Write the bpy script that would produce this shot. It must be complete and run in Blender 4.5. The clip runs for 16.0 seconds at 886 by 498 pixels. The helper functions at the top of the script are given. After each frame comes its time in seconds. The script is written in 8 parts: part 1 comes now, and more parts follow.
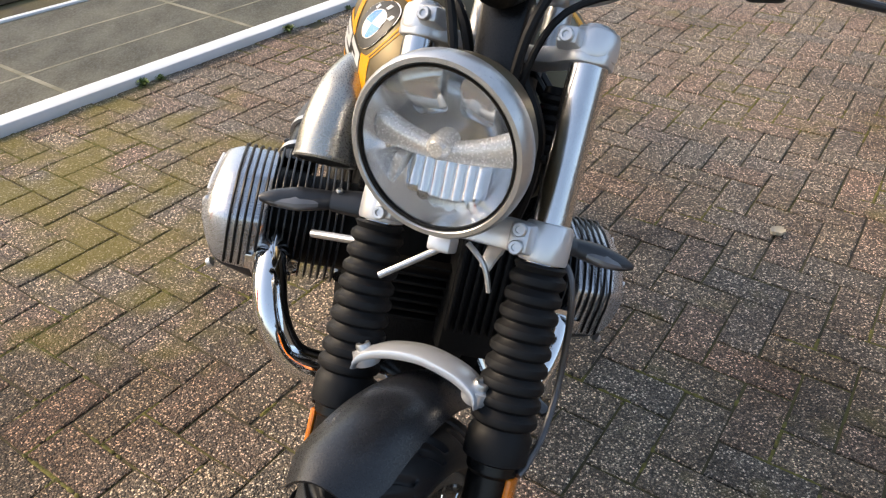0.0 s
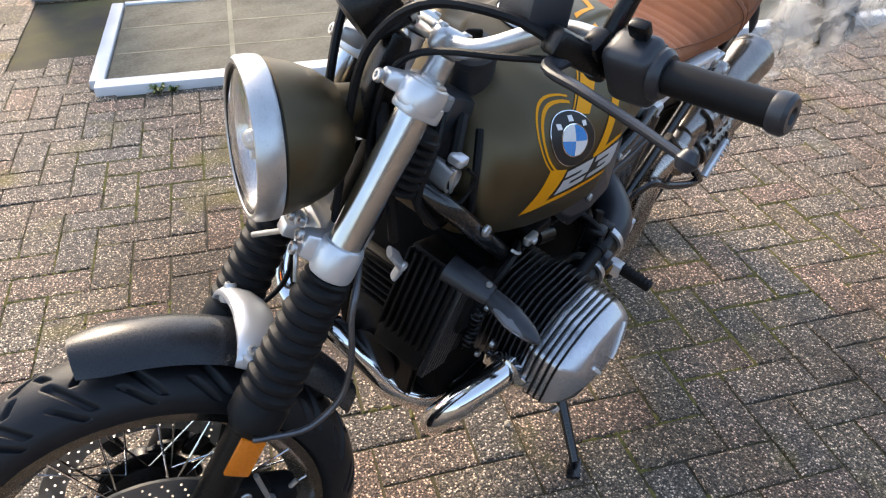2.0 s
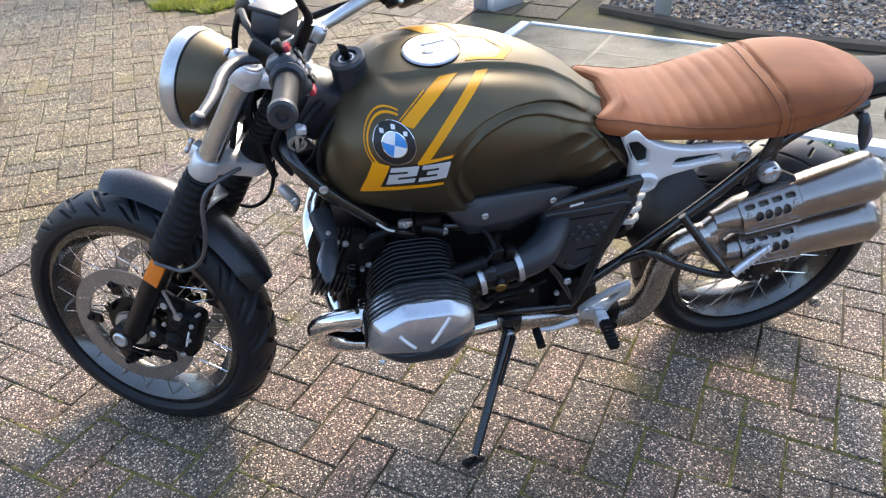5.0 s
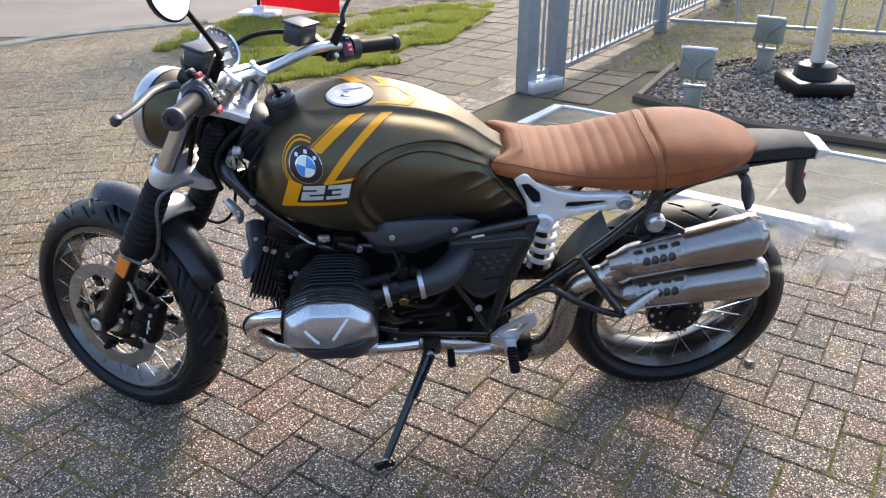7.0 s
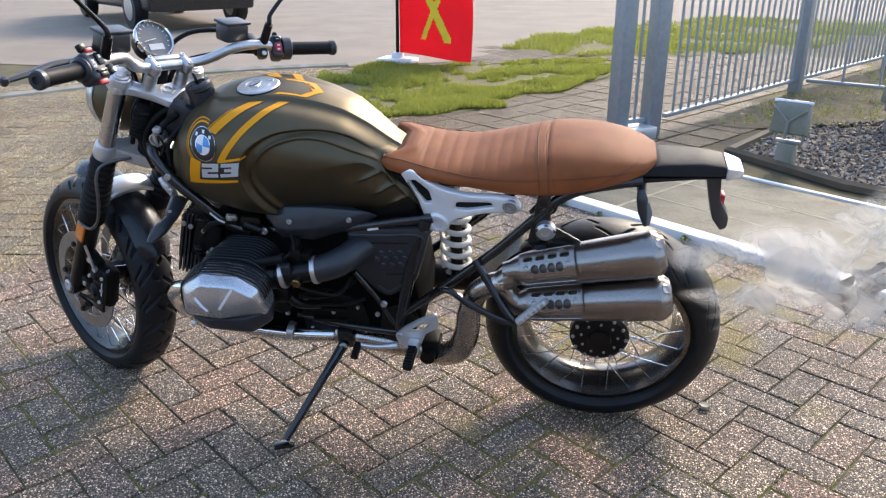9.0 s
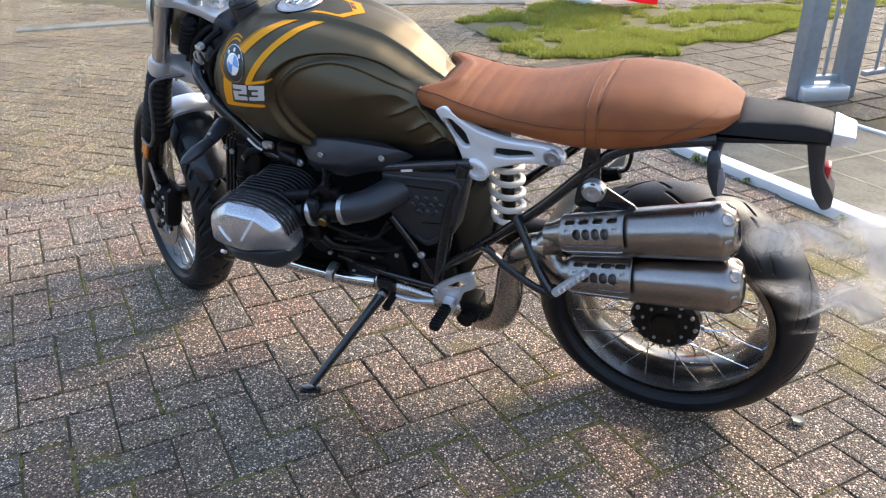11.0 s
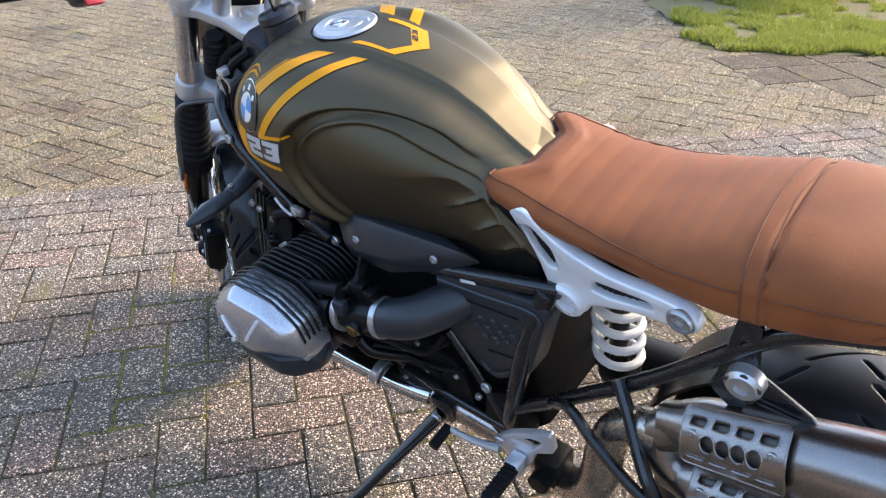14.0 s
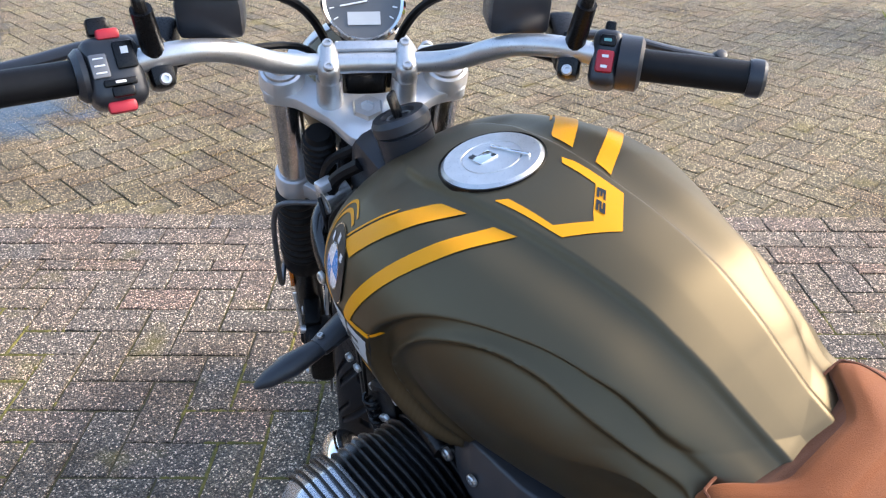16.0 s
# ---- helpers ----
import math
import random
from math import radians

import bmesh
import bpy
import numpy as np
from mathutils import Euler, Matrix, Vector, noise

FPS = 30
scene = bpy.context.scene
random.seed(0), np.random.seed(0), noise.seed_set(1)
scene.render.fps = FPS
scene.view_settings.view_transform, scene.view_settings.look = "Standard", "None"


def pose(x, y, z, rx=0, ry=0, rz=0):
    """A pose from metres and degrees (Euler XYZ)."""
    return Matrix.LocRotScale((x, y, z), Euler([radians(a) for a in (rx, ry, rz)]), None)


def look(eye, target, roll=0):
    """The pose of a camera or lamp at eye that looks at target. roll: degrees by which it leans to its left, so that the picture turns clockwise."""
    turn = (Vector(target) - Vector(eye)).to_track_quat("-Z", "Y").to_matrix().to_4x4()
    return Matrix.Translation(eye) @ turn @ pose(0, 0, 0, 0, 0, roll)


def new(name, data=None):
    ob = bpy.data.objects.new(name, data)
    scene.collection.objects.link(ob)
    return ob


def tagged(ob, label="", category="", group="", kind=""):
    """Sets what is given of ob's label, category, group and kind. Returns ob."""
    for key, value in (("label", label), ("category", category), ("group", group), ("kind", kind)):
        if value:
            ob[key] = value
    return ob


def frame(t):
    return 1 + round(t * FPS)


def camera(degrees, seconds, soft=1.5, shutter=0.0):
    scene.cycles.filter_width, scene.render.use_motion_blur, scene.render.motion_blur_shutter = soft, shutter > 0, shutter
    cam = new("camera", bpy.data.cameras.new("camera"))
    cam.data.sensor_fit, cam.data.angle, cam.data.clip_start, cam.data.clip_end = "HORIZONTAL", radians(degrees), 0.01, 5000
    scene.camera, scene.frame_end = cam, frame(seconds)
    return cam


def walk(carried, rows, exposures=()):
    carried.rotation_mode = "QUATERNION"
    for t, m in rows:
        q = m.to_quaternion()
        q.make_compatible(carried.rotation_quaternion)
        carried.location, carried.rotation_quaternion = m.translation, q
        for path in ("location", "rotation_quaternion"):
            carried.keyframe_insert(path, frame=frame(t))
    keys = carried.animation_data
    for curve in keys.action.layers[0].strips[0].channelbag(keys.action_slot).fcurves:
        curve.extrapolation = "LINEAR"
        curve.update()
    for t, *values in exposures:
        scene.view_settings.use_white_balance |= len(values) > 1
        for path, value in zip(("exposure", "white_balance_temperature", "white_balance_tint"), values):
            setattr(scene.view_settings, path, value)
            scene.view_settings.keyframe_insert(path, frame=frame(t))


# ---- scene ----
cam = camera(59.4, 16.0, soft=1.25)
PATH = [
    (0, (0.066, 0.02, 1.275), (0.057, 1.671, 0.145), 1.2),
    (0.5, (0.247, 0.068, 1.284), (-0.056, 1.68, 0.14), 1.0),
    (1, (0.404, 0.146, 1.294), (-0.189, 1.668, 0.139), 0.7),
    (1.5, (0.58, 0.207, 1.311), (-0.28, 1.59, 0.15), 0.4),
    (2, (0.788, 0.27, 1.345), (-0.294, 1.487, 0.183), 0.2),
    (2.5, (0.906, 0.404, 1.333), (-0.356, 1.434, 0.171), -0.1),
    (3, (1.01, 0.536, 1.346), (-0.4, 1.351, 0.184), -0.3),
    (3.5, (1.148, 0.647, 1.357), (-0.367, 1.25, 0.2), -0.6),
    (4, (1.277, 0.761, 1.359), (-0.315, 1.166, 0.217), -0.9),
    (4.5, (1.447, 0.905, 1.38), (-0.191, 1.171, 0.263), -1.3),
    (5, (1.565, 1.045, 1.43), (-0.112, 1.245, 0.359), -1.2),
    (5.2, (1.583, 1.107, 1.432), (-0.107, 1.293, 0.379), -1.3),
    (7.3, (1.927, 1.516, 1.42), (0.112, 1.443, 0.584), 0.1),
    (7.5, (1.94, 1.592, 1.404), (0.116, 1.471, 0.592), -0.1),
    (8, (1.933, 1.794, 1.357), (0.104, 1.57, 0.578), -0.0),
    (8.2, (1.932, 1.868, 1.345), (0.105, 1.6, 0.577), -0.0),
    (10.3, (1.749, 2.384, 1.258), (0.077, 1.622, 0.468), 0.4),
    (10.5, (1.702, 2.395, 1.26), (0.06, 1.593, 0.446), 0.3),
    (11, (1.583, 2.39, 1.224), (0.011, 1.507, 0.36), 0.2),
    (11.5, (1.433, 2.348, 1.191), (-0.08, 1.414, 0.276), -0.0),
    (12, (1.283, 2.326, 1.189), (-0.188, 1.356, 0.243), -0.1),
    (12.5, (1.131, 2.314, 1.196), (-0.308, 1.31, 0.235), 0.0),
    (13, (1.046, 2.288, 1.19), (-0.357, 1.234, 0.23), 0.3),
    (13.5, (0.992, 2.241, 1.226), (-0.36, 1.122, 0.265), 0.4),
    (14, (0.956, 2.176, 1.248), (-0.331, 0.985, 0.287), 0.5),
    (14.5, (0.897, 2.042, 1.256), (-0.316, 0.776, 0.294), 0.6),
    (15, (0.804, 1.924, 1.266), (-0.324, 0.589, 0.294), 0.6),
    (15.5, (0.705, 1.855, 1.272), (-0.332, 0.457, 0.287), 0.5),
    (16, (0.573, 1.785, 1.28), (-0.366, 0.33, 0.279), 0.4),
]
EXPOSURE = [(0, 0.80, 7500, 12), (1.5, 1.05, 7080, 12), (3, 1.23, 6550, 12), (5, 1.40, 6300, 12), (8, 1.10, 6330, 12), (10.5, 1.20, 6530, 12), (12.5, 1.48, 6450, 12), (14, 1.45, 6400, 12), (16, 1.33, 6330, 12)]
walk(cam, [(t, look(eye, target, roll)) for t, eye, target, roll in PATH], EXPOSURE)


# ---- light ----
world = bpy.data.worlds.new("sky")
scene.world = world
world.use_nodes = True
SUN_EL, SUN_AZ = 35.0, -72.0          # degrees; azimuth from +y towards +x
sky = world.node_tree.nodes.new("ShaderNodeTexSky")
sky.sky_type, sky.sun_disc = "NISHITA", False
sky.sun_elevation, sky.sun_rotation = radians(SUN_EL), radians(SUN_AZ)
sky.air_density, sky.dust_density = 1.0, 2.2
backing = world.node_tree.nodes["Background"]
backing.inputs[1].default_value = 0.15
sky_fill = world.node_tree.nodes.new("ShaderNodeMix")       # even blue fill added over the whole sky
sky_fill.data_type, sky_fill.blend_type = "RGBA", "ADD"
sky_fill.inputs["Factor"].default_value = 1.0
sky_fill.inputs["B"].default_value = (0.60, 0.87, 1.30, 1)
world.node_tree.links.new(sky.outputs[0], sky_fill.inputs["A"])
world.node_tree.links.new(sky_fill.outputs["Result"], backing.inputs[0])
sun = new("sun", bpy.data.lights.new("sun", "SUN"))
sun.data.energy, sun.data.angle, sun.data.color = 1.95, radians(15.0), (1.0, 0.865, 0.67)
ce, se = math.cos(radians(SUN_EL)), math.sin(radians(SUN_EL))
sun.matrix_world = look((30 * ce * math.sin(radians(SUN_AZ)), 30 * ce * math.cos(radians(SUN_AZ)), 30 * se), (0, 0, 0))

# ---- materials ----
def surface(name, color, rough=0.5, metal=0.0, dark=None, scale=30.0, amount=0.5, grain=400.0, bump=0.0, coat=0.0, coord="Object", spread=0.0, stretch=None, spec=0.5, coat_rough=0.12):
    """A principled material: two colours mixed by a broad noise, roughness broken up, fine grain as relief."""
    m = bpy.data.materials.new(name)
    m.use_nodes = True
    nt, nodes = m.node_tree, m.node_tree.nodes
    p = nodes["Principled BSDF"]
    where = nodes.new("ShaderNodeTexCoord")
    src = nodes.new("ShaderNodeNewGeometry").outputs["Position"] if coord == "World" else where.outputs[coord]
    if stretch:
        mp = nodes.new("ShaderNodeMapping")
        mp.inputs["Scale"].default_value = stretch
        nt.links.new(src, mp.inputs[0])
        src = mp.outputs[0]
    broad, fine = nodes.new("ShaderNodeTexNoise"), nodes.new("ShaderNodeTexNoise")
    for n, s in ((broad, scale), (fine, grain)):
        n.inputs["Scale"].default_value = s
        n.inputs["Detail"].default_value = 5
        nt.links.new(src, n.inputs["Vector"])
    ramp = nodes.new("ShaderNodeMapRange")
    ramp.inputs[1].default_value, ramp.inputs[2].default_value = 0.35, 0.65
    ramp.inputs[4].default_value = amount
    nt.links.new(broad.outputs[0], ramp.inputs[0])
    mix = nodes.new("ShaderNodeMix")
    mix.data_type = "RGBA"
    dark = dark or [c * 0.6 for c in color]
    mix.inputs["A"].default_value, mix.inputs["B"].default_value = (*color, 1), (*dark, 1)
    nt.links.new(ramp.outputs[0], mix.inputs["Factor"])
    nt.links.new(mix.outputs["Result"], p.inputs["Base Color"])
    rr = nodes.new("ShaderNodeMapRange")
    rr.inputs[1].default_value, rr.inputs[2].default_value = 0.3, 0.7
    rr.inputs[3].default_value, rr.inputs[4].default_value = max(rough - 0.08 - spread, 0.03), min(rough + 0.08 + spread, 1)
    nt.links.new(fine.outputs[0], rr.inputs[0])
    nt.links.new(rr.outputs[0], p.inputs["Roughness"])
    p.inputs["Metallic"].default_value = metal
    p.inputs["Specular IOR Level"].default_value = spec
    p.inputs["Coat Weight"].default_value = coat
    p.inputs["Coat Roughness"].default_value = coat_rough
    if bump:
        b = nodes.new("ShaderNodeBump")
        b.inputs["Strength"].default_value, b.inputs["Distance"].default_value = bump, 0.002
        nt.links.new(fine.outputs[0], b.inputs["Height"])
        nt.links.new(b.outputs[0], p.inputs["Normal"])
    return m


BROWN_PATCHES = ((-0.75, 1.2, 0.6, 0.13), (1.1, 1.95, 0.8, 0.09))       # paving: a brown stain, then the bike's shade painted on; x, y, reach, depth


def paver(name, tints):
    """Exposed-aggregate concrete: cement with white, brown and dark chips; each brick its own tint."""
    m = bpy.data.materials.new(name)
    m.use_nodes = True
    nt, nodes, links = m.node_tree, m.node_tree.nodes, m.node_tree.links
    p = nodes["Principled BSDF"]
    geo, info = nodes.new("ShaderNodeNewGeometry"), nodes.new("ShaderNodeObjectInfo")
    pick = nodes.new("ShaderNodeMath")
    pick.operation = "ADD"
    links.new(geo.outputs["Random Per Island"], pick.inputs[0])
    links.new(info.outputs["Random"], pick.inputs[1])
    wrap = nodes.new("ShaderNodeMath")
    wrap.operation = "FRACT"
    links.new(pick.outputs[0], wrap.inputs[0])
    tint = nodes.new("ShaderNodeValToRGB")
    tint.color_ramp.interpolation = "LINEAR"
    tint.color_ramp.elements[0].color = (*tints[0], 1)
    tint.color_ramp.elements[1].color = (*tints[-1], 1)
    for i, c in enumerate(tints[1:-1], 1):
        e = tint.color_ramp.elements.new(i / (len(tints) - 1))
        e.color = (*c, 1)
    links.new(wrap.outputs[0], tint.inputs[0])
    # chips
    chips = nodes.new("ShaderNodeTexVoronoi")
    chips.inputs["Scale"].default_value = 250
    links.new(geo.outputs["Position"], chips.inputs["Vector"])
    shade = nodes.new("ShaderNodeValToRGB")
    r = shade.color_ramp
    r.interpolation = "CONSTANT"
    r.elements[0].color, r.elements[1].position, r.elements[1].color = (0.25, 0.24, 0.23, 1), 0.3, (0.75, 0.72, 0.68, 1)
    for pos, c in ((0.55, (1.15, 1.05, 0.95)), (0.74, (1.9, 1.8, 1.65)), (0.88, (5.0, 4.85, 4.6))):
        e = r.elements.new(pos)
        e.color = (*c, 1)
    sep = nodes.new("ShaderNodeSeparateColor")
    links.new(chips.outputs["Color"], sep.inputs[0])
    links.new(sep.outputs[0], shade.inputs[0])
    mul = nodes.new("ShaderNodeMix")
    mul.data_type, mul.blend_type = "RGBA", "MULTIPLY"
    mul.inputs["Factor"].default_value = 0.85
    links.new(tint.outputs[0], mul.inputs["A"])
    crevices = nodes.new("ShaderNodeValToRGB")               # crevice shade painted over the cement between the chips
    crevices.color_ramp.elements[0].position, crevices.color_ramp.elements[0].color = 0.22, (1.35, 1.35, 1.35, 1)
    crevices.color_ramp.elements[1].position, crevices.color_ramp.elements[1].color = 0.62, (0.42, 0.40, 0.39, 1)
    links.new(chips.outputs["Distance"], crevices.inputs[0])
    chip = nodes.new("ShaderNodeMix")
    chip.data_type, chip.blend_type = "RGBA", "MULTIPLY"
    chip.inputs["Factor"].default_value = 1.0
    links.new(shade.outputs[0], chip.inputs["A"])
    links.new(crevices.outputs[0], chip.inputs["B"])
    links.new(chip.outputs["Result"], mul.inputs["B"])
    # dirt, the brown stain and painted shade, moss
    dirt, moss = nodes.new("ShaderNodeTexNoise"), nodes.new("ShaderNodeTexNoise")
    dirt.inputs["Scale"].default_value, dirt.inputs["Detail"].default_value, dirt.inputs["Roughness"].default_value = 1.25, 9, 0.66
    moss.inputs["Scale"].default_value, moss.inputs["Detail"].default_value = 4.5, 9
    for n in (dirt, moss):
        links.new(geo.outputs["Position"], n.inputs["Vector"])
    dr = nodes.new("ShaderNodeValToRGB")
    dr.color_ramp.elements[0].position, dr.color_ramp.elements[0].color = 0.34, (0.60, 0.52, 0.44, 1)
    dr.color_ramp.elements[1].position, dr.color_ramp.elements[1].color = 0.66, (1.12, 1.13, 1.14, 1)
    mid = dr.color_ramp.elements.new(0.48)
    mid.color = (0.94, 0.92, 0.89, 1)
    dirt_shade = dirt.outputs[0]
    for cx, cy, reach, gain in BROWN_PATCHES:
        away = nodes.new("ShaderNodeVectorMath")
        away.operation = "DISTANCE"
        away.inputs[1].default_value = (cx, cy, 0)
        links.new(geo.outputs["Position"], away.inputs[0])
        near = nodes.new("ShaderNodeMapRange")
        near.inputs[1].default_value, near.inputs[2].default_value, near.inputs[3].default_value, near.inputs[4].default_value = 0, reach, gain, 0
        links.new(away.outputs["Value"], near.inputs[0])
        total = nodes.new("ShaderNodeMath")
        total.operation = "SUBTRACT"
        links.new(dirt_shade, total.inputs[0])
        links.new(near.outputs[0], total.inputs[1])
        dirt_shade = total.outputs[0]
    links.new(dirt_shade, dr.inputs[0])
    sc = nodes.new("ShaderNodeMix")
    sc.data_type, sc.blend_type = "RGBA", "MULTIPLY"
    sc.inputs["Factor"].default_value = 1.0
    links.new(mul.outputs["Result"], sc.inputs["A"])
    links.new(dr.outputs[0], sc.inputs["B"])
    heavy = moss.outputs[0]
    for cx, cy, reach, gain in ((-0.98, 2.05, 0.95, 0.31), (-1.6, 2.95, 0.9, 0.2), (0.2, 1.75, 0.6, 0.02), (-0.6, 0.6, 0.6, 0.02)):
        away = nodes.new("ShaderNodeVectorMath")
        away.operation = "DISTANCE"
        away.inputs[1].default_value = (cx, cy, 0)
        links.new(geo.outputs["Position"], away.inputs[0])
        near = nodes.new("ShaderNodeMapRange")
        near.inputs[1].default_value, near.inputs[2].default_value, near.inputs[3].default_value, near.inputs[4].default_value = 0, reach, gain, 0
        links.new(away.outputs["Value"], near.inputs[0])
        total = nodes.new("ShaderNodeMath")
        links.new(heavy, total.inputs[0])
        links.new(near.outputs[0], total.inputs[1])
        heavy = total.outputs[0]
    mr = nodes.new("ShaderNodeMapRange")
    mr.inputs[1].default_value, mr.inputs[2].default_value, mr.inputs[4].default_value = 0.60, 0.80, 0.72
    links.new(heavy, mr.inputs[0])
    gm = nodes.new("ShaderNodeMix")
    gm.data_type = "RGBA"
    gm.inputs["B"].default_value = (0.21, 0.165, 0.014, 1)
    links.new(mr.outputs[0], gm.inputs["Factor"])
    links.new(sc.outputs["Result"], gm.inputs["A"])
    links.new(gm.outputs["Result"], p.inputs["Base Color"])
    p.inputs["Roughness"].default_value = 0.6
    p.inputs["Specular IOR Level"].default_value = 0.3
    bump = nodes.new("ShaderNodeBump")
    bump.inputs["Strength"].default_value, bump.inputs["Distance"].default_value = 1.0, 0.006
    links.new(chips.outputs["Distance"], bump.inputs["Height"])
    bump.invert = True
    links.new(bump.outputs[0], p.inputs["Normal"])
    return m


PAINT = surface("matte olive bronze paint", (0.116, 0.093, 0.056), 0.48, 0.90, dark=(0.102, 0.082, 0.049), scale=6, grain=2600, bump=0.02, coat=0.10, coat_rough=0.36, spec=0.4, spread=-0.05)
MUDBLACK = surface("semi-gloss black paint", (0.012, 0.013, 0.016), 0.30, scale=20, grain=500)
ORANGE = surface("orange paint", (0.80, 0.33, 0.004), 0.48, 0.0, dark=(0.72, 0.285, 0.004), scale=20, spec=0.25)
SILVERINK = surface("light grey paint", (0.55, 0.56, 0.56), 0.45, 0.1, scale=20, amount=0.2)
BLACKINK = surface("black paint", (0.012, 0.012, 0.013), 0.4)
CHROME = surface("chrome", (0.80, 0.80, 0.80), 0.06, 1.0, scale=12, amount=0.15, grain=60)
ALU = surface("satin aluminium", (0.60, 0.60, 0.60), 0.34, 0.85, scale=60, amount=0.25, grain=900, bump=0.05)
CASTALU = surface("cast silver paint", (0.68, 0.69, 0.71), 0.32, 0.60, dark=(0.60, 0.61, 0.62), scale=40, amount=0.3, grain=1200, bump=0.006, spread=-0.06)
HEADCOVER = surface("grey metallic cover", (0.56, 0.57, 0.60), 0.27, 0.85, scale=50, amount=0.2, grain=1500, bump=0.01)
STEEL = surface("brushed steel", (0.33, 0.305, 0.285), 0.27, 1.0, dark=(0.27, 0.245, 0.225), scale=14, amount=0.6, grain=500, bump=0.012, stretch=(1, 6, 6))
HOTSTEEL = surface("heat tinted steel", (0.52, 0.48, 0.44), 0.26, 1.0, dark=(0.42, 0.37, 0.32), scale=12, amount=0.7, grain=400, bump=0.012, spread=-0.04)
BLACK = surface("satin black", (0.003, 0.003, 0.0035), 0.30, scale=60, dark=(0.006, 0.006, 0.0065), grain=900, bump=0.06, spec=0.3)
GLOSSBLACK = surface("gloss black", (0.01, 0.01, 0.011), 0.22, scale=30, grain=300, coat=0.4)
DULLBLACK = surface("dull black casting", (0.003, 0.003, 0.0034), 0.8, scale=90, dark=(0.006, 0.006, 0.006), grain=1400, bump=0.2, spec=0.08)
# paler than the casting, to lift the sky highlights on the fins
FINBLACK = surface("paler glossy black fins", (0.012, 0.0125, 0.014), 0.30, scale=90, dark=(0.020, 0.020, 0.022), grain=1400, bump=0.08, spec=0.5)
CASTBLACK = surface("cast black", (0.003, 0.003, 0.0034), 0.5, scale=90, dark=(0.007, 0.007, 0.007), grain=1400, bump=0.25, spec=0.2)
COARSEPLASTIC = surface("coarse black plastic", (0.013, 0.014, 0.016), 0.62, scale=50, dark=(0.018, 0.019, 0.021), grain=1600, bump=0.2, spec=0.3)
PLASTIC = surface("textured black plastic", (0.020, 0.0225, 0.028), 0.36, scale=50, dark=(0.026, 0.028, 0.034), grain=2200, bump=0.1, spec=0.55)
RUBBER = surface("rubber", (0.006, 0.0062, 0.0072), 0.5, scale=40, dark=(0.011, 0.011, 0.0115), grain=900, bump=0.15, spec=0.2)
TYRE = surface("tyre rubber", (0.0075, 0.0085, 0.011), 0.44, scale=18, dark=(0.013, 0.0135, 0.0145), grain=700, bump=0.2, spec=0.3)
RIMPAINT = surface("grey anodised rim", (0.15, 0.142, 0.132), 0.2, 0.95, scale=20, dark=(0.10, 0.094, 0.087), grain=600)
LEATHER = surface("brown leather", (0.262, 0.080, 0.0225), 0.66, dark=(0.205, 0.059, 0.0165), scale=14, amount=0.9, grain=900, bump=0.3, spec=0.25)
LEATHER.node_tree.nodes["Principled BSDF"].inputs["Sheen Weight"].default_value = 0.06
BRAID = surface("braided hose", (0.15, 0.15, 0.16), 0.35, 0.8, scale=60, grain=2500, bump=0.2)
FORKTUBE = surface("satin chromed tube", (0.60, 0.61, 0.63), 0.20, 1.0, scale=30, amount=0.15, grain=40, spread=-0.04)
SCOOPMETAL = surface("bare alloy", (0.46, 0.45, 0.42), 0.3, 0.85, scale=30, amount=0.3, grain=500)
# seam lines, darker than the leather to paint the shade in its folds
SEAMDARK = surface("dark seam line", (0.165, 0.052, 0.019), 0.7, scale=80)
WHITEPAINT = surface("white paint", (0.74, 0.745, 0.76), 0.45, dark=(0.55, 0.55, 0.53), scale=5, amount=0.45, grain=300, bump=0.1, coord="World")
SPRING = surface("white powder coat", (0.78, 0.76, 0.72), 0.4, scale=40, amount=0.15)
REDPLASTIC = surface("red plastic", (0.45, 0.02, 0.035), 0.4, scale=60, amount=0.2)
AMBER = surface("amber reflector", (0.85, 0.22, 0.01), 0.25, scale=200, amount=0.35, grain=900, bump=0.3, coat=0.5)
BLUEINK = surface("blue enamel", (0.05, 0.27, 0.66), 0.25, scale=30, amount=0.1, coat=0.4)
WHITEINK = surface("white enamel", (0.8, 0.8, 0.8), 0.25, scale=30, amount=0.1, coat=0.4)
CLEARGREY = surface("smoked lens", (0.16, 0.16, 0.17), 0.12, scale=30, amount=0.3, coat=0.6)
# near-white base puts the mirrored sky into the chrome's colour
LAMPBAR = surface("whitened lamp chrome", (0.95, 0.95, 0.95), 0.25, 0.35, scale=20, amount=0.1)
DISCSTEEL = surface("brake disc steel", (0.31, 0.30, 0.29), 0.38, 0.85, scale=30, amount=0.4)
MIRRORED = surface("reflector bowl", (0.90, 0.91, 0.92), 0.15, 0.95, scale=20, amount=0.1, grain=40, dark=(0.84, 0.85, 0.86))

SILVERPAINT = surface("smooth silver paint", (0.84, 0.85, 0.87), 0.3, 0.15, dark=(0.78, 0.79, 0.81), scale=30, amount=0.3, grain=900, spread=-0.07)
SHADESTEEL = surface("shade-dark steel", (0.13, 0.115, 0.10), 0.4, 0.8, scale=40, grain=500)
GLASSMIRROR = surface("mirror glass", (0.9, 0.9, 0.9), 0.03, 1.0, scale=10, amount=0.05, grain=20)

GLASS = bpy.data.materials.new("clear glass")
GLASS.use_nodes = True
GLASS.node_tree.nodes["Principled BSDF"].inputs["Transmission Weight"].default_value = 1.0
GLASS.node_tree.nodes["Principled BSDF"].inputs["Roughness"].default_value = 0.02
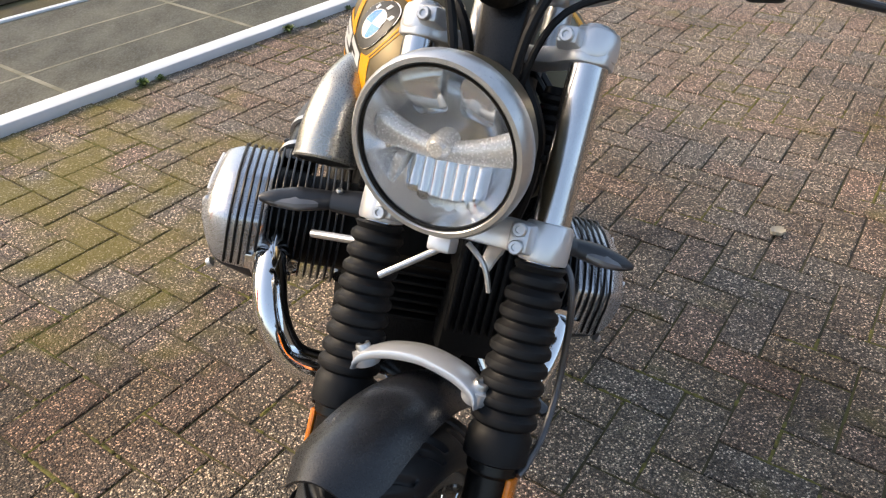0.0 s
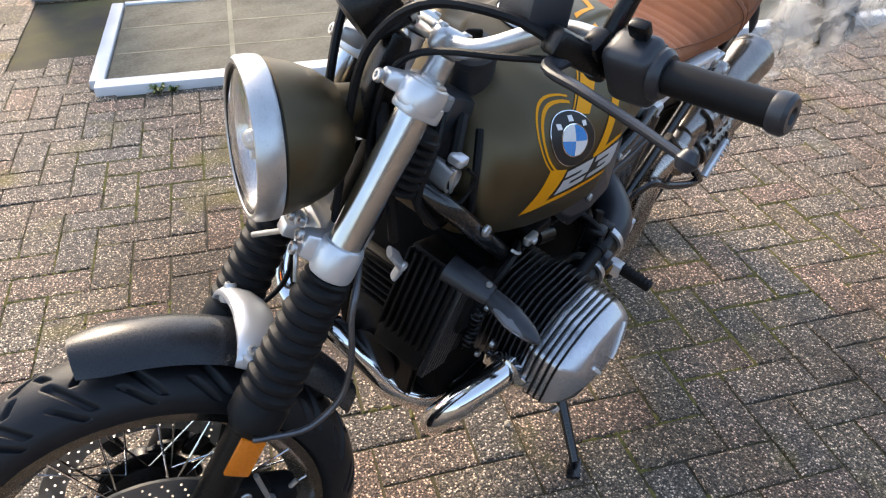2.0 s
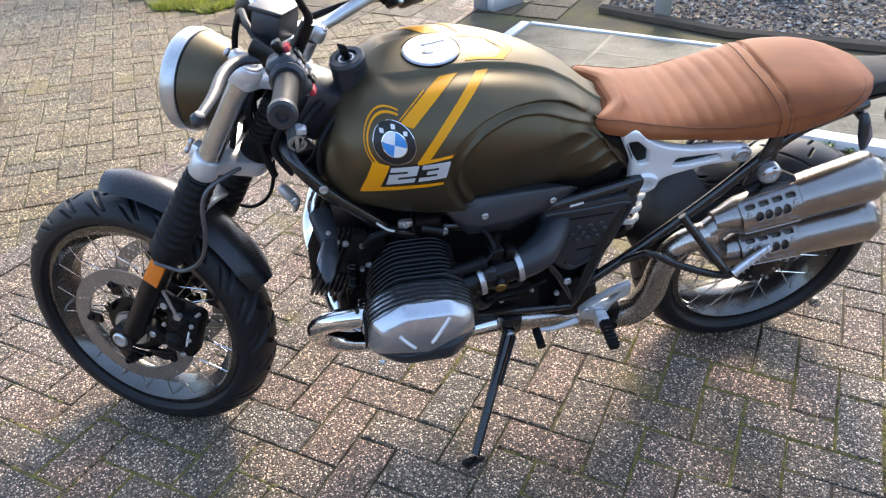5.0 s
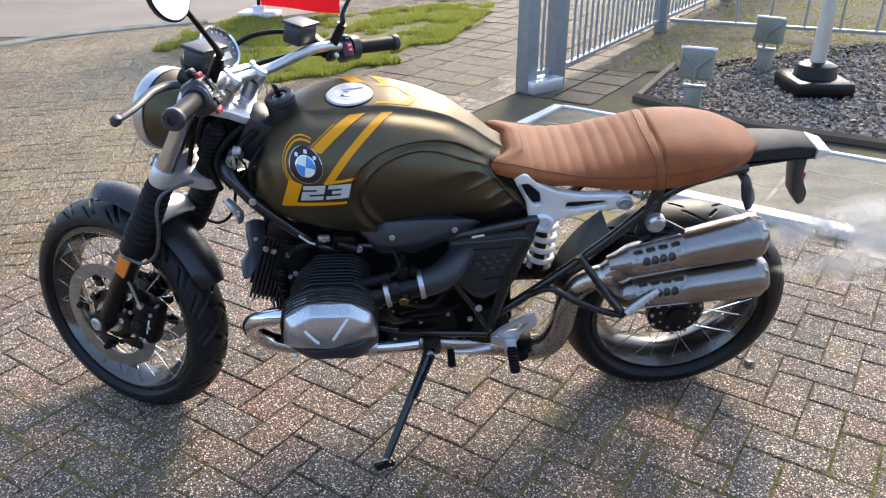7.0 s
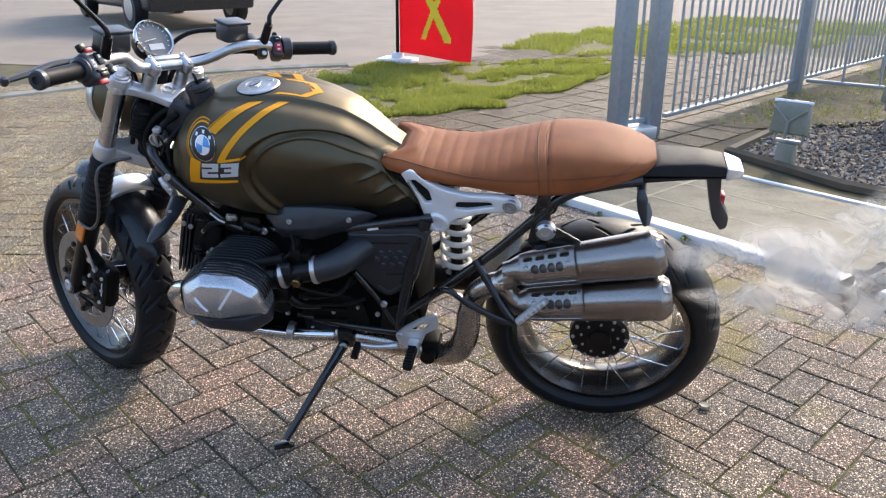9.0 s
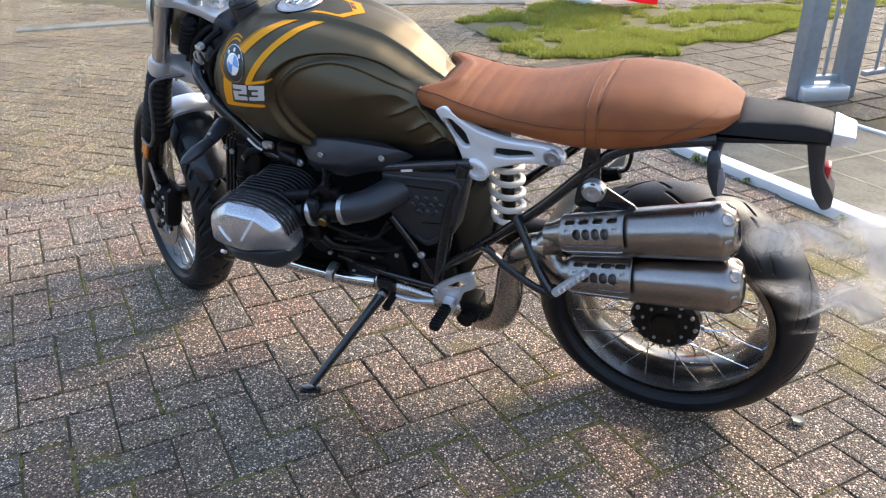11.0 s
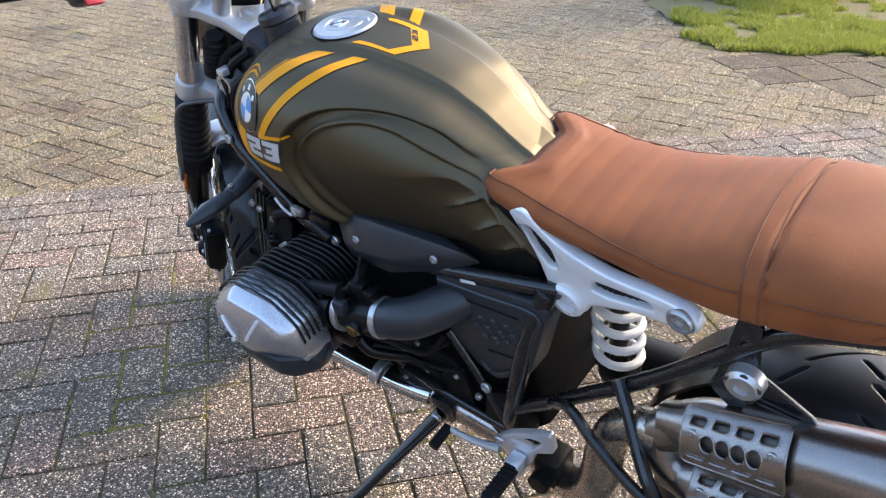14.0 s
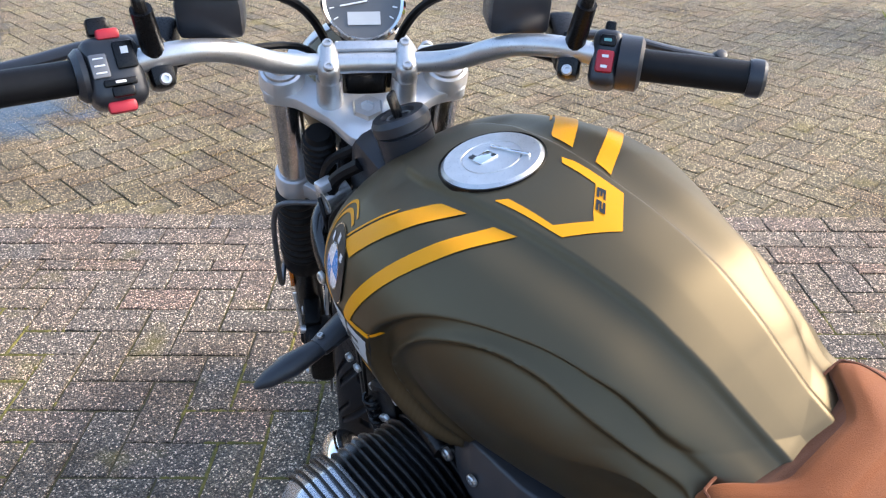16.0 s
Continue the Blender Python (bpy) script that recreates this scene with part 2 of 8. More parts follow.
GLASS.node_tree.nodes["Principled BSDF"].inputs["IOR"].default_value = 1.3


# ---- mesh tools ----
def part(name, bm, material, parent=None, label="", m=None, sharp=32):
    """Links a bmesh as one mesh object under a thing or a part."""
    bm.normal_update()
    for f in bm.faces:
        f.smooth = True
    for e in bm.edges:
        if len(e.link_faces) == 2 and e.calc_face_angle(0) > radians(sharp):
            e.smooth = False
    me = bpy.data.meshes.new(name)
    bm.to_mesh(me)
    bm.free()
    me.materials.append(material)
    ob = new(name, me)
    ob.parent = parent
    if m is not None:
        ob.matrix_basis = m
    if label:
        tagged(ob, label)
    return ob


def again(ob, m, parent=None):
    """Another object on the same mesh."""
    o = ob.copy()
    scene.collection.objects.link(o)
    o.parent = parent or ob.parent
    o.matrix_basis = m
    return o


def merged(*bms):
    out = bmesh.new()
    for b in bms:
        me = bpy.data.meshes.new("tmp")
        b.to_mesh(me)
        b.free()
        out.from_mesh(me)
        bpy.data.meshes.remove(me)
    return out


def moved(bm, m):
    bm.transform(m)
    return bm


def rings(loops, closed=False, caps=True):
    """A skin over loops of points, all of one length."""
    bm = bmesh.new()
    vs = [[bm.verts.new(p) for p in loop] for loop in loops]
    n = len(vs[0])
    pairs = list(zip(vs, vs[1:])) + ([(vs[-1], vs[0])] if closed else [])
    for a, b in pairs:
        for i in range(n):
            bm.faces.new((a[i], a[(i + 1) % n], b[(i + 1) % n], b[i]))
    if caps and not closed:
        bm.faces.new(vs[0][::-1])
        bm.faces.new(vs[-1])
    bmesh.ops.recalc_face_normals(bm, faces=bm.faces)
    return bm


def spline(pts, sub=6):
    """A smooth line through points."""
    p = [Vector(q) for q in pts]
    if len(p) < 3 or sub < 2:
        return p
    out = []
    for i in range(len(p) - 1):
        a, b, c, d = p[max(i - 1, 0)], p[i], p[i + 1], p[min(i + 2, len(p) - 1)]
        for k in range(sub):
            t = k / sub
            out.append(0.5 * (2 * b + (c - a) * t + (2 * a - 5 * b + 4 * c - d) * t * t + (3 * b - a - 3 * c + d) * t ** 3))
    return out + [p[-1]]


def tube(pts, r, n=14, sub=6, flat=1.0):
    """A round bar along a smooth line; r may be one radius or one for each point."""
    line = spline(pts, sub)
    rs = [r] * len(line)
    if isinstance(r, (list, tuple)):
        at = np.linspace(0, len(r) - 1, len(line))
        rs = np.interp(at, range(len(r)), r)
    loops, side = [], None
    for i, q in enumerate(line):
        way = (line[min(i + 1, len(line) - 1)] - line[max(i - 1, 0)]).normalized()
        if side is None:
            side = way.cross(Vector((0.13, 0.29, 0.95)) if abs(way.z) < 0.9 else Vector((0, 1, 0))).normalized()
        side = (side - way * side.dot(way)).normalized()
        up = way.cross(side)
        loops.append([q + (side * math.cos(a) + up * math.sin(a) * flat) * float(rs[i]) for a in np.linspace(0, 2 * math.pi, n, endpoint=False)])
    return rings(loops)


def rod(a, b, r, n=14, r2=None):
    return tube([a, b], [r, r if r2 is None else r2], n, 1)


def lathe(profile, n=48, axis="y"):
    """A turned solid from (radius, height) pairs, about an axis through the origin."""
    loops = []
    for a in np.linspace(0, 2 * math.pi, n, endpoint=False):
        c, s = math.cos(a), math.sin(a)
        loops.append([{"y": (r * c, h, r * s), "x": (h, r * c, r * s), "z": (r * c, r * s, h)}[axis] for r, h in profile])
    bm = bmesh.new()
    vs = [[bm.verts.new(p) for p in loop] for loop in loops]
    for i in range(n):
        a, b = vs[i], vs[(i + 1) % n]
        for k in range(len(profile) - 1):
            bm.faces.new((a[k], a[k + 1], b[k + 1], b[k]))
    bmesh.ops.remove_doubles(bm, verts=bm.verts, dist=1e-6)
    bmesh.ops.recalc_face_normals(bm, faces=bm.faces)
    return bm


def bevelled(bm, width, segments=2, angle=30):
    es = [e for e in bm.edges if len(e.link_faces) == 2 and e.calc_face_angle(0) > radians(angle)]
    bmesh.ops.bevel(bm, geom=es, offset=width, segments=segments, affect="EDGES", profile=0.5)
    return bm


def block(size, at=(0, 0, 0), bevel=0.004, turn=(0, 0, 0), taper=1.0, segments=2):
    bm = bmesh.new()
    bmesh.ops.create_cube(bm, size=1)
    for v in bm.verts:
        if v.co.z > 0:
            v.co.x *= taper
            v.co.y *= taper
        v.co = Vector((v.co.x * size[0], v.co.y * size[1], v.co.z * size[2]))
    if bevel:
        bevelled(bm, bevel, segments)
    return moved(bm, pose(*at, *turn))


def plate(outline, y0, y1, holes=(), bevel=0.003, segments=2, round_to=0.0):
    """A plate cut to an outline in x and z, between two values of y, with holes."""
    bm = bmesh.new()
    for loop in (outline, *holes):
        if round_to:
            loop = eased(loop, round_to)
        vs = [bm.verts.new((x, y0, z)) for x, z in loop]
        for a, b in zip(vs, vs[1:] + vs[:1]):
            bm.edges.new((a, b))
    bmesh.ops.triangle_fill(bm, use_beauty=True, use_dissolve=True, edges=bm.edges[:])
    grown = bmesh.ops.extrude_face_region(bm, geom=bm.faces[:])
    for v in grown["geom"]:
        if isinstance(v, bmesh.types.BMVert):
            v.co.y = y1
    bmesh.ops.recalc_face_normals(bm, faces=bm.faces)
    if bevel:
        es = [e for e in bm.edges if len(e.link_faces) == 2 and e.calc_face_angle(0) > radians(50) and abs(e.verts[0].co.y - e.verts[1].co.y) < 1e-6]
        bmesh.ops.bevel(bm, geom=es, offset=bevel, segments=segments, affect="EDGES", profile=0.5)
    return bm


def eased(loop, r, k=4):
    """A loop with its corners rounded."""
    out, n = [], len(loop)
    for i in range(n):
        a, b, c = (Vector(loop[j % n]) for j in (i - 1, i, i + 1))
        d = min(r, (a - b).length * 0.45, (c - b).length * 0.45)
        p, q = b + (a - b).normalized() * d, b + (c - b).normalized() * d
        for s in np.linspace(0, 1, k):
            out.append(tuple((1 - s) ** 2 * p + 2 * s * (1 - s) * b + s * s * q))
    return out


def aim(at, way):
    """A pose at a point with z along a direction."""
    return Matrix.Translation(at) @ Vector(way).to_track_quat("Z", "Y").to_matrix().to_4x4()


def bolt(at, way, r=0.006, h=0.005):
    """A round-headed socket bolt."""
    return moved(lathe([(0, 0), (r, 0), (r, h * 0.7), (r * 0.85, h), (r * 0.5, h), (r * 0.45, h * 0.5), (0, h * 0.5)], 12, "z"), aim(at, way))


def flip(bm):
    """Mirrored to the other side of the bike."""
    bm.transform(Matrix.Diagonal((1, -1, 1, 1)))
    bmesh.ops.reverse_faces(bm, faces=bm.faces)
    return bm


def hull(pts, bevel=0.006, segments=2):
    bm = bmesh.new()
    for p in pts:
        bm.verts.new(p)
    r = bmesh.ops.convex_hull(bm, input=bm.verts[:])
    bmesh.ops.delete(bm, geom=[g for g in r["geom_interior"] if isinstance(g, bmesh.types.BMVert)], context="VERTS")
    bmesh.ops.dissolve_limit(bm, angle_limit=radians(4), verts=bm.verts[:], edges=bm.edges[:])
    bmesh.ops.recalc_face_normals(bm, faces=bm.faces)
    return bevelled(bm, bevel, segments, 12) if bevel else bm

# ---- the place ----
SOIL = surface("dark joint sand with moss", (0.060, 0.047, 0.034), 0.95, dark=(0.125, 0.112, 0.026), scale=3.4, amount=0.7, grain=260, bump=0.8, coord="World")
ASPHALT = surface("worn pale asphalt", (0.225, 0.185, 0.145), 0.85, dark=(0.165, 0.138, 0.108), scale=1.4, amount=0.7, grain=160, bump=0.5, coord="World")
EARTH = surface("bare verge earth", (0.15, 0.115, 0.065), 0.95, dark=(0.12, 0.13, 0.03), scale=5, amount=0.9, grain=120, bump=0.9, coord="World")
SLAB = surface("weathered greenish concrete", (0.105, 0.098, 0.068), 0.72, dark=(0.05, 0.046, 0.028), scale=3.2, amount=1.0, grain=60, bump=0.25, coord="World", spread=0.12, stretch=(2.2, 1.1, 1))
GALV = surface("galvanised steel", (0.36, 0.39, 0.42), 0.45, 0.55, dark=(0.28, 0.31, 0.34), scale=25, amount=0.6, grain=200, coord="World")
KERBMAT = surface("grey concrete kerb", (0.27, 0.26, 0.235), 0.85, dark=(0.16, 0.165, 0.11), scale=6, amount=0.8, grain=200, bump=0.4, coord="World")
TIMBER = surface("dark timber edging", (0.10, 0.075, 0.05), 0.8, dark=(0.06, 0.05, 0.035), scale=9, grain=120, bump=0.5, coord="World")


def sheet(outline, z):
    bm = bmesh.new()
    bm.faces.new([bm.verts.new((x, y, z)) for x, y in outline])
    return bm


ground = part("ground", sheet([(-60, -60), (60, -60), (60, 60), (-60, 60)], -0.0055), SOIL)
tagged(ground, "sandy ground with moss in the joints of the paving", "ground", kind="structure")
road = part("road", sheet([(-60, -60), (-3.0, -60), (-5.6, -2.2), (-6.9, -0.2), (-8.8, 2.0), (-13.5, 6), (-60, 30)], 0.0005), ASPHALT)
tagged(road, "pale worn asphalt road behind the paved yard", "road", kind="structure")

# unseen wall, added so that the bike's left flank mirrors something dark
DARKWALL = surface("dark grey unseen wall", (0.066, 0.064, 0.064), 0.85, dark=(0.04, 0.04, 0.042), scale=3, amount=0.8, grain=60, bump=0.6, coord="World")
wall = part("reflection_wall", block((0.3, 22.0, 2.0), (6.6, 1.0, 0.99), 0.01), DARKWALL)
tagged(wall, "unseen dark wall added to darken the bike's reflections", "wall", kind="structure")

# white-edged concrete slab
P0, ALONG, ACROSS = Vector((-2.27, 1.55)), Vector((0.562, 0.827)), Vector((-0.827, 0.562))


def on_slab(u, v, z=0.0):
    q = P0 + ALONG * u + ACROSS * v
    return (q.x, q.y, z)


def slab_bar(u0, u1, v0, v1, z0, z1, bevel=0.006):
    loops = [[on_slab(u0, v0, z), on_slab(u1, v0, z), on_slab(u1, v1, z), on_slab(u0, v1, z)] for z in (z0, z1)]
    return bevelled(rings(loops), bevel, 2) if bevel else rings(loops)


slab = part("concrete_slab", slab_bar(0.04, 6.5, 0.04, 1.06, -0.02, 0.022, 0), SLAB)
tagged(slab, "weathered greenish concrete slab with a white metal edge", "slab", kind="structure")
part("edge_strip", slab_bar(0.0, 6.5, -0.045, 0.045, -0.02, 0.040), WHITEPAINT, slab, "white painted metal edge")
part("edge_strip", slab_bar(-0.03, 0.03, 0.048, 1.08, -0.02, 0.034), WHITEPAINT, slab)
part("edge_strip", slab_bar(0.033, 6.5, 1.062, 1.095, -0.02, 0.034), WHITEPAINT, slab)

PALE = surface("pale cement joint", (0.30, 0.275, 0.20), 0.8, dark=(0.17, 0.155, 0.10), scale=7, amount=1.0, grain=200, bump=0.3, coord="World")
for u in (0.55, 1.55, 2.55, 3.55):
    part("pale_joint", slab_bar(u, u + 0.022, 0.05, 1.055, -0.01, 0.0232, 0), PALE, slab, "pale cement joint")
for v in (0.36, 0.70):
    part("pale_joint", slab_bar(0.05, 6.4, v, v + 0.012, -0.01, 0.0229, 0), PALE, slab)

# verges
GRASS = surface("grass blades", (0.30, 0.30, 0.05), 0.55, dark=(0.13, 0.175, 0.028), scale=9, amount=0.9, grain=40, coord="World")
glow = GRASS.node_tree.nodes.new("ShaderNodeBsdfTranslucent")
glow.inputs[0].default_value = (0.33, 0.36, 0.06, 1)
both = GRASS.node_tree.nodes.new("ShaderNodeMixShader")
both.inputs[0].default_value = 0.45
GRASS.node_tree.links.new(GRASS.node_tree.nodes["Principled BSDF"].outputs[0], both.inputs[1])
GRASS.node_tree.links.new(glow.outputs[0], both.inputs[2])
GRASS.node_tree.links.new(both.outputs[0], GRASS.node_tree.nodes["Material Output"].inputs[0])


def varied(material, shades):
    """Gives each loose piece of a joined mesh its own shade."""
    nt = material.node_tree
    isl, ramp = nt.nodes.new("ShaderNodeNewGeometry"), nt.nodes.new("ShaderNodeValToRGB")
    ramp.color_ramp.interpolation = "CONSTANT"
    ramp.color_ramp.elements[0].color, ramp.color_ramp.elements[1].color = (*shades[0], 1), (*shades[-1], 1)
    ramp.color_ramp.elements[1].position = (len(shades) - 1) / len(shades)
    for k, c in enumerate(shades[1:-1], 1):
        ramp.color_ramp.elements.new(k / len(shades)).color = (*c, 1)
    nt.links.new(isl.outputs["Random Per Island"], ramp.inputs[0])
    nt.links.new(ramp.outputs[0], nt.nodes["Principled BSDF"].inputs["Base Color"])


def inside(p, poly):
    x, y, c = p[0], p[1], False
    for (ax, ay), (bx, by) in zip(poly, poly[1:] + poly[:1]):
        if (ay > y) != (by > y) and x < (bx - ax) * (y - ay) / (by - ay) + ax:
            c = not c
    return c


def ragged(outline, rough=0.09):
    """An outline with an uneven edge."""
    out = []
    for (ax, ay), (bx, by) in zip(outline, outline[1:] + outline[:1]):
        n = max(2, int(math.hypot(bx - ax, by - ay) / 0.06))
        for k in range(n):
            x, y = ax + (bx - ax) * k / n, ay + (by - ay) * k / n
            out.append((x + rough * noise.noise((x * 5, y * 5, 1.0)), y + rough * noise.noise((x * 5, y * 5, 9.0))))
    return out


def turf(outline, count, seed, tall=0.05):
    rng = np.random.default_rng(seed)
    lo, hi = np.min(outline, 0), np.max(outline, 0)
    v, f = [], []
    while len(f) < count:
        p = lo + (hi - lo) * rng.random(2)
        q = p + np.array([noise.noise((p[0] * 2.5, p[1] * 2.5, 2.0)), noise.noise((p[0] * 2.5, p[1] * 2.5, 6.0))]) * 0.28
        if not inside(q, outline):
            continue
        patch = noise.noise((p[0] * 1.7, p[1] * 1.7, 3.0)) + 0.5 * noise.noise((p[0] * 6, p[1] * 6, 8.0))
        if patch < -0.24 + 0.4 * rng.random():
            continue
        a, h, w = rng.random() * 6.283, tall * (0.4 + 0.9 * rng.random()) * (0.8 + 0.5 * patch), 0.004 + 0.005 * rng.random()
        dx, dy, lean = math.cos(a), math.sin(a), h * (0.3 + 0.9 * rng.random())
        b, k = rng.random() * 6.283, len(v)
        v += [(p[0] - dx * w, p[1] - dy * w, 0), (p[0] + dx * w, p[1] + dy * w, 0), (p[0] + math.cos(b) * lean, p[1] + math.sin(b) * lean, h)]
        f.append((k, k + 1, k + 2))
    me = bpy.data.meshes.new("grass")
    me.from_pydata(v, [], f)
    me.materials.append(GRASS)
    return new("grass", me)


varied(GRASS, [(0.36, 0.36, 0.06), (0.20, 0.25, 0.036), (0.44, 0.38, 0.11), (0.12, 0.17, 0.026), (0.29, 0.33, 0.045), (0.25, 0.22, 0.07)])
VERGE = [(-3.85, 0.05), (-4.1, 0.5), (-4.5, 0.92), (-5.2, 1.12), (-6.35, 1.75), (-7.6, 1.95), (-7.2, 0.9), (-6.8, 0.2), (-6.6, -0.7), (-5.7, -1.15), (-5.0, -1.1), (-4.35, -0.5)]
FARVERGE = [(-8.2, 0.3), (-9.4, 0.5), (-10.8, 1.2), (-14, 3.5), (-13, 6.5), (-9.5, 4.2), (-8.2, 2.6), (-7.9, 1.4)]
BED = [(-4.3, 2.6), (-6.0, 3.55), (-8.6, 5.1), (-12.5, 7.7), (-11, 9), (-5.2, 5.6), (-4.2, 3.15)]
LITTERED = surface("brown earth with litter", (0.125, 0.088, 0.05), 0.95, dark=(0.055, 0.052, 0.02), scale=9, amount=1.0, grain=60, bump=1.0, coord="World")
for i, (o, n, tall) in enumerate(((VERGE, 90000, 0.055), (FARVERGE, 30000, 0.08), (BED, 9000, 0.035))):
    e = part("verge", sheet(ragged(o), 0.004 + 0.001 * i), EARTH if i < 2 else LITTERED)
    tagged(e, "bare earth under patchy grass beside the paving", "verge", kind="structure")
    tagged(turf(o, n, 10 + i, tall), "patchy bright green grass with bare spots", "grass", kind="stuff")

# gravel bed with edging
GRAVELBED = [(-3.36, 2.72), (-2.72, 3.28), (-2.2, 4.2), (-1.4, 5.6), (-3.0, 6.6), (-5.4, 5.4), (-4.35, 3.2)]
part_bed = part("gravel_bed", sheet(GRAVELBED, 0.006), surface("dark gravel dust", (0.11, 0.10, 0.09), 0.95, scale=8, grain=150, bump=0.8, coord="World"))
tagged(part_bed, "bed of mixed grey and brown gravel", "gravel bed", kind="structure")
STONES = surface("gravel stones", (0.34, 0.30, 0.25), 0.8, dark=(0.085, 0.072, 0.062), scale=55, amount=1.0, grain=200, coord="World")


varied(STONES, [(0.20, 0.17, 0.145), (0.09, 0.082, 0.075), (0.30, 0.24, 0.18), (0.13, 0.115, 0.10), (0.42, 0.39, 0.35), (0.07, 0.062, 0.055), (0.19, 0.13, 0.09)])


def litter(outlines, count, seed):
    """Small dry leaf scraps lying on earth and gravel."""
    rng = np.random.default_rng(seed)
    v, f = [], []
    for outline in outlines:
        lo, hi, n = np.min(outline, 0), np.max(outline, 0), 0
        while n < count:
            p = lo + (hi - lo) * rng.random(2)
            if not inside(p, outline):
                continue
            a, r, k, z = rng.random() * 6.283, 0.008 + 0.018 * rng.random(), len(v), 0.012 + 0.02 * rng.random()
            for q, w in ((0, 1.0), (1.3, 0.5), (2.6, 0.8), (3.7, 0.9), (5.0, 0.45)):
                v.append((p[0] + math.cos(a + q) * r * w, p[1] + math.sin(a + q) * r * w, z + 0.008 * (rng.random() - 0.3)))
            f.append(tuple(range(k, k + 5)))
            n += 1
    me = bpy.data.meshes.new("litter")
    me.from_pydata(v, [], f)
    scrap = surface("dry leaf scraps", (0.2, 0.13, 0.07), 0.8, grain=300)
    varied(scrap, [(0.20, 0.12, 0.06), (0.11, 0.07, 0.04), (0.33, 0.25, 0.15), (0.15, 0.13, 0.05), (0.07, 0.05, 0.035)])
    me.materials.append(scrap)
    return new("litter", me)


def gravel(outline, count, seed):
    rng = np.random.default_rng(seed)
    lo, hi = np.min(outline, 0), np.max(outline, 0)
    base = [(1, 0, 0), (-1, 0, 0), (0, 1, 0), (0, -1, 0), (0, 0, 1), (0, 0, -1)]
    tri = [(0, 2, 4), (2, 1, 4), (1, 3, 4), (3, 0, 4), (2, 0, 5), (1, 2, 5), (3, 1, 5), (0, 3, 5)]
    v, f = [], []
    while len(f) < count * 8:
        p = lo + (hi - lo) * rng.random(2)
        if not inside(p, outline):
            continue
        s, k, a = 0.008 + 0.013 * rng.random(), len(v), rng.random() * 6.283
        c, d = math.cos(a), math.sin(a)
        sx, sy, sz = s * (0.8 + 0.6 * rng.random()), s * (0.6 + 0.5 * rng.random()), s * (0.5 + 0.4 * rng.random())
        z = 0.008 + 0.012 * rng.random()
        v += [(p[0] + (x * sx) * c - (y * sy) * d, p[1] + (x * sx) * d + (y * sy) * c, z + zz * sz) for x, y, zz in base]
        f += [(k + q, k + w, k + e) for q, w, e in tri]
    me = bpy.data.meshes.new("gravel")
    me.from_pydata(v, [], f)
    me.materials.append(STONES)
    return new("gravel", me)


tagged(gravel(GRAVELBED, 9000, 5), "loose grey, brown and pale gravel stones", "gravel", kind="stuff")
tagged(litter((BED, GRAVELBED), 2600, 8), "brown dry leaf litter scattered on earth and gravel", "leaf litter", kind="stuff")
edging = part("edging", tube([(-4.36, 3.22, 0.02), (-3.38, 2.72, 0.02), (-2.74, 3.28, 0.02), (-2.2, 4.22, 0.02), (-1.4, 5.6, 0.02)], 0.035, 6, 1), TIMBER)
tagged(edging, "dark timber edging round the gravel", "edging", kind="structure")

# fence
def fence_run(a, b, posts, spacing, name, lab):
    """Square posts, two rails and round uprights from a to b."""
    a, b = Vector(a), Vector(b)
    way, length = (b - a).normalized(), (b - a).length
    th = tagged(new(name), lab, "fence")
    th.location = (a.x, a.y, 0)
    ang = math.degrees(math.atan2(way.y, way.x))
    m = pose(0, 0, 0, 0, 0, ang)
    for d, w in posts:
        part("post", block((w, w, 2.0), (0, 0, 1.0), 0.006), GALV, th, m=m @ pose(d, 0, 0))
    for z in (0.12, 1.78):
        part("rail", block((length, 0.04, 0.03), (length / 2, 0, z), 0.003), GALV, th, m=m)
    up, d, k = None, spacing, 0
    while d < length:
        if all(abs(d - q) > w * 0.5 + 0.02 for q, w in posts):
            if up is None:
                up = part("upright", rod((0, 0, 0.13), (0, 0, 1.9), 0.011, 8), GALV, th, m=m @ pose(d, 0, 0))
            else:
                again(up, m @ pose(d, 0, 0))
        d += spacing
    return th


fence_run((-3.62, 1.98), (-3.82, 2.22), [(0.0, 0.11), (0.29, 0.11)], 0.145, "fence", "short galvanised steel gate post pair with a bolted foot")
fence_run((-3.95, 2.30), (-5.93, 3.50), [(2.31, 0.10)], 0.115, "fence", "galvanised steel bar fence along the paved path")
fence_run((-6.02, 3.55), (-12.3, 7.5), [(2.3, 0.09), (4.6, 0.09), (7.0, 0.09)], 0.115, "fence", "galvanised steel bar fence running far back")
fence_run((-5.90, 3.58), (-4.9, 6.2), [(1.4, 0.06)], 0.30, "fence", "light galvanised fence with wide bar spacing")
foot = tagged(part("post_foot", block((0.30, 0.16, 0.09), (-3.66, 2.09, 0.045), 0.01, (0, 0, 128)), CASTALU), "cast metal foot plate between the gate posts", "post foot")


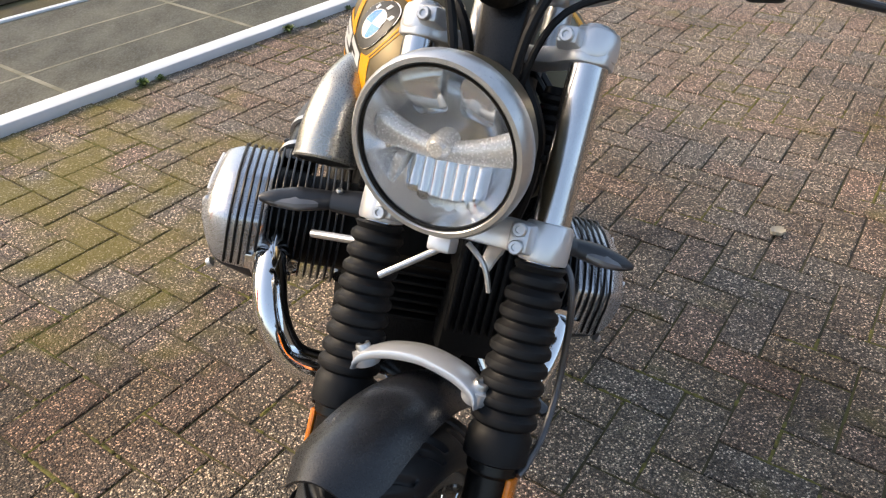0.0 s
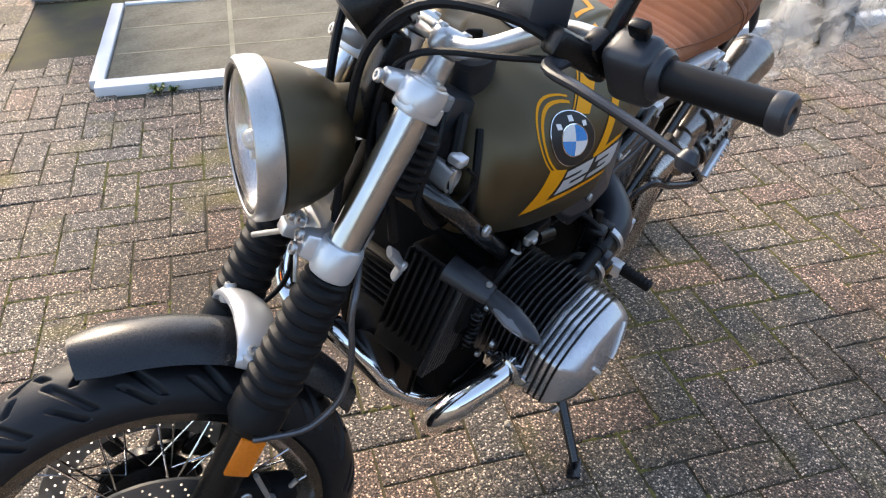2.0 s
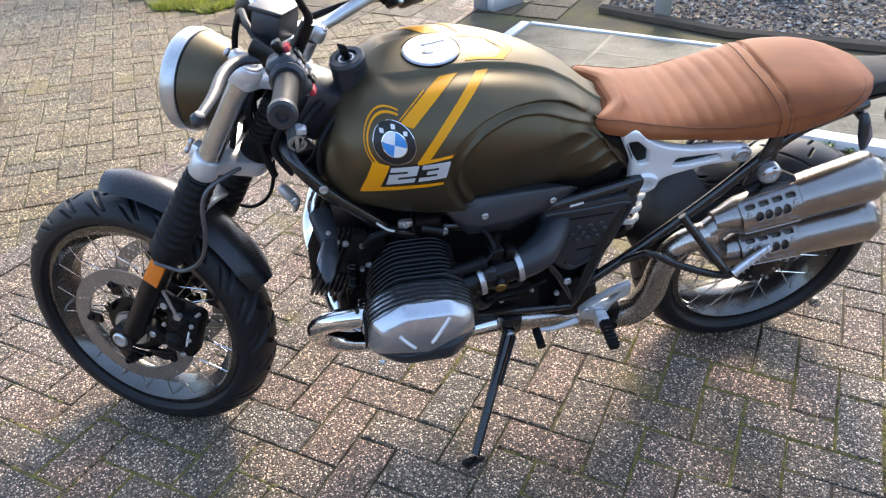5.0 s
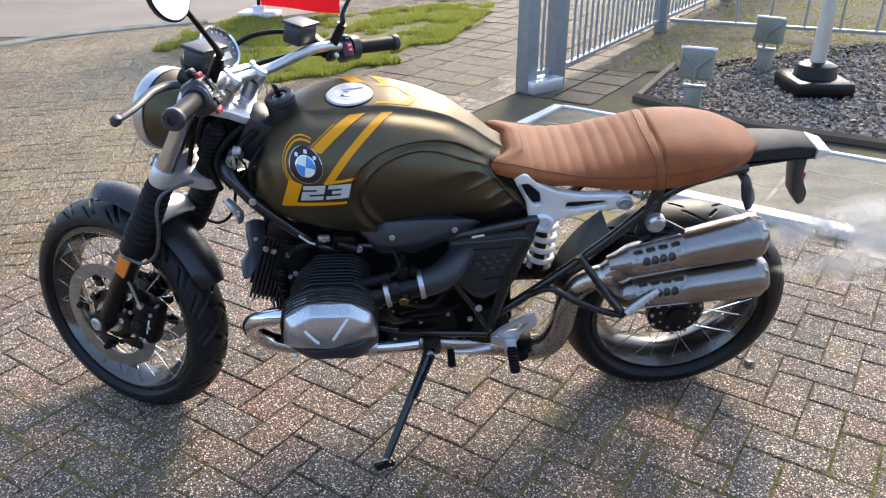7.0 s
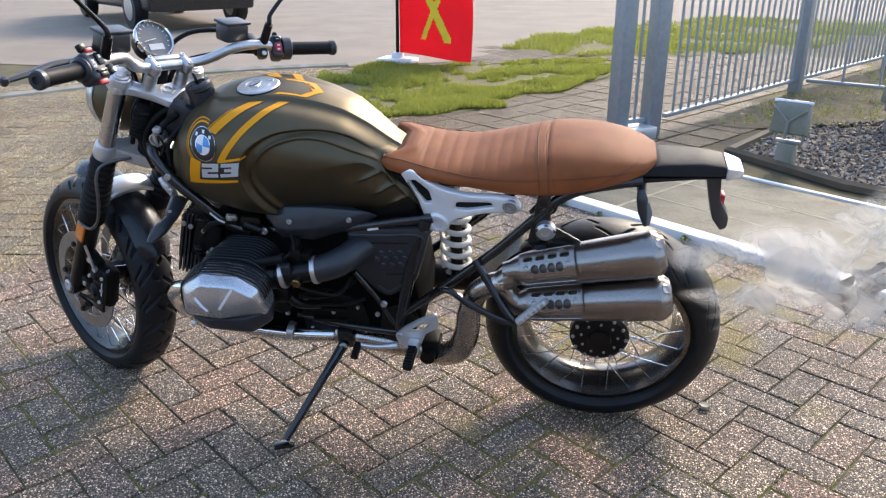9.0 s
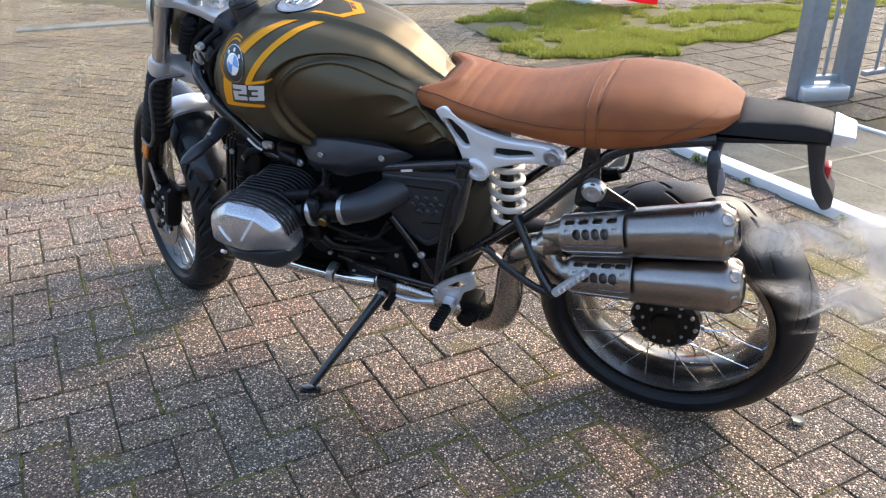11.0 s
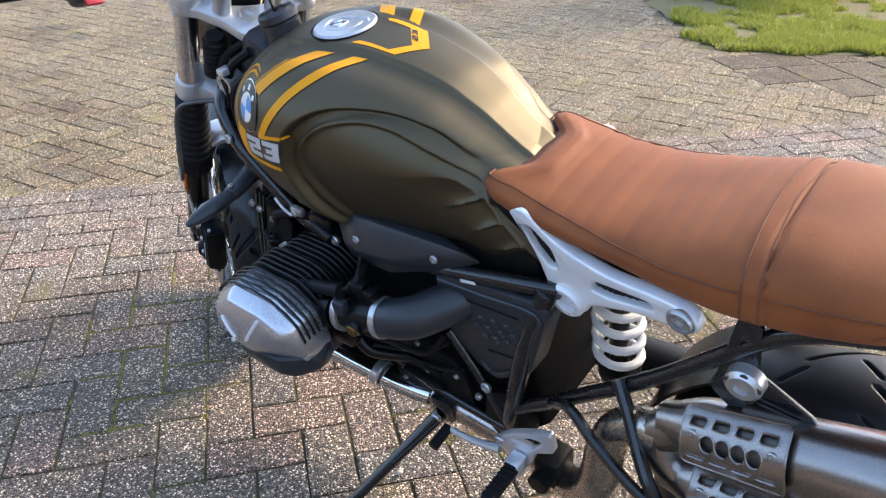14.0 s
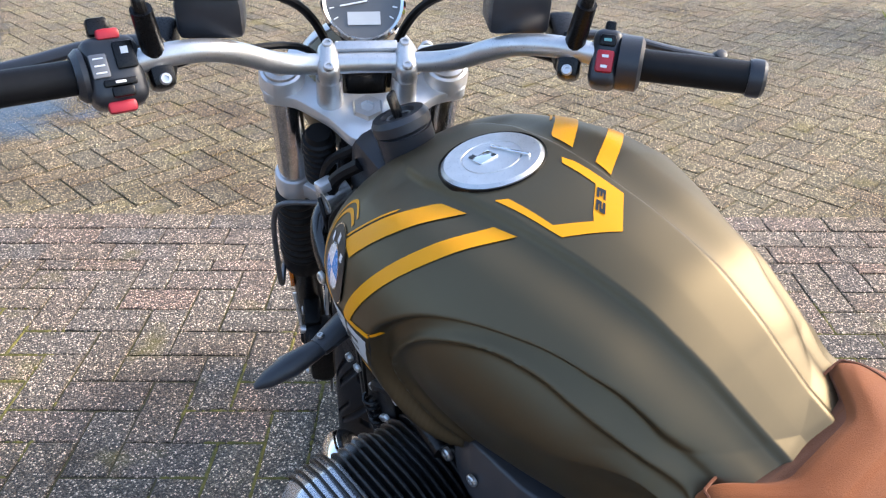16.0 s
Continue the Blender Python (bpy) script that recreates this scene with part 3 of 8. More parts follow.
# floodlights in the gravel
def floodlight(at, turn, tilt, tall):
    th = tagged(new("floodlight"), "grey square floodlight on a short post in the gravel", "floodlight", "floodlights in the gravel bed")
    th.matrix_basis = pose(*at, 0, 0, turn)
    part("post", block((0.10, 0.10, tall), (0, 0, tall / 2), 0.008), KERBMAT, th)
    part("bracket", merged(block((0.03, 0.15, 0.02), (0, 0, tall + 0.01), 0.003), block((0.03, 0.012, 0.12), (0, 0.08, tall + 0.06), 0.003), block((0.03, 0.012, 0.12), (0, -0.08, tall + 0.06), 0.003)), GALV, th)
    part("housing", moved(block((0.10, 0.21, 0.19), (0, 0, 0), 0.012, taper=0.94), pose(0, 0, tall + 0.15, 0, tilt, 0)), KERBMAT, th)
    part("lens", moved(block((0.008, 0.17, 0.15), (-0.054, 0, 0), 0.002), pose(0, 0, tall + 0.15, 0, tilt, 0)), CLEARGREY, th)
    part("yoke_arm", moved(merged(rod((0.06, 0.0, -0.13), (0.062, 0.0, -0.03), 0.010, 8), rod((0.062, 0.0, -0.03), (0.058, 0.09, 0.05), 0.008, 8), rod((0.062, 0.0, -0.03), (0.058, -0.09, 0.05), 0.008, 8)), pose(0, 0, tall + 0.15, 0, tilt, 0)), KERBMAT, th)
    part("rim", moved(block((0.02, 0.225, 0.02), (0.03, 0, 0.096), 0.004), pose(0, 0, tall + 0.15, 0, tilt, 0)), CASTALU, th)
    return th


floodlight((-3.12, 3.02, 0), -25, -15, 0.16)
floodlight((-4.30, 3.92, 0), -40, -8, 0.16)
POLEPAINT = surface("stained cream paint", (0.62, 0.58, 0.50), 0.5, dark=(0.42, 0.34, 0.25), scale=6, amount=0.7, grain=200, coord="World", stretch=(2, 2, 0.5))
mast = tagged(new("flagpole"), "white round pole in a heavy black base", "pole")
mast.location = (-3.62, 4.02, 0)
part("pole", rod((0, 0, 0.1), (0, 0, 4.5), 0.052, 20, 0.042), POLEPAINT, mast)
part("base", merged(block((0.46, 0.40, 0.12), (0, 0, 0.06), 0.03), lathe([(0, 0.11), (0.15, 0.11), (0.13, 0.2), (0.09, 0.22), (0, 0.22)], 24, "z")), BLACK, mast)

# red banner at the far kerb
banner = tagged(new("beach_flag"), "red fabric beach flag with a yellow mark on a dark pole", "flag")
banner.matrix_basis = pose(-6.75, -0.62, 0, 0, 0, 82)
part("pole", rod((0, 0, 0.1), (0.02, 0, 3.0), 0.02, 10, 0.012), BLACK, banner)
CLOTH = surface("red cloth", (0.70, 0.02, 0.035), 0.7, dark=(0.55, 0.015, 0.03), scale=6)
thin = CLOTH.node_tree.nodes.new("ShaderNodeBsdfTranslucent")
thin.inputs[0].default_value = (0.80, 0.05, 0.06, 1)
weave = CLOTH.node_tree.nodes.new("ShaderNodeMixShader")
CLOTH.node_tree.links.new(CLOTH.node_tree.nodes["Principled BSDF"].outputs[0], weave.inputs[1])
CLOTH.node_tree.links.new(thin.outputs[0], weave.inputs[2])
CLOTH.node_tree.links.new(weave.outputs[0], CLOTH.node_tree.nodes["Material Output"].inputs[0])
YELLOW = surface("yellow print", (0.85, 0.62, 0.03), 0.7, scale=8, amount=0.2)


def cloth(x0, x1, z0, z1, lift=0.0, nx=14, nz=24, cut=None):
    bm = bmesh.new()
    g = [[bm.verts.new((x, 0.05 * math.sin(x * 7 + z * 3) * (x / 0.7) + lift + 0.02, z - 0.08 * x)) for x in np.linspace(x0, x1, nx)] for z in np.linspace(z0, z1, nz)]
    for r, s in zip(g, g[1:]):
        for i in range(nx - 1):
            c = ((r[i].co + s[i + 1].co) / 2)
            if cut is None or cut(c.x, c.z):
                bm.faces.new((r[i], r[i + 1], s[i + 1], s[i]))
    grown = bmesh.ops.extrude_face_region(bm, geom=bm.faces[:])
    for q in grown["geom"]:
        if isinstance(q, bmesh.types.BMVert):
            q.co.y += 0.004
    bmesh.ops.recalc_face_normals(bm, faces=bm.faces)
    return bm


part("cloth", cloth(0.02, 0.88, 0.12, 2.6), CLOTH, banner)
part("print", cloth(0.28, 0.66, 0.30, 1.1, -0.006, 24, 60, lambda x, z: abs((z - 0.66) + (x - 0.42) * 1.9) < 0.09 or abs((z - 0.80) - (x - 0.55) * 2.2) < 0.07), YELLOW, banner, "yellow printed mark")
part("base", merged(block((0.42, 0.28, 0.06), (0, 0, 0.03), 0.02), block((0.12, 0.12, 0.07), (0, 0, 0.085), 0.02)), WHITEPAINT, banner, "pale weighted base")

# parked car at the far side of the road
car = tagged(new("car"), "dark parked car at the far side of the road", "car")
car.matrix_basis = pose(-10.6, -6.2, 0, 0, 0, 52)
prof = [(-2.1, 0.35), (-2.1, 0.75), (-1.9, 0.95), (-1.2, 1.02), (-0.7, 1.42), (0.7, 1.45), (1.3, 1.0), (2.0, 0.85), (2.15, 0.6), (2.1, 0.3), (-1.6, 0.24)]
CARPAINT = surface("dark car paint", (0.02, 0.022, 0.026), 0.25, 0.3, scale=3, coat=0.6)
part("body", plate(prof, -0.85, 0.85, bevel=0.08, segments=3), CARPAINT, car)
for x in (-1.35, 1.35):
    for y in (-0.82, 0.82):
        w = part("wheel", moved(lathe([(0.0, -0.1), (0.2, -0.1), (0.31, -0.1), (0.33, -0.06), (0.33, 0.06), (0.31, 0.1), (0.2, 0.1), (0.0, 0.1)], 32), pose(x, y, 0.33)), TYRE, car)
        part("rim", moved(lathe([(0, -0.115), (0.06, -0.115), (0.19, -0.108), (0.2, -0.09), (0.2, 0.09), (0.19, 0.108), (0.06, 0.115), (0, 0.115)], 24), pose(x, y, 0.33)), ALU, w)

# kerb line at the road
kerb = part("kerb", tube([(-2.6, -4.2, 0.0), (-4.45, -2.95, 0.0), (-5.5, -2.35, 0.0), (-6.4, -1.1, 0.0)], 0.06, 6, 3, 0.5), KERBMAT)
tagged(kerb, "low pale concrete kerb at the road edge", "kerb", kind="structure")

# water film on the paving
WATER = bpy.data.materials.new("thin water film")
WATER.use_nodes = True
wn, wl = WATER.node_tree.nodes, WATER.node_tree.links
wn.remove(wn["Principled BSDF"])
clear, gloss, mixer, edge, speck = wn.new("ShaderNodeBsdfTransparent"), wn.new("ShaderNodeBsdfGlossy"), wn.new("ShaderNodeMixShader"), wn.new("ShaderNodeFresnel"), wn.new("ShaderNodeTexNoise")
clear.inputs[0].default_value = (0.97, 0.97, 0.97, 1)
speck.inputs["Scale"].default_value = 9
rough = wn.new("ShaderNodeMapRange")
rough.inputs[1].default_value, rough.inputs[2].default_value, rough.inputs[3].default_value, rough.inputs[4].default_value = 0.4, 0.65, 0.05, 0.35
wl.new(speck.outputs[0], rough.inputs[0])
wl.new(rough.outputs[0], gloss.inputs["Roughness"])
edge.inputs["IOR"].default_value = 2.6
spread, shore_noise, rim, wet, film = wn.new("ShaderNodeVectorMath"), wn.new("ShaderNodeTexNoise"), wn.new("ShaderNodeMath"), wn.new("ShaderNodeMapRange"), wn.new("ShaderNodeMath")
where = wn.new("ShaderNodeNewGeometry").outputs["Position"]
spread.operation = "DISTANCE"
spread.inputs[1].default_value = (0.62, -2.30, 0)
shore_noise.inputs["Scale"].default_value, shore_noise.inputs["Detail"].default_value = 6.0, 6.0
wl.new(where, spread.inputs[0])
wl.new(where, shore_noise.inputs["Vector"])
wl.new(spread.outputs["Value"], rim.inputs[0])
wl.new(shore_noise.outputs[0], rim.inputs[1])
wet.interpolation_type = "SMOOTHSTEP"
wet.inputs[1].default_value, wet.inputs[2].default_value, wet.inputs[3].default_value, wet.inputs[4].default_value = 0.75, 1.22, 0.95, 0.0
wl.new(rim.outputs[0], wet.inputs[0])
film.operation = "MULTIPLY"
wl.new(edge.outputs[0], film.inputs[0])
wl.new(wet.outputs[0], film.inputs[1])
wl.new(film.outputs[0], mixer.inputs[0])
wl.new(clear.outputs[0], mixer.inputs[1])
wl.new(gloss.outputs[0], mixer.inputs[2])
wl.new(mixer.outputs[0], wn["Material Output"].inputs[0])
shore = eased([(0.62, -1.70), (0.25, -1.70), (0.02, -2.02), (-0.06, -2.25), (0.02, -2.6), (0.3, -2.9), (0.9, -2.9), (1.1, -2.0)], 0.2, 6)
shore = [(x + 0.05 * noise.noise((x * 9, y * 9, 0)), y + 0.05 * noise.noise((x * 9, y * 9, 5))) for x, y in [tuple(Vector(shore[i]).lerp(Vector(shore[(i + 1) % len(shore)]), k / 4)) for i in range(len(shore)) for k in range(4)]]
puddle = part("puddle", sheet(shore, 0.0045), WATER)
tagged(puddle, "shallow puddle of rain water lying on the paving", "puddle")

# fallen leaves, a pebble, weeds at the slab's edge
LEAF = surface("dry pale leaf", (0.48, 0.42, 0.32), 0.7, dark=(0.34, 0.27, 0.18), scale=40, grain=300, bump=0.3)


def leaf(at, turn, size):
    n, bm = 9, bmesh.new()
    g = []
    for i in range(n):
        u = i / (n - 1)
        half = size * 0.42 * math.sin(math.pi * min(u * 0.92 + 0.05, 1)) ** 0.7 * (1 + 0.16 * math.sin(u * 19))
        g.append([bm.verts.new((size * (u - 0.5), half * s, 0.010 + 0.25 * size * (s * s * 0.6 + (u - 0.5) ** 2))) for s in (-1, -0.5, 0, 0.5, 1)])
    for r, s in zip(g, g[1:]):
        for k in range(4):
            bm.faces.new((r[k], r[k + 1], s[k + 1], s[k]))
    grown = bmesh.ops.extrude_face_region(bm, geom=bm.faces[:])
    for q in grown["geom"]:
        if isinstance(q, bmesh.types.BMVert):
            q.co.z -= 0.009
    bmesh.ops.recalc_face_normals(bm, faces=bm.faces)
    o = part("leaf", bm, LEAF, m=pose(*at, 0, 0, turn))
    return tagged(o, "dry pale fallen leaf curled on the paving", "leaf", "fallen leaves")


leaf((1.066, 2.005, 0.0), 20, 0.048)
leaf((-0.205, 2.397, 0.0), 70, 0.034)
pebble = part("pebble", hull([(0.012, 0, 0.006), (-0.013, 0.004, 0.005), (0, 0.011, 0.007), (0.003, -0.010, 0.006), (0.002, 0, 0.014), (-0.004, 0, -0.001), (0.007, 0.003, 0.0)], 0.003), LEAF, m=pose(0.101, 1.260, 0.002))
tagged(pebble, "small pale pebble lying beside the stand", "pebble")
WEED = surface("weed leaves", (0.10, 0.15, 0.03), 0.6, dark=(0.05, 0.085, 0.02), scale=60, grain=200, coord="World")


def weed(u, size, seed):
    rng, bm = random.Random(seed), bmesh.new()
    x, y, _ = on_slab(u, -0.062)
    for _ in range(40):
        a, r = rng.uniform(0, 6.283), size * rng.uniform(0.15, 1)
        c, d = math.cos(a), math.sin(a)
        w, h = size * 0.12, size * rng.uniform(0.2, 0.8)
        bm.faces.new([bm.verts.new(p) for p in ((-d * w * 0.3, c * w * 0.3, 0), (c * r * 0.6 - d * w, d * r * 0.6 + c * w, h), (c * r, d * r, h * 0.7), (c * r * 0.6 + d * w, d * r * 0.6 - c * w, h), (d * w * 0.3, -c * w * 0.3, 0))])
    o = part("weed", bm, WEED, m=pose(x, y, 0.0))
    return tagged(o, "small dark green weed at the slab edge", "weed", "weeds along the slab edge")


for i, (u, size) in enumerate(((0.25, 0.05), (0.31, 0.035), (0.55, 0.03), (1.05, 0.04), (1.82, 0.045), (1.9, 0.03), (2.66, 0.05), (3.1, 0.03))):
    weed(u, size, i)

# ---- the motorcycle ----
BIKE = pose(-0.172, 2.066, 0.0, -13.8, 0, 4.4 - 90)      # x ahead, y left, z up; leaning on its stand
STEER = pose(1.144, 0, 0.964, 0, -28.5, 0) @ pose(0, 0, 0, 0, 0, -32) @ pose(0, 0, 0, -1.8, 0, 0)   # steering head: z up the stem, turned to the right
bike = tagged(new("motorcycle"), "olive bronze roadster motorcycle with brown seat on its side stand", "motorcycle")
bike.matrix_basis = BIKE


def smooth(a, b, x):
    t = np.clip((x - a) / (b - a), 0, 1)
    return t * t * (3 - 2 * t)


# tank: x, bottom, top, half width
TANK = [(1.126, 0.775, 0.80, 0.03), (1.122, 0.752, 0.845, 0.085), (1.105, 0.735, 0.890, 0.125), (1.075, 0.72, 0.928, 0.148), (1.03, 0.705, 0.962, 0.166), (0.98, 0.692, 0.983, 0.182),
        (0.92, 0.683, 0.993, 0.196), (0.86, 0.68, 0.996, 0.203), (0.80, 0.68, 0.993, 0.203), (0.73, 0.683, 0.980, 0.194), (0.66, 0.682, 0.959, 0.178), (0.60, 0.680, 0.927, 0.143),
        (0.562, 0.680, 0.894, 0.124), (0.545, 0.682, 0.880, 0.119), (0.536, 0.684, 0.872, 0.116), (0.530, 0.688, 0.864, 0.111)]


def flowing(pts):
    return [(p.x, p.y) for p in spline([Vector((x, z, 0)) for x, z in pts], 6)]


ARC = flowing([(0.415, 0.755), (0.490, 0.812), (0.540, 0.846), (0.565, 0.863), (0.585, 0.876), (0.617, 0.899), (0.655, 0.921), (0.700, 0.935), (0.75, 0.942), (0.80, 0.940), (0.84, 0.925), (0.873, 0.897), (0.886, 0.86), (0.887, 0.82), (0.873, 0.775), (0.848, 0.725), (0.82, 0.68), (0.80, 0.60)])
RIDGE = flowing([(0.440, 0.680), (0.458, 0.705), (0.477, 0.733), (0.501, 0.763), (0.518, 0.783), (0.534, 0.804), (0.549, 0.826), (0.566, 0.846), (0.590, 0.864), (0.614, 0.877), (0.638, 0.890), (0.664, 0.904), (0.704, 0.918), (0.752, 0.925), (0.806, 0.915), (0.842, 0.890), (0.862, 0.858), (0.866, 0.820), (0.852, 0.775), (0.825, 0.725), (0.80, 0.68), (0.78, 0.60)])


def within(x, z, line):
    """Signed distance to a line, positive on its lower side."""
    best, ins = np.full(x.shape, 9.0), np.zeros(x.shape, bool)
    closed = line + [(line[0][0], 0.60)]
    for i, ((ax, az), (bx, bz)) in enumerate(zip(closed, closed[1:] + closed[:1])):
        ins ^= ((az > z) != (bz > z)) & (x < (bx - ax) * (z - az) / (bz - az + 1e-12) + ax)
        if i < len(line) - 1:
            dx, dz = bx - ax, bz - az
            t = np.clip(((x - ax) * dx + (z - az) * dz) / (dx * dx + dz * dz), 0, 1)
            best = np.minimum(best, np.hypot(x - ax - t * dx, z - az - t * dz))
    return np.where(ins, best, -best)


RIBS = (((0.632, 0.798), (0.556, 0.832)), ((0.596, 0.760), (0.524, 0.801)), ((0.562, 0.728), (0.494, 0.764)))


def dent(x, z):
    """How far the tank's flank lies inwards: knee recess with a fine raised line."""
    s, r = within(x, z, ARC), within(x, z, RIDGE)
    fine = smooth(0.74, 0.86, z) + (x < 0.75)
    ribs = np.zeros(x.shape)
    for (x0, z0), (x1, z1) in RIBS:
        long = math.hypot(x1 - x0, z1 - z0)
        ux, uz = (x1 - x0) / long, (z1 - z0) / long
        t, d = ((x - x0) * ux + (z - z0) * uz) / long, (x - x0) * uz - (z - z0) * ux
        ribs = ribs + smooth(-0.05, 0.55, t) * smooth(1.03, 0.82, t) * np.where(d > 0, np.exp(-d / 0.0065), smooth(-0.0065, 0.0, d))
    deep = 0.25 + 0.75 * smooth(0.545, 0.65, x)       # the recess runs out towards the seat
    out = -0.0095 * ribs + 0.021 * deep * smooth(-0.003, 0.008, s) + 0.003 * smooth(0.0, 0.008, r) - 0.0050 * np.clip(fine, 0, 1) * np.exp(-(r / 0.0036) ** 2) + 0.010 * deep * smooth(0.0, 0.015, r) * smooth(0.93, 0.74, z)
    return out


def tank_skin():
    rows = np.array(TANK)
    s = np.linspace(0, len(rows) - 1, 300)
    cols = [[float(v) for v in np.interp(s, range(len(rows)), rows[:, k])] for k in range(4)]
    for k in range(4):
        c = np.array(cols[k])
        for _ in range(25):
            c[1:-1] = (c[:-2] + 2 * c[1:-1] + c[2:]) / 4
        cols[k] = c
    fine = np.linspace(0, 2 * math.pi, 20001)        # angles that step evenly along a typical section
    fc, fq = np.cos(fine), np.sin(fine)
    power = np.where(fq > 0, 2 / 2.35, 2 / 4.6)
    fy, fz = np.sign(fc) * np.abs(fc) ** power * 0.17, np.sign(fq) * np.abs(fq) ** power * np.where(fq > 0, 0.12, 0.13)
    run = np.concatenate([[0], np.cumsum(np.hypot(np.diff(fy), np.diff(fz)))])
    th = np.interp(np.linspace(0, run[-1], 460, endpoint=False), run, fine)
    c, q = np.cos(th), np.sin(th)
    loops = []
    for x, zb, zt, w in zip(*cols):
        zm = zb + (zt - zb) * float(np.interp(x, (0.54, 0.59, 0.65, 0.72, 0.80), (0.74, 0.72, 0.64, 0.57, 0.52)))
        p = float(np.interp(x, (0.54, 0.59, 0.65, 0.71, 0.80, 0.88), (1.1, 1.12, 1.5, 1.78, 2.2, 2.35)))
        y = np.sign(c) * np.abs(c) ** (2 / p) * w
        z = np.where(q > 0, zm + (zt - zm) * np.abs(q) ** (2 / p), zm - (zm - zb) * np.abs(q) ** (2 / 4.6))
        y = np.where(q < 0, np.sign(c) * np.abs(c) ** (2 / 4.6) * w, y)
        y = np.where(q < 0, y * (1 - 0.20 * np.clip((zm - z) / (zm - zb), 0, 1) ** 1.5), y)
        xx = x + (0.031 * np.exp(-((z - 0.826) / 0.040) ** 2) * smooth(0.05, 0.10, np.abs(y)) - 0.42 * np.clip(0.872 - z, 0, 1)) * smooth(0.72, 0.53, x)
        # soft crease between top and flank, hollow cheeks at the steering head
        fold = float(np.interp(x, (0.53, 0.58, 0.64, 0.70, 0.78, 0.86, 0.93, 0.97, 1.0), (0.031, 0.036, 0.043, 0.047, 0.053, 0.060, 0.063, 0.056, 0.04)))
        brink = zm + (zt - zm) * (1 - (fold / w) ** p) ** (1 / p)
        z = np.where((z > brink) & (q > 0), z - (z - brink) * 0.96 * smooth(0.76, 0.60, x), z)
        off = np.abs(y + 0.006 * smooth(0.80, 0.64, x))
        z = z - 0.0075 * smooth(fold - 0.003, fold + 0.0055, off) * (1 - smooth(fold + 0.01, fold + 0.06, off)) * (q > 0) * smooth(1.0, 0.96, x)
        y = y - np.sign(y) * np.minimum(dent(xx, z) * (np.abs(y) > 0.05), np.abs(y) * 0.5)
        y = y - np.sign(y) * 0.016 * np.exp(-((xx - 1.085) / 0.022) ** 2 - ((z - 0.845) / 0.05) ** 2)
        loops.append(list(zip(xx, y, z)))
    return loops


tank_loops = tank_skin()
tank_bm = rings(tank_loops)
from mathutils.bvhtree import BVHTree
TANKTREE = BVHTree.FromBMesh(tank_bm)
tank = part("fuel_tank", tank_bm, PAINT, bike, "matte olive bronze metallic tank with knee recesses", sharp=60)
mid = Vector((0, 0, sum(p[2] for p in tank_loops[-1]) / len(tank_loops[-1])))
# black strip drawing the shadow gap between tank and seat
lip = [[(p[0] + dx, p[1] * grow, mid.z + (p[2] - mid.z) * grow) for p in tank_loops[-1][::4]] for dx, grow in ((-0.0005, 0.97), (-0.0012, 1.030), (-0.012, 1.036), (-0.022, 1.0))]
part("tank_gap_strip", rings(lip), RUBBER, tank, "black strip drawing the shaded gap towards the seat")

def decal(loop, lift=0.0008, down=False, side=1, holes=(), step=0.008, slant=False):
    """A flat outline wrapped onto the tank: seen from the side (x, z), from above (x, y), or halfway (slant)."""
    h = math.sqrt(0.5)
    bm = bmesh.new()
    for lp in (loop, *holes):
        vs = [bm.verts.new((a, 0, b)) for a, b in lp]
        for p, q in zip(vs, vs[1:] + vs[:1]):
            bm.edges.new((p, q))
    bmesh.ops.triangle_fill(bm, use_beauty=True, use_dissolve=False, edges=bm.edges[:])
    lo, hi = np.min(loop, 0), np.max(loop, 0)
    for k, n in ((0, (1, 0, 0)), (1, (0, 0, 1))):
        for v in np.arange(lo[k] + step, hi[k], step):
            bmesh.ops.bisect_plane(bm, geom=bm.faces[:] + bm.edges[:] + bm.verts[:], plane_co=(v, 0, v), plane_no=n)
    for v in bm.verts:
        if slant:
            hit = TANKTREE.ray_cast(Vector((v.co.x, side * (h - v.co.z * h), h + v.co.z * h)), Vector((0, -side * h, -h)))
        elif down:
            hit = TANKTREE.ray_cast(Vector((v.co.x, v.co.z, 2)), Vector((0, 0, -1)))
        else:
            hit = TANKTREE.ray_cast(Vector((v.co.x, side * 0.6, v.co.z)), Vector((0, -side, 0)))
        if hit[0] is not None:
            n = hit[1] if hit[1].dot(Vector((0, side * h, h)) if slant else Vector((0, 0, 1)) if down else Vector((0, side, 0))) > 0 else -hit[1]
            v.co = hit[0] + n * lift
    bm.normal_update()
    for f in bm.faces:
        if f.normal.dot(Vector((0, side * h, h)) if slant else Vector((0, 0, 1)) if down else Vector((0, side, 0))) < 0:
            f.normal_flip()
    return bm


def circle(cx, cz, r, n=40, a0=0, a1=360):
    return [(cx + r * math.cos(radians(a)), cz + r * math.sin(radians(a))) for a in np.linspace(a0, a1, n, endpoint=a1 - a0 < 359)]


# seat
SEAT = [(0.570, 0.842, 0.858, 0.082), (0.562, 0.834, 0.864, 0.101), (0.545, 0.824, 0.867, 0.113), (0.52, 0.820, 0.865, 0.119), (0.49, 0.812, 0.859, 0.121), (0.43, 0.801, 0.847, 0.122), (0.35, 0.794, 0.844, 0.127), (0.27, 0.786, 0.860, 0.138),
        (0.20, 0.780, 0.881, 0.144), (0.12, 0.786, 0.894, 0.143), (0.04, 0.804, 0.892, 0.134), (-0.02, 0.820, 0.882, 0.115), (-0.065, 0.834, 0.868, 0.088), (-0.092, 0.846, 0.860, 0.05)]


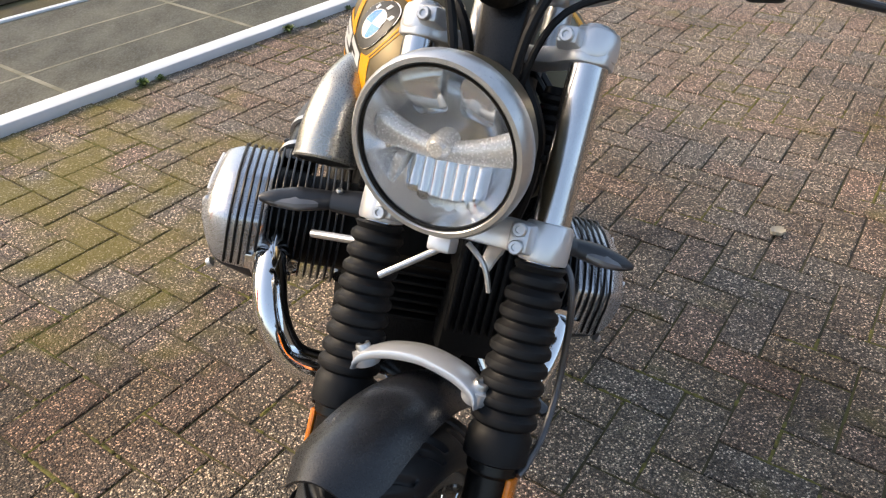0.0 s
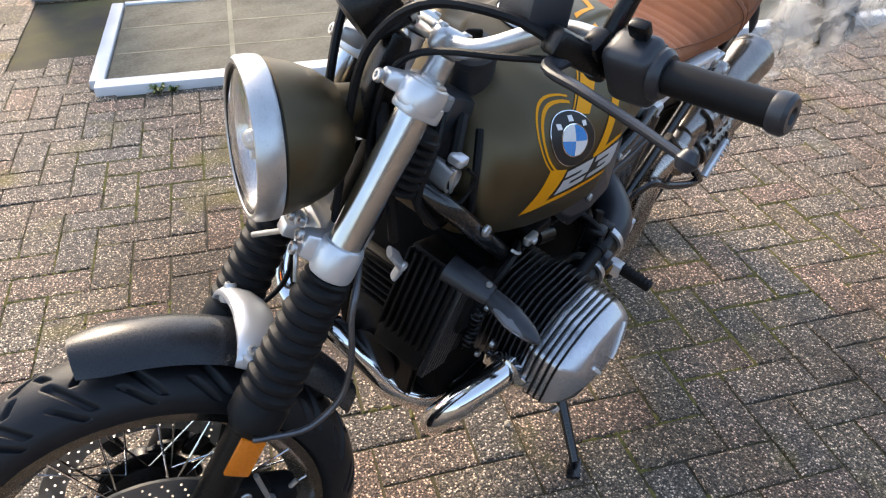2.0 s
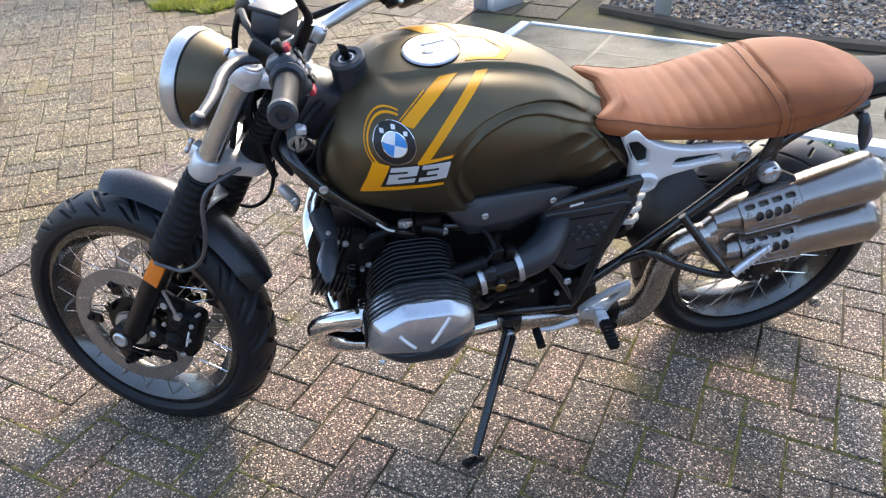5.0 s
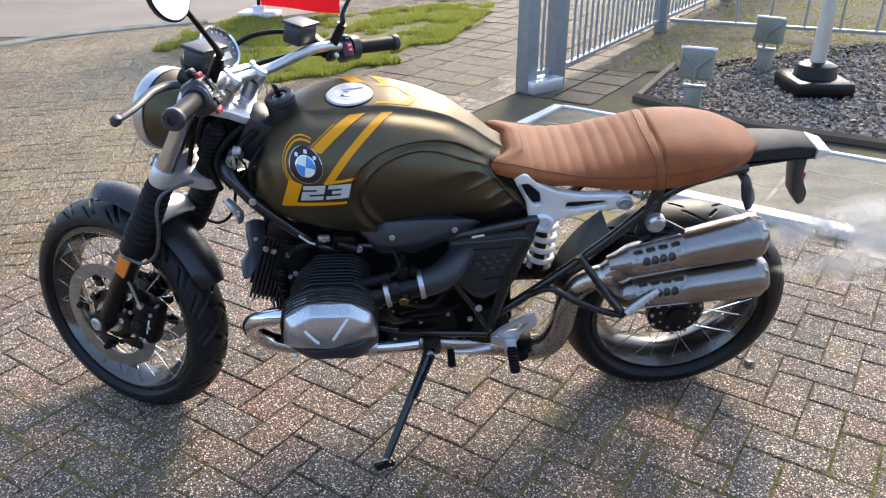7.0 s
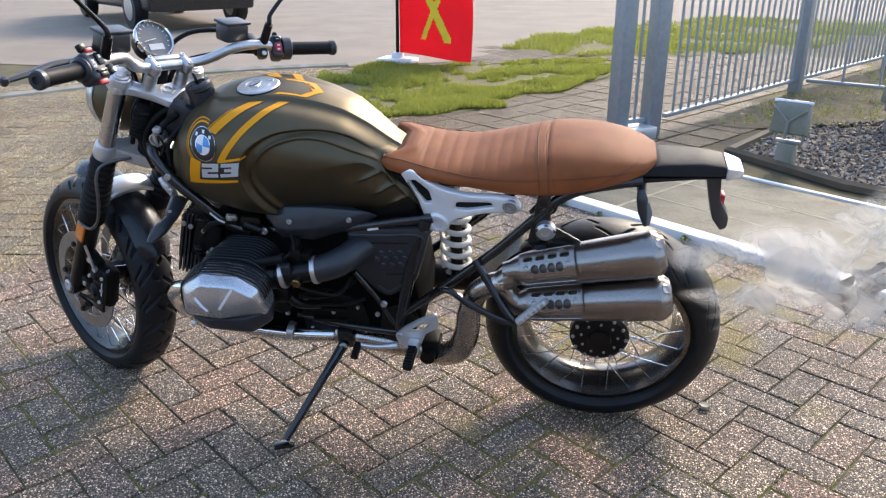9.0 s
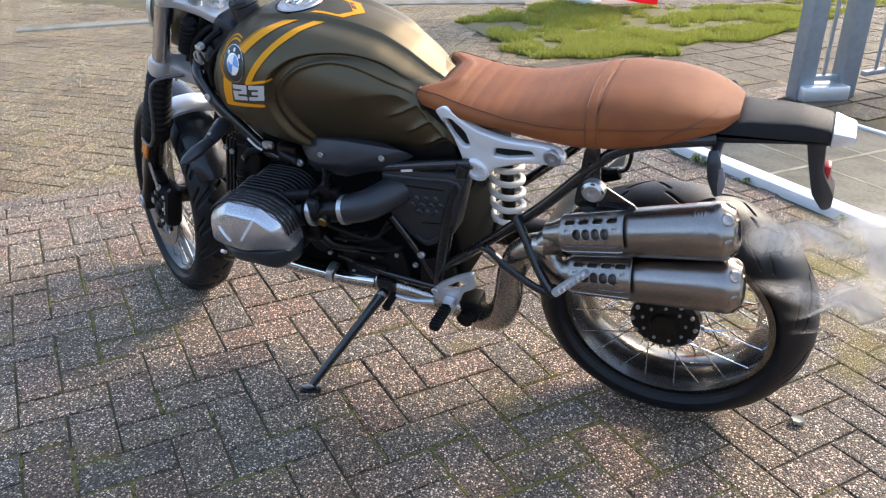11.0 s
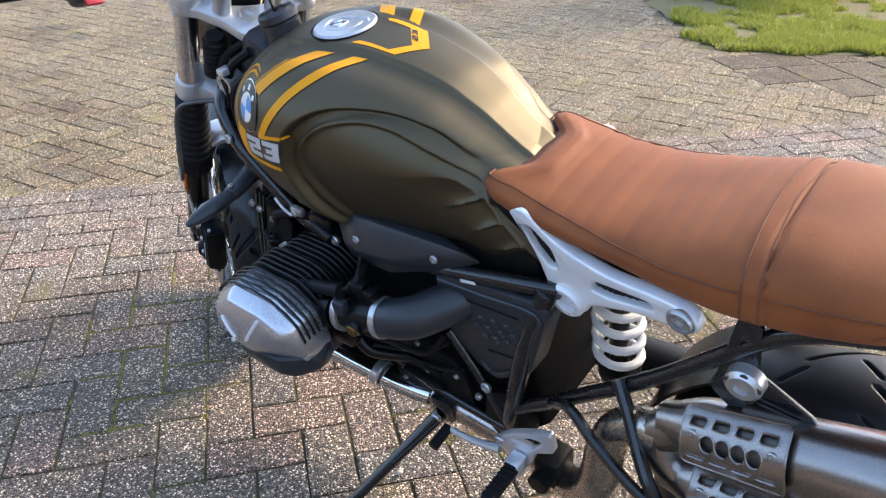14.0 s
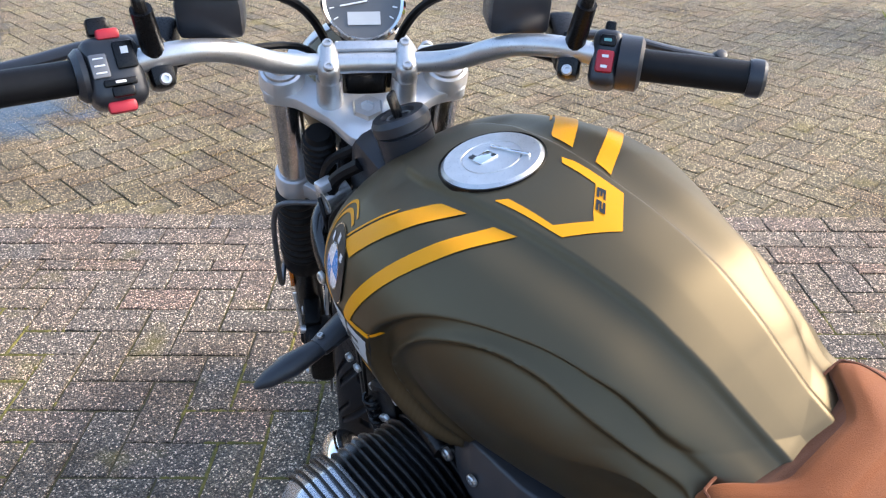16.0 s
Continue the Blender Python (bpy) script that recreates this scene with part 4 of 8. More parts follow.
def seam_share(x):
    """Height share of the flank's seam."""
    return float(np.interp(x, (-0.05, 0.16, 0.27, 0.35, 0.43, 0.56), (0.55, 0.56, 0.62, 0.70, 0.77, 0.84)))


def seat_skin():
    rows = np.array(SEAT)
    xs = np.linspace(0, len(rows) - 1, 230)
    cols = [np.interp(xs, range(len(rows)), rows[:, k]) for k in range(4)]
    for k in range(4):
        for _ in range(22):
            cols[k][1:-1] = (cols[k][:-2] + 2 * cols[k][1:-1] + cols[k][2:]) / 4
    th = np.linspace(0, 2 * math.pi, 96, endpoint=False)
    c, q = np.cos(th), np.sin(th)
    loops = []
    for x, zb, zt, w in zip(*cols):
        zm = zb + (zt - zb) * 0.38
        p = float(np.interp(x, (0.28, 0.40, 0.50), (2.7, 2.5, 2.6)))
        y = np.sign(c) * np.abs(c) ** (2 / p) * w
        z = np.where(q > 0, zm + (zt - zm) * np.abs(q) ** (2 / p), zm - (zm - zb) * np.abs(q) ** (2 / 4.0))
        top = smooth(0.25, 0.6, q)
        for k in range(9):                       # stitched pleats
            z = z - top * 0.0009 * np.exp(-((x - (0.462 - 0.0305 * k)) / 0.004) ** 2)
        z = z + top * 0.0003 * np.cos((x - 0.462) / 0.0305 * 2 * math.pi + math.pi) * (0.21 < x < 0.475)
        band = 0.166 - 0.016 * np.clip((zt - z) / 0.06, 0, 1)    # rear edge of the strap before the rear cushion
        strap = smooth(band - 0.003, band, x) * smooth(band + 0.027, band + 0.024, x)
        y = y * (1 + 0.010 * strap) - np.sign(y) * 0.0035 * np.exp(-((x - band + 0.003) / 0.0022) ** 2)
        z = z + top * (0.0016 * strap + 0.003 * smooth(band - 0.004, band - 0.010, x) - 0.0035 * np.exp(-((x - band + 0.003) / 0.0022) ** 2))
        seam = zb + (zt - zb) * seam_share(x)             # seam along the flank
        y = y - np.sign(y) * 0.0018 * np.exp(-((z - seam + 0.004) / 0.0035) ** 2) * (q > -0.6)
        rise = 0.004 * smooth(0.505, 0.55, x) * smooth(0.05, 0.1, np.abs(y))
        loops.append(list(zip(np.full(z.shape, x) - 0.050 * smooth(0.46, 0.55, x) * smooth(0.100, 0.034, np.abs(y)), y, z + top * rise)))
    return loops


seat_loops = seat_skin()
seat = part("seat", rings(seat_loops), LEATHER, bike, "brown leather seat with stitched pleats", sharp=70)


def over_seat(x0, low, r, slant=0.0):
    """A sewn line across the cushion, from flank to flank."""
    pts = np.array([[(p[0], p[1], p[2]) for p in lp] for lp in seat_loops])
    order = np.argsort(pts[:, 24, 0])
    line = []
    for k in range(-4, 53, 2):
        if abs(k - 24) <= 24 * low:
            x = x0 - slant * abs(k - 24) / 24
            q = Vector([float(np.interp(x, pts[order, 24, 0], pts[order, k % 96, c])) for c in range(3)])
            line.append(q + Vector((0, math.cos(k / 48 * math.pi), math.sin(k / 48 * math.pi))) * r * 0.2)
    return tube(line, r, 6, 3)


def along_seat(x0, x1, side, r):
    """A sewn line along the flank."""
    line = []
    for lp in seat_loops:
        zs = [p[2] for p in lp]
        aim_z = min(zs) + (max(zs) - min(zs)) * seam_share(lp[0][0])
        if x0 <= lp[0][0] <= x1:
            flank = sorted(((p[2], p[1]) for p in lp if p[1] * side > 0.02), key=lambda q: q[0])
            y = float(np.interp(aim_z, [q[0] for q in flank], [q[1] for q in flank]))
            line.append(Vector((lp[0][0], y + side * r * 0.3, aim_z)))
    return tube(line[::5] + [line[-1]], r, 6, 2)


for x0, slant in ((0.189, 0.014), (0.168, 0.014)):
    part("seam", over_seat(x0, 1.1, 0.0014, slant), SEAMDARK, seat, "raised seam of the rear cushion")
for s in (1, -1):
    part("flank_seam", along_seat(-0.035, 0.148, s, 0.0013), SEAMDARK, seat)
    part("flank_seam", along_seat(0.178, 0.561, s, 0.0015), SEAMDARK, seat)


def across_flank(marks, side, r):
    """A sewn line on the rear of the flank, through points given as x and height share."""
    line = []
    for x, frac in marks:
        lp = min(seat_loops, key=lambda q: abs(q[24][0] - x))
        zs = [p[2] for p in lp]
        z = min(zs) + (max(zs) - min(zs)) * frac
        flank = sorted(((p[2], p[1]) for p in lp if p[1] * side > 0.01), key=lambda q: q[0])
        line.append(Vector((x, float(np.interp(z, [q[0] for q in flank], [q[1] for q in flank])) + side * r * 0.3, z)))
    return tube(line, r, 6, 4)


for s in (1, -1):
    part("rear_seam", across_flank(((0.075, 0.10), (0.035, 0.32), (-0.005, 0.55), (-0.035, 0.76), (-0.055, 0.93)), s, 0.0013), SEAMDARK, seat)


# wheels
def tyre_skin(radius, width, height, kind):
    """A tyre about the y axis with grooves cut into its tread."""
    n, m = (1400, 110) if kind == "front" else (1600, 150)
    r_in = radius - height
    a = np.linspace(-1, 1, m)
    ang = a * radians(118)
    prof_y = np.sin(ang) * width / 2
    prof_r = radius - height * 0.62 + height * 0.62 * np.cos(ang)
    edge = np.abs(a) > 0.86
    prof_y = np.where(edge, np.sign(a) * width / 2 * (0.80 - (np.abs(a) - 0.86) * 1.2), prof_y)
    prof_r = np.where(edge, r_in + (1 - np.abs(a)) / 0.14 * (radius - height * 0.62 + height * 0.62 * math.cos(radians(118 * 0.86)) - r_in), prof_r)
    th = np.linspace(0, 2 * math.pi, n, endpoint=False)
    T, A = np.meshgrid(th, a, indexing="ij")
    reps = 22 if kind == "front" else 11
    cut = np.zeros(T.shape)
    for side in (-1, 1):
        u = side * A
        ph = (T / (2 * math.pi) * reps + (0.5 if side > 0 else 0.0))
        for lo, hi, slope, off, wide in ((0.06, 0.52, 1.25, 0.0, 0.085), (0.34, 0.62, 1.6, 0.5, 0.07), (0.02, 0.18, -1.0, 0.62, 0.07)):
            d = np.abs((ph - slope * u - off + 0.5) % 1 - 0.5)
            wd = wide if kind == "front" else wide * 0.32
            cut = np.maximum(cut, smooth(wd * 1.25, wd * 0.45, d) * smooth(lo - 0.012, lo + 0.02, u) * smooth(hi + 0.012, hi - 0.02, u))
    R = prof_r[None, :] - (0.0085 if kind == "front" else 0.009) * cut
    Y = np.broadcast_to(prof_y[None, :], R.shape)
    verts = np.stack([R * np.cos(T), Y, R * np.sin(T)], -1).reshape(-1, 3)
    i, k = np.meshgrid(np.arange(n), np.arange(m - 1), indexing="ij")
    j = (i + 1) % n
    faces = np.stack([i * m + k, i * m + k + 1, j * m + k + 1, j * m + k], -1).reshape(-1, 4)
    me = bpy.data.meshes.new("tyre")
    me.from_pydata(verts.tolist(), [], faces.tolist())
    me.shade_smooth()
    me.materials.append(TYRE)
    return me


def wheel(name, lab, radius, width, height, hub_w, m):
    r = radius - height
    w2 = width * 0.36
    rim = part(name, lathe([(r - 0.002, -w2 - 0.006), (r + 0.012, -w2 - 0.004), (r + 0.012, -w2 + 0.004), (r - 0.004, -w2 + 0.012), (r - 0.018, -0.02), (r - 0.020, 0), (r - 0.018, 0.02), (r - 0.004, w2 - 0.012),
                            (r + 0.012, w2 - 0.004), (r + 0.012, w2 + 0.004), (r - 0.002, w2 + 0.006), (r - 0.012, w2 - 0.012), (r - 0.030, 0.018), (r - 0.032, 0), (r - 0.030, -0.018), (r - 0.012, -w2 + 0.012), (r - 0.002, -w2 - 0.006)], 96), RIMPAINT, bike, lab, m)
    t = new("tyre", tyre_skin(radius, width, height, name.split("_")[0]))
    t.parent = rim
    part("hub", lathe([(0, -hub_w), (0.03, -hub_w), (0.034, -hub_w + 0.01), (0.055, -hub_w + 0.014), (0.058, -hub_w + 0.024), (0.036, -hub_w + 0.034), (0.03, 0), (0.036, hub_w - 0.034), (0.058, hub_w - 0.024), (0.055, hub_w - 0.014), (0.034, hub_w - 0.01), (0.03, hub_w), (0, hub_w)], 40), BLACK, rim)
    for s in (-1, 1):
        one = None
        for k in range(20):
            a = k * 18 + (9 if s > 0 else 0)
            if one is None:
                one = part("spoke", rod((0.054 * math.cos(radians(28)), s * (hub_w - 0.02), 0.054 * math.sin(radians(28))), ((r - 0.004), s * (w2 - 0.006), 0), 0.0017, 6), CHROME, rim, "thin polished steel spoke", pose(0, 0, 0, 0, a, 0))
                flipped = part("spoke", rod((0.054 * math.cos(radians(28)), s * (hub_w - 0.02), -0.054 * math.sin(radians(28))), ((r - 0.004), s * (w2 - 0.006), 0), 0.0017, 6), CHROME, rim, "", pose(0, 0, 0, 0, a + 18, 0))
            else:
                again(one if k % 2 == 0 else flipped, pose(0, 0, 0, 0, a, 0))
    return rim


FRONT = STEER @ pose(0.064, 0, -0.774, 0, 28.5, 0)
REAR = pose(0.0, 0, 0.318)
front_wheel = wheel("front_wheel", "spoked front wheel with a grey rim", 0.322, 0.122, 0.078, 0.075, FRONT)
rear_wheel = wheel("rear_wheel", "spoked rear wheel with a grey rim", 0.322, 0.176, 0.094, 0.09, REAR)


def disc(y, r_out=0.157, r_in=0.120):
    bm = bmesh.new()
    loops = [circle(0, 0, r_out, 72), circle(0, 0, r_in, 48)]
    for k in range(36):
        for j, rr in enumerate((0.147, 0.137, 0.126)):
            a = radians(k * 10 + j * 3.3)
            loops.append(circle(rr * math.cos(a), rr * math.sin(a), 0.0026, 6))
    return plate(loops[0], y - 0.0025, y + 0.0025, loops[1:], 0)


for s in (1, -1):
    d = part("brake_disc", disc(s * 0.072), DISCSTEEL, front_wheel, "drilled steel brake disc")
    lobes = [((0.098 + 0.020 * math.cos(5 * a)) * math.cos(a), (0.098 + 0.020 * math.cos(5 * a)) * math.sin(a)) for a in np.linspace(0, 2 * math.pi, 80, endpoint=False)]
    openings = [circle(0.074 * math.cos(radians(36 + 72 * k)), 0.074 * math.sin(radians(36 + 72 * k)), 0.0125, 16) for k in range(5)]
    arms = [plate(lobes, s * 0.072 - 0.005, s * 0.072 + 0.005, [circle(0, 0, 0.04, 32), *openings], 0.0015)]
    for k in range(5):
        arms.append(moved(block((0.034, 0.008, 0.026), (0.106, s * 0.071, 0), 0.002), pose(0, 0, 0, 0, k * 72, 0)))
        arms.append(moved(bolt((0.118, s * 0.075, 0), (0, s, 0), 0.009, 0.006), pose(0, 0, 0, 0, k * 72, 0)))
    part("disc_carrier", merged(*arms), BLACK, front_wheel)

# fork
GAITER = [(0.027, -0.238), (0.031, -0.241)]
for k in range(9):
    z = -0.248 - k * 0.0205
    w = 0.0335 + 0.0008 * k
    GAITER += [(w - 0.0065, z), (w - 0.001, z - 0.005), (w, z - 0.0095), (w - 0.001, z - 0.014), (w - 0.0065, z - 0.0185)]
GAITER += [(0.035, -0.436), (0.0385, -0.442), (0.0385, -0.470), (0.032, -0.474)]
for s in (1, -1):
    leg = part("fork_leg", moved(lathe([(0.0, 0.024), (0.0222, 0.024), (0.0222, -0.24), (0.0, -0.24)], 32, "z"), STEER @ pose(0.05, s * 0.105, 0)), FORKTUBE, bike, "polished steel fork tube")
    part("gaiter", moved(lathe(GAITER, 36, "z"), STEER @ pose(0.05, s * 0.105, 0)), RUBBER, leg, "black pleated rubber gaiter")
    low = merged(moved(lathe([(0, -0.46), (0.031, -0.46), (0.031, -0.485), (0.0275, -0.49), (0.0265, -0.60), (0.0265, -0.74), (0.0, -0.76)], 28, "z"), pose(0.05, s * 0.105, 0)),
                 moved(lathe([(0, -0.022), (0.029, -0.022), (0.031, -0.018), (0.031, 0.016), (0.029, 0.020), (0, 0.020)], 28), pose(0.064, s * 0.105, -0.774)), block((0.03, 0.04, 0.06), (0.057, s * 0.105, -0.745), 0.008))
    part("lower_leg", moved(low, STEER), BLACK, leg, "satin black lower fork leg")
    part("axle_nut", moved(lathe([(0, 0.0195), (0.019, 0.0195), (0.019, 0.0235), (0.015, 0.0265), (0.010, 0.0255), (0.009, 0.0215), (0, 0.0215)], 20), STEER @ pose(0.064, s * 0.105, -0.774, 0, 0, 0 if s > 0 else 180)), ALU, leg)
    part("reflector", moved(block((0.036, 0.008, 0.064), (0.05, s * 0.1320, -0.518), 0.003), STEER), AMBER, leg, "orange side reflector")
    part("fork_cap", moved(lathe([(0, 0.035), (0.013, 0.035), (0.015, 0.032), (0.021, 0.031), (0.0225, 0.028), (0.0225, 0.02), (0, 0.02)], 28, "z"), STEER @ pose(0.05, s * 0.105, 0)), ALU, leg)


def yoke(z0, z1, top):
    """A fork bridge: two split clamps and the web between them."""
    web = [(-0.052, 0.0), (-0.048, 0.022), (-0.015, 0.048), (0.018, 0.090), (0.026, 0.13), (0.07, 0.13), (0.08, 0.10), (0.070, 0.082), (0.040, 0.058), (0.026, 0.030), (0.024, 0.0)] if top else [(-0.035, 0.0), (-0.03, 0.028), (0.0, 0.06), (0.025, 0.09), (0.03, 0.13), (0.07, 0.13), (0.078, 0.10), (0.074, 0.08), (0.066, 0.055), (0.064, 0.0)]
    full = web + [(x, -y) for x, y in web[::-1] if y > 0]
    bm = plate(full, z0 - 0.012 * top, z1 - 0.014 * top, bevel=0.003, round_to=0.01)
    bm.transform(Matrix(((1, 0, 0, 0), (0, 0, 1, 0), (0, 1, 0, 0), (0, 0, 0, 1))))
    bmesh.ops.recalc_face_normals(bm, faces=bm.faces)
    bits = [bm]
    for s in (1, -1):
        bits.append(moved(lathe([(0.0226, z0 - 0.005), (0.0275, z0 - 0.004), (0.0290, z0), (0.0290, (z0 + z1) / 2), (0.0283, z1 - 0.001), (0.0262, z1 + 0.004), (0.0226, z1 + 0.0055)], 36, "z"), pose(0.05, s * 0.105, 0)))
        bits.append(hull([(0.062, s * (0.085 + d), z) for d in (-0.019, 0.017) for z in (z0 - 0.001, z1 + 0.002)] + [(0.094, s * (0.085 + d), z) for d in (-0.0125, 0.0105) for z in (z0 + 0.002, z1 - 0.001)], 0.0045))
    return bits


upper = yoke(0.001, 0.023, True)
part("upper_yoke", moved(merged(*upper), STEER), CASTALU, bike, "bare cast aluminium fork bridge")
lower = yoke(-0.232, -0.196, False)
part("lower_yoke", moved(merged(*lower), STEER), CASTALU, bike, "bare cast aluminium fork bridge")
bolts = []
for s in (1, -1):
    for z in (0.010, -0.204, -0.224):
        bolts.append(bolt((0.098, s * 0.085, z), (1, 0, 0), 0.0085, 0.006))
for b in bolts:
    part("bolt", moved(b, STEER), ALU, bike)
part("stem_nut", moved(lathe([(0, 0.006), (0.008, 0.006), (0.009, 0.014), (0.018, 0.014), (0.021, 0.010), (0.021, 0.002), (0.026, 0.002)], 6, "z"), STEER), ALU, bike)
part("instrument_bracket", moved(hull([(x, y, z) for x in (0.035, 0.072) for y in (-0.024, 0.024) for z in (-0.085, 0.0)] + [(x, y, 0.055) for x in (0.05, 0.08) for y in (-0.030, 0.030)], 0.006), STEER), BLACK, bike, "black bracket under the instrument")
part("stem", moved(rod((0, 0, 0), (0, 0, -0.23), 0.022), STEER), BLACK, bike)
part("head_tube", rod((1.144 + 0.012, 0, 0.964 - 0.025), (1.144 + 0.095, 0, 0.964 - 0.175), 0.034), CASTBLACK, bike)

# headlamp
LAMP = STEER @ pose(0.158, 0, -0.132, 0, 25.5 + 90, 0)      # z out through the glass
shell = [(0.0, -0.112), (0.022, -0.110), (0.044, -0.103), (0.064, -0.088), (0.079, -0.066), (0.0895, -0.040), (0.0955, -0.014), (0.0965, -0.008), (0.0945, -0.006), (0.090, -0.006)]
lamp = part("headlamp", moved(lathe(shell, 56, "z"), LAMP), PAINT, bike, "round headlamp with an olive bronze shell")
part("trim_ring", moved(lathe([(0.0935, -0.0035), (0.0985, -0.0035), (0.1000, -0.001), (0.1010, 0.010), (0.1000, 0.023), (0.0965, 0.0285), (0.0915, 0.0285), (0.0895, 0.026), (0.0885, 0.018)], 64, "z"), LAMP), ALU, lamp, "broad satin aluminium ring")
# black ring draws the shade in the gap behind the trim ring
part("shell_gap", moved(lathe([(0.0950, -0.0065), (0.0950, -0.0030), (0.088, -0.003)], 56, "z"), LAMP), BLACK, lamp)
part("shell_neck", moved(tube([(-0.030, 0, -0.092), (-0.036, 0, -0.118), (-0.040, 0, -0.140)], [0.034, 0.026, 0.018], 24, 5), LAMP), PAINT, lamp)
part("seal", moved(lathe([(0.0900, 0.0235), (0.0893, 0.0275), (0.0868, 0.0270), (0.0865, 0.021)], 56, "z"), LAMP), BLACK, lamp)
glass = part("lens", moved(lathe([(0, 0.036), (0.03, 0.0348), (0.06, 0.0305), (0.087, 0.0235), (0.087, 0.0205), (0.06, 0.0275), (0.03, 0.0318), (0, 0.033)], 56, "z"), LAMP), GLASS, lamp, "clear domed glass")
glass.visible_shadow = False
part("reflector", moved(lathe([(0.087, 0.019), (0.082, 0.004), (0.068, -0.018), (0.042, -0.036), (0.0, -0.044)], 56, "z"), LAMP), MIRRORED, lamp, "mirrored reflector bowl")
bar_loops = []
for y in np.linspace(-0.079, 0.079, 15):
    h = 0.011 + 0.011 * abs(y / 0.079) ** 1.5
    bar_loops.append([(h * math.cos(a) + 0.006 - 0.014 * (y / 0.079) ** 2, y, 0.004 - 0.010 * abs(y / 0.079) + 0.011 * math.sin(a)) for a in np.linspace(0, 2 * math.pi, 16, endpoint=False)])
part("light_bar", moved(rings(bar_loops), LAMP), LAMPBAR, lamp, "bright curved light bar")
for y, t in ((-0.036, 14), (0.036, -14)):
    part("upper_facet", moved(moved(hull([(0, -0.026, -0.02), (0, 0.026, -0.02), (0.05, -0.02, -0.014), (0.05, 0.022, -0.014), (0.008, -0.022, 0.008), (0.008, 0.022, 0.008)]), pose(-0.068, y, -0.006, 0, 0, t)), LAMP), MIRRORED, lamp)
for k in range(7):
    part("flute", moved(rod((0.024, -0.039 + 0.013 * k, -0.026), (0.068 - 0.0009 * (k - 3) ** 2, -0.039 + 0.013 * k, -0.010), 0.0085, 12), LAMP), MIRRORED, lamp)
part("side_facet", moved(moved(block((0.05, 0.012, 0.03), (0.045, -0.06, -0.01), 0.004, (0, 0, -20)), Matrix()), LAMP), LAMPBAR, lamp)
part("bulb_cap", moved(lathe([(0, 0.024), (0.008, 0.023), (0.0125, 0.018), (0.015, 0.008), (0.015, -0.01), (0, -0.01)], 24, "z"), LAMP), LAMPBAR, lamp)

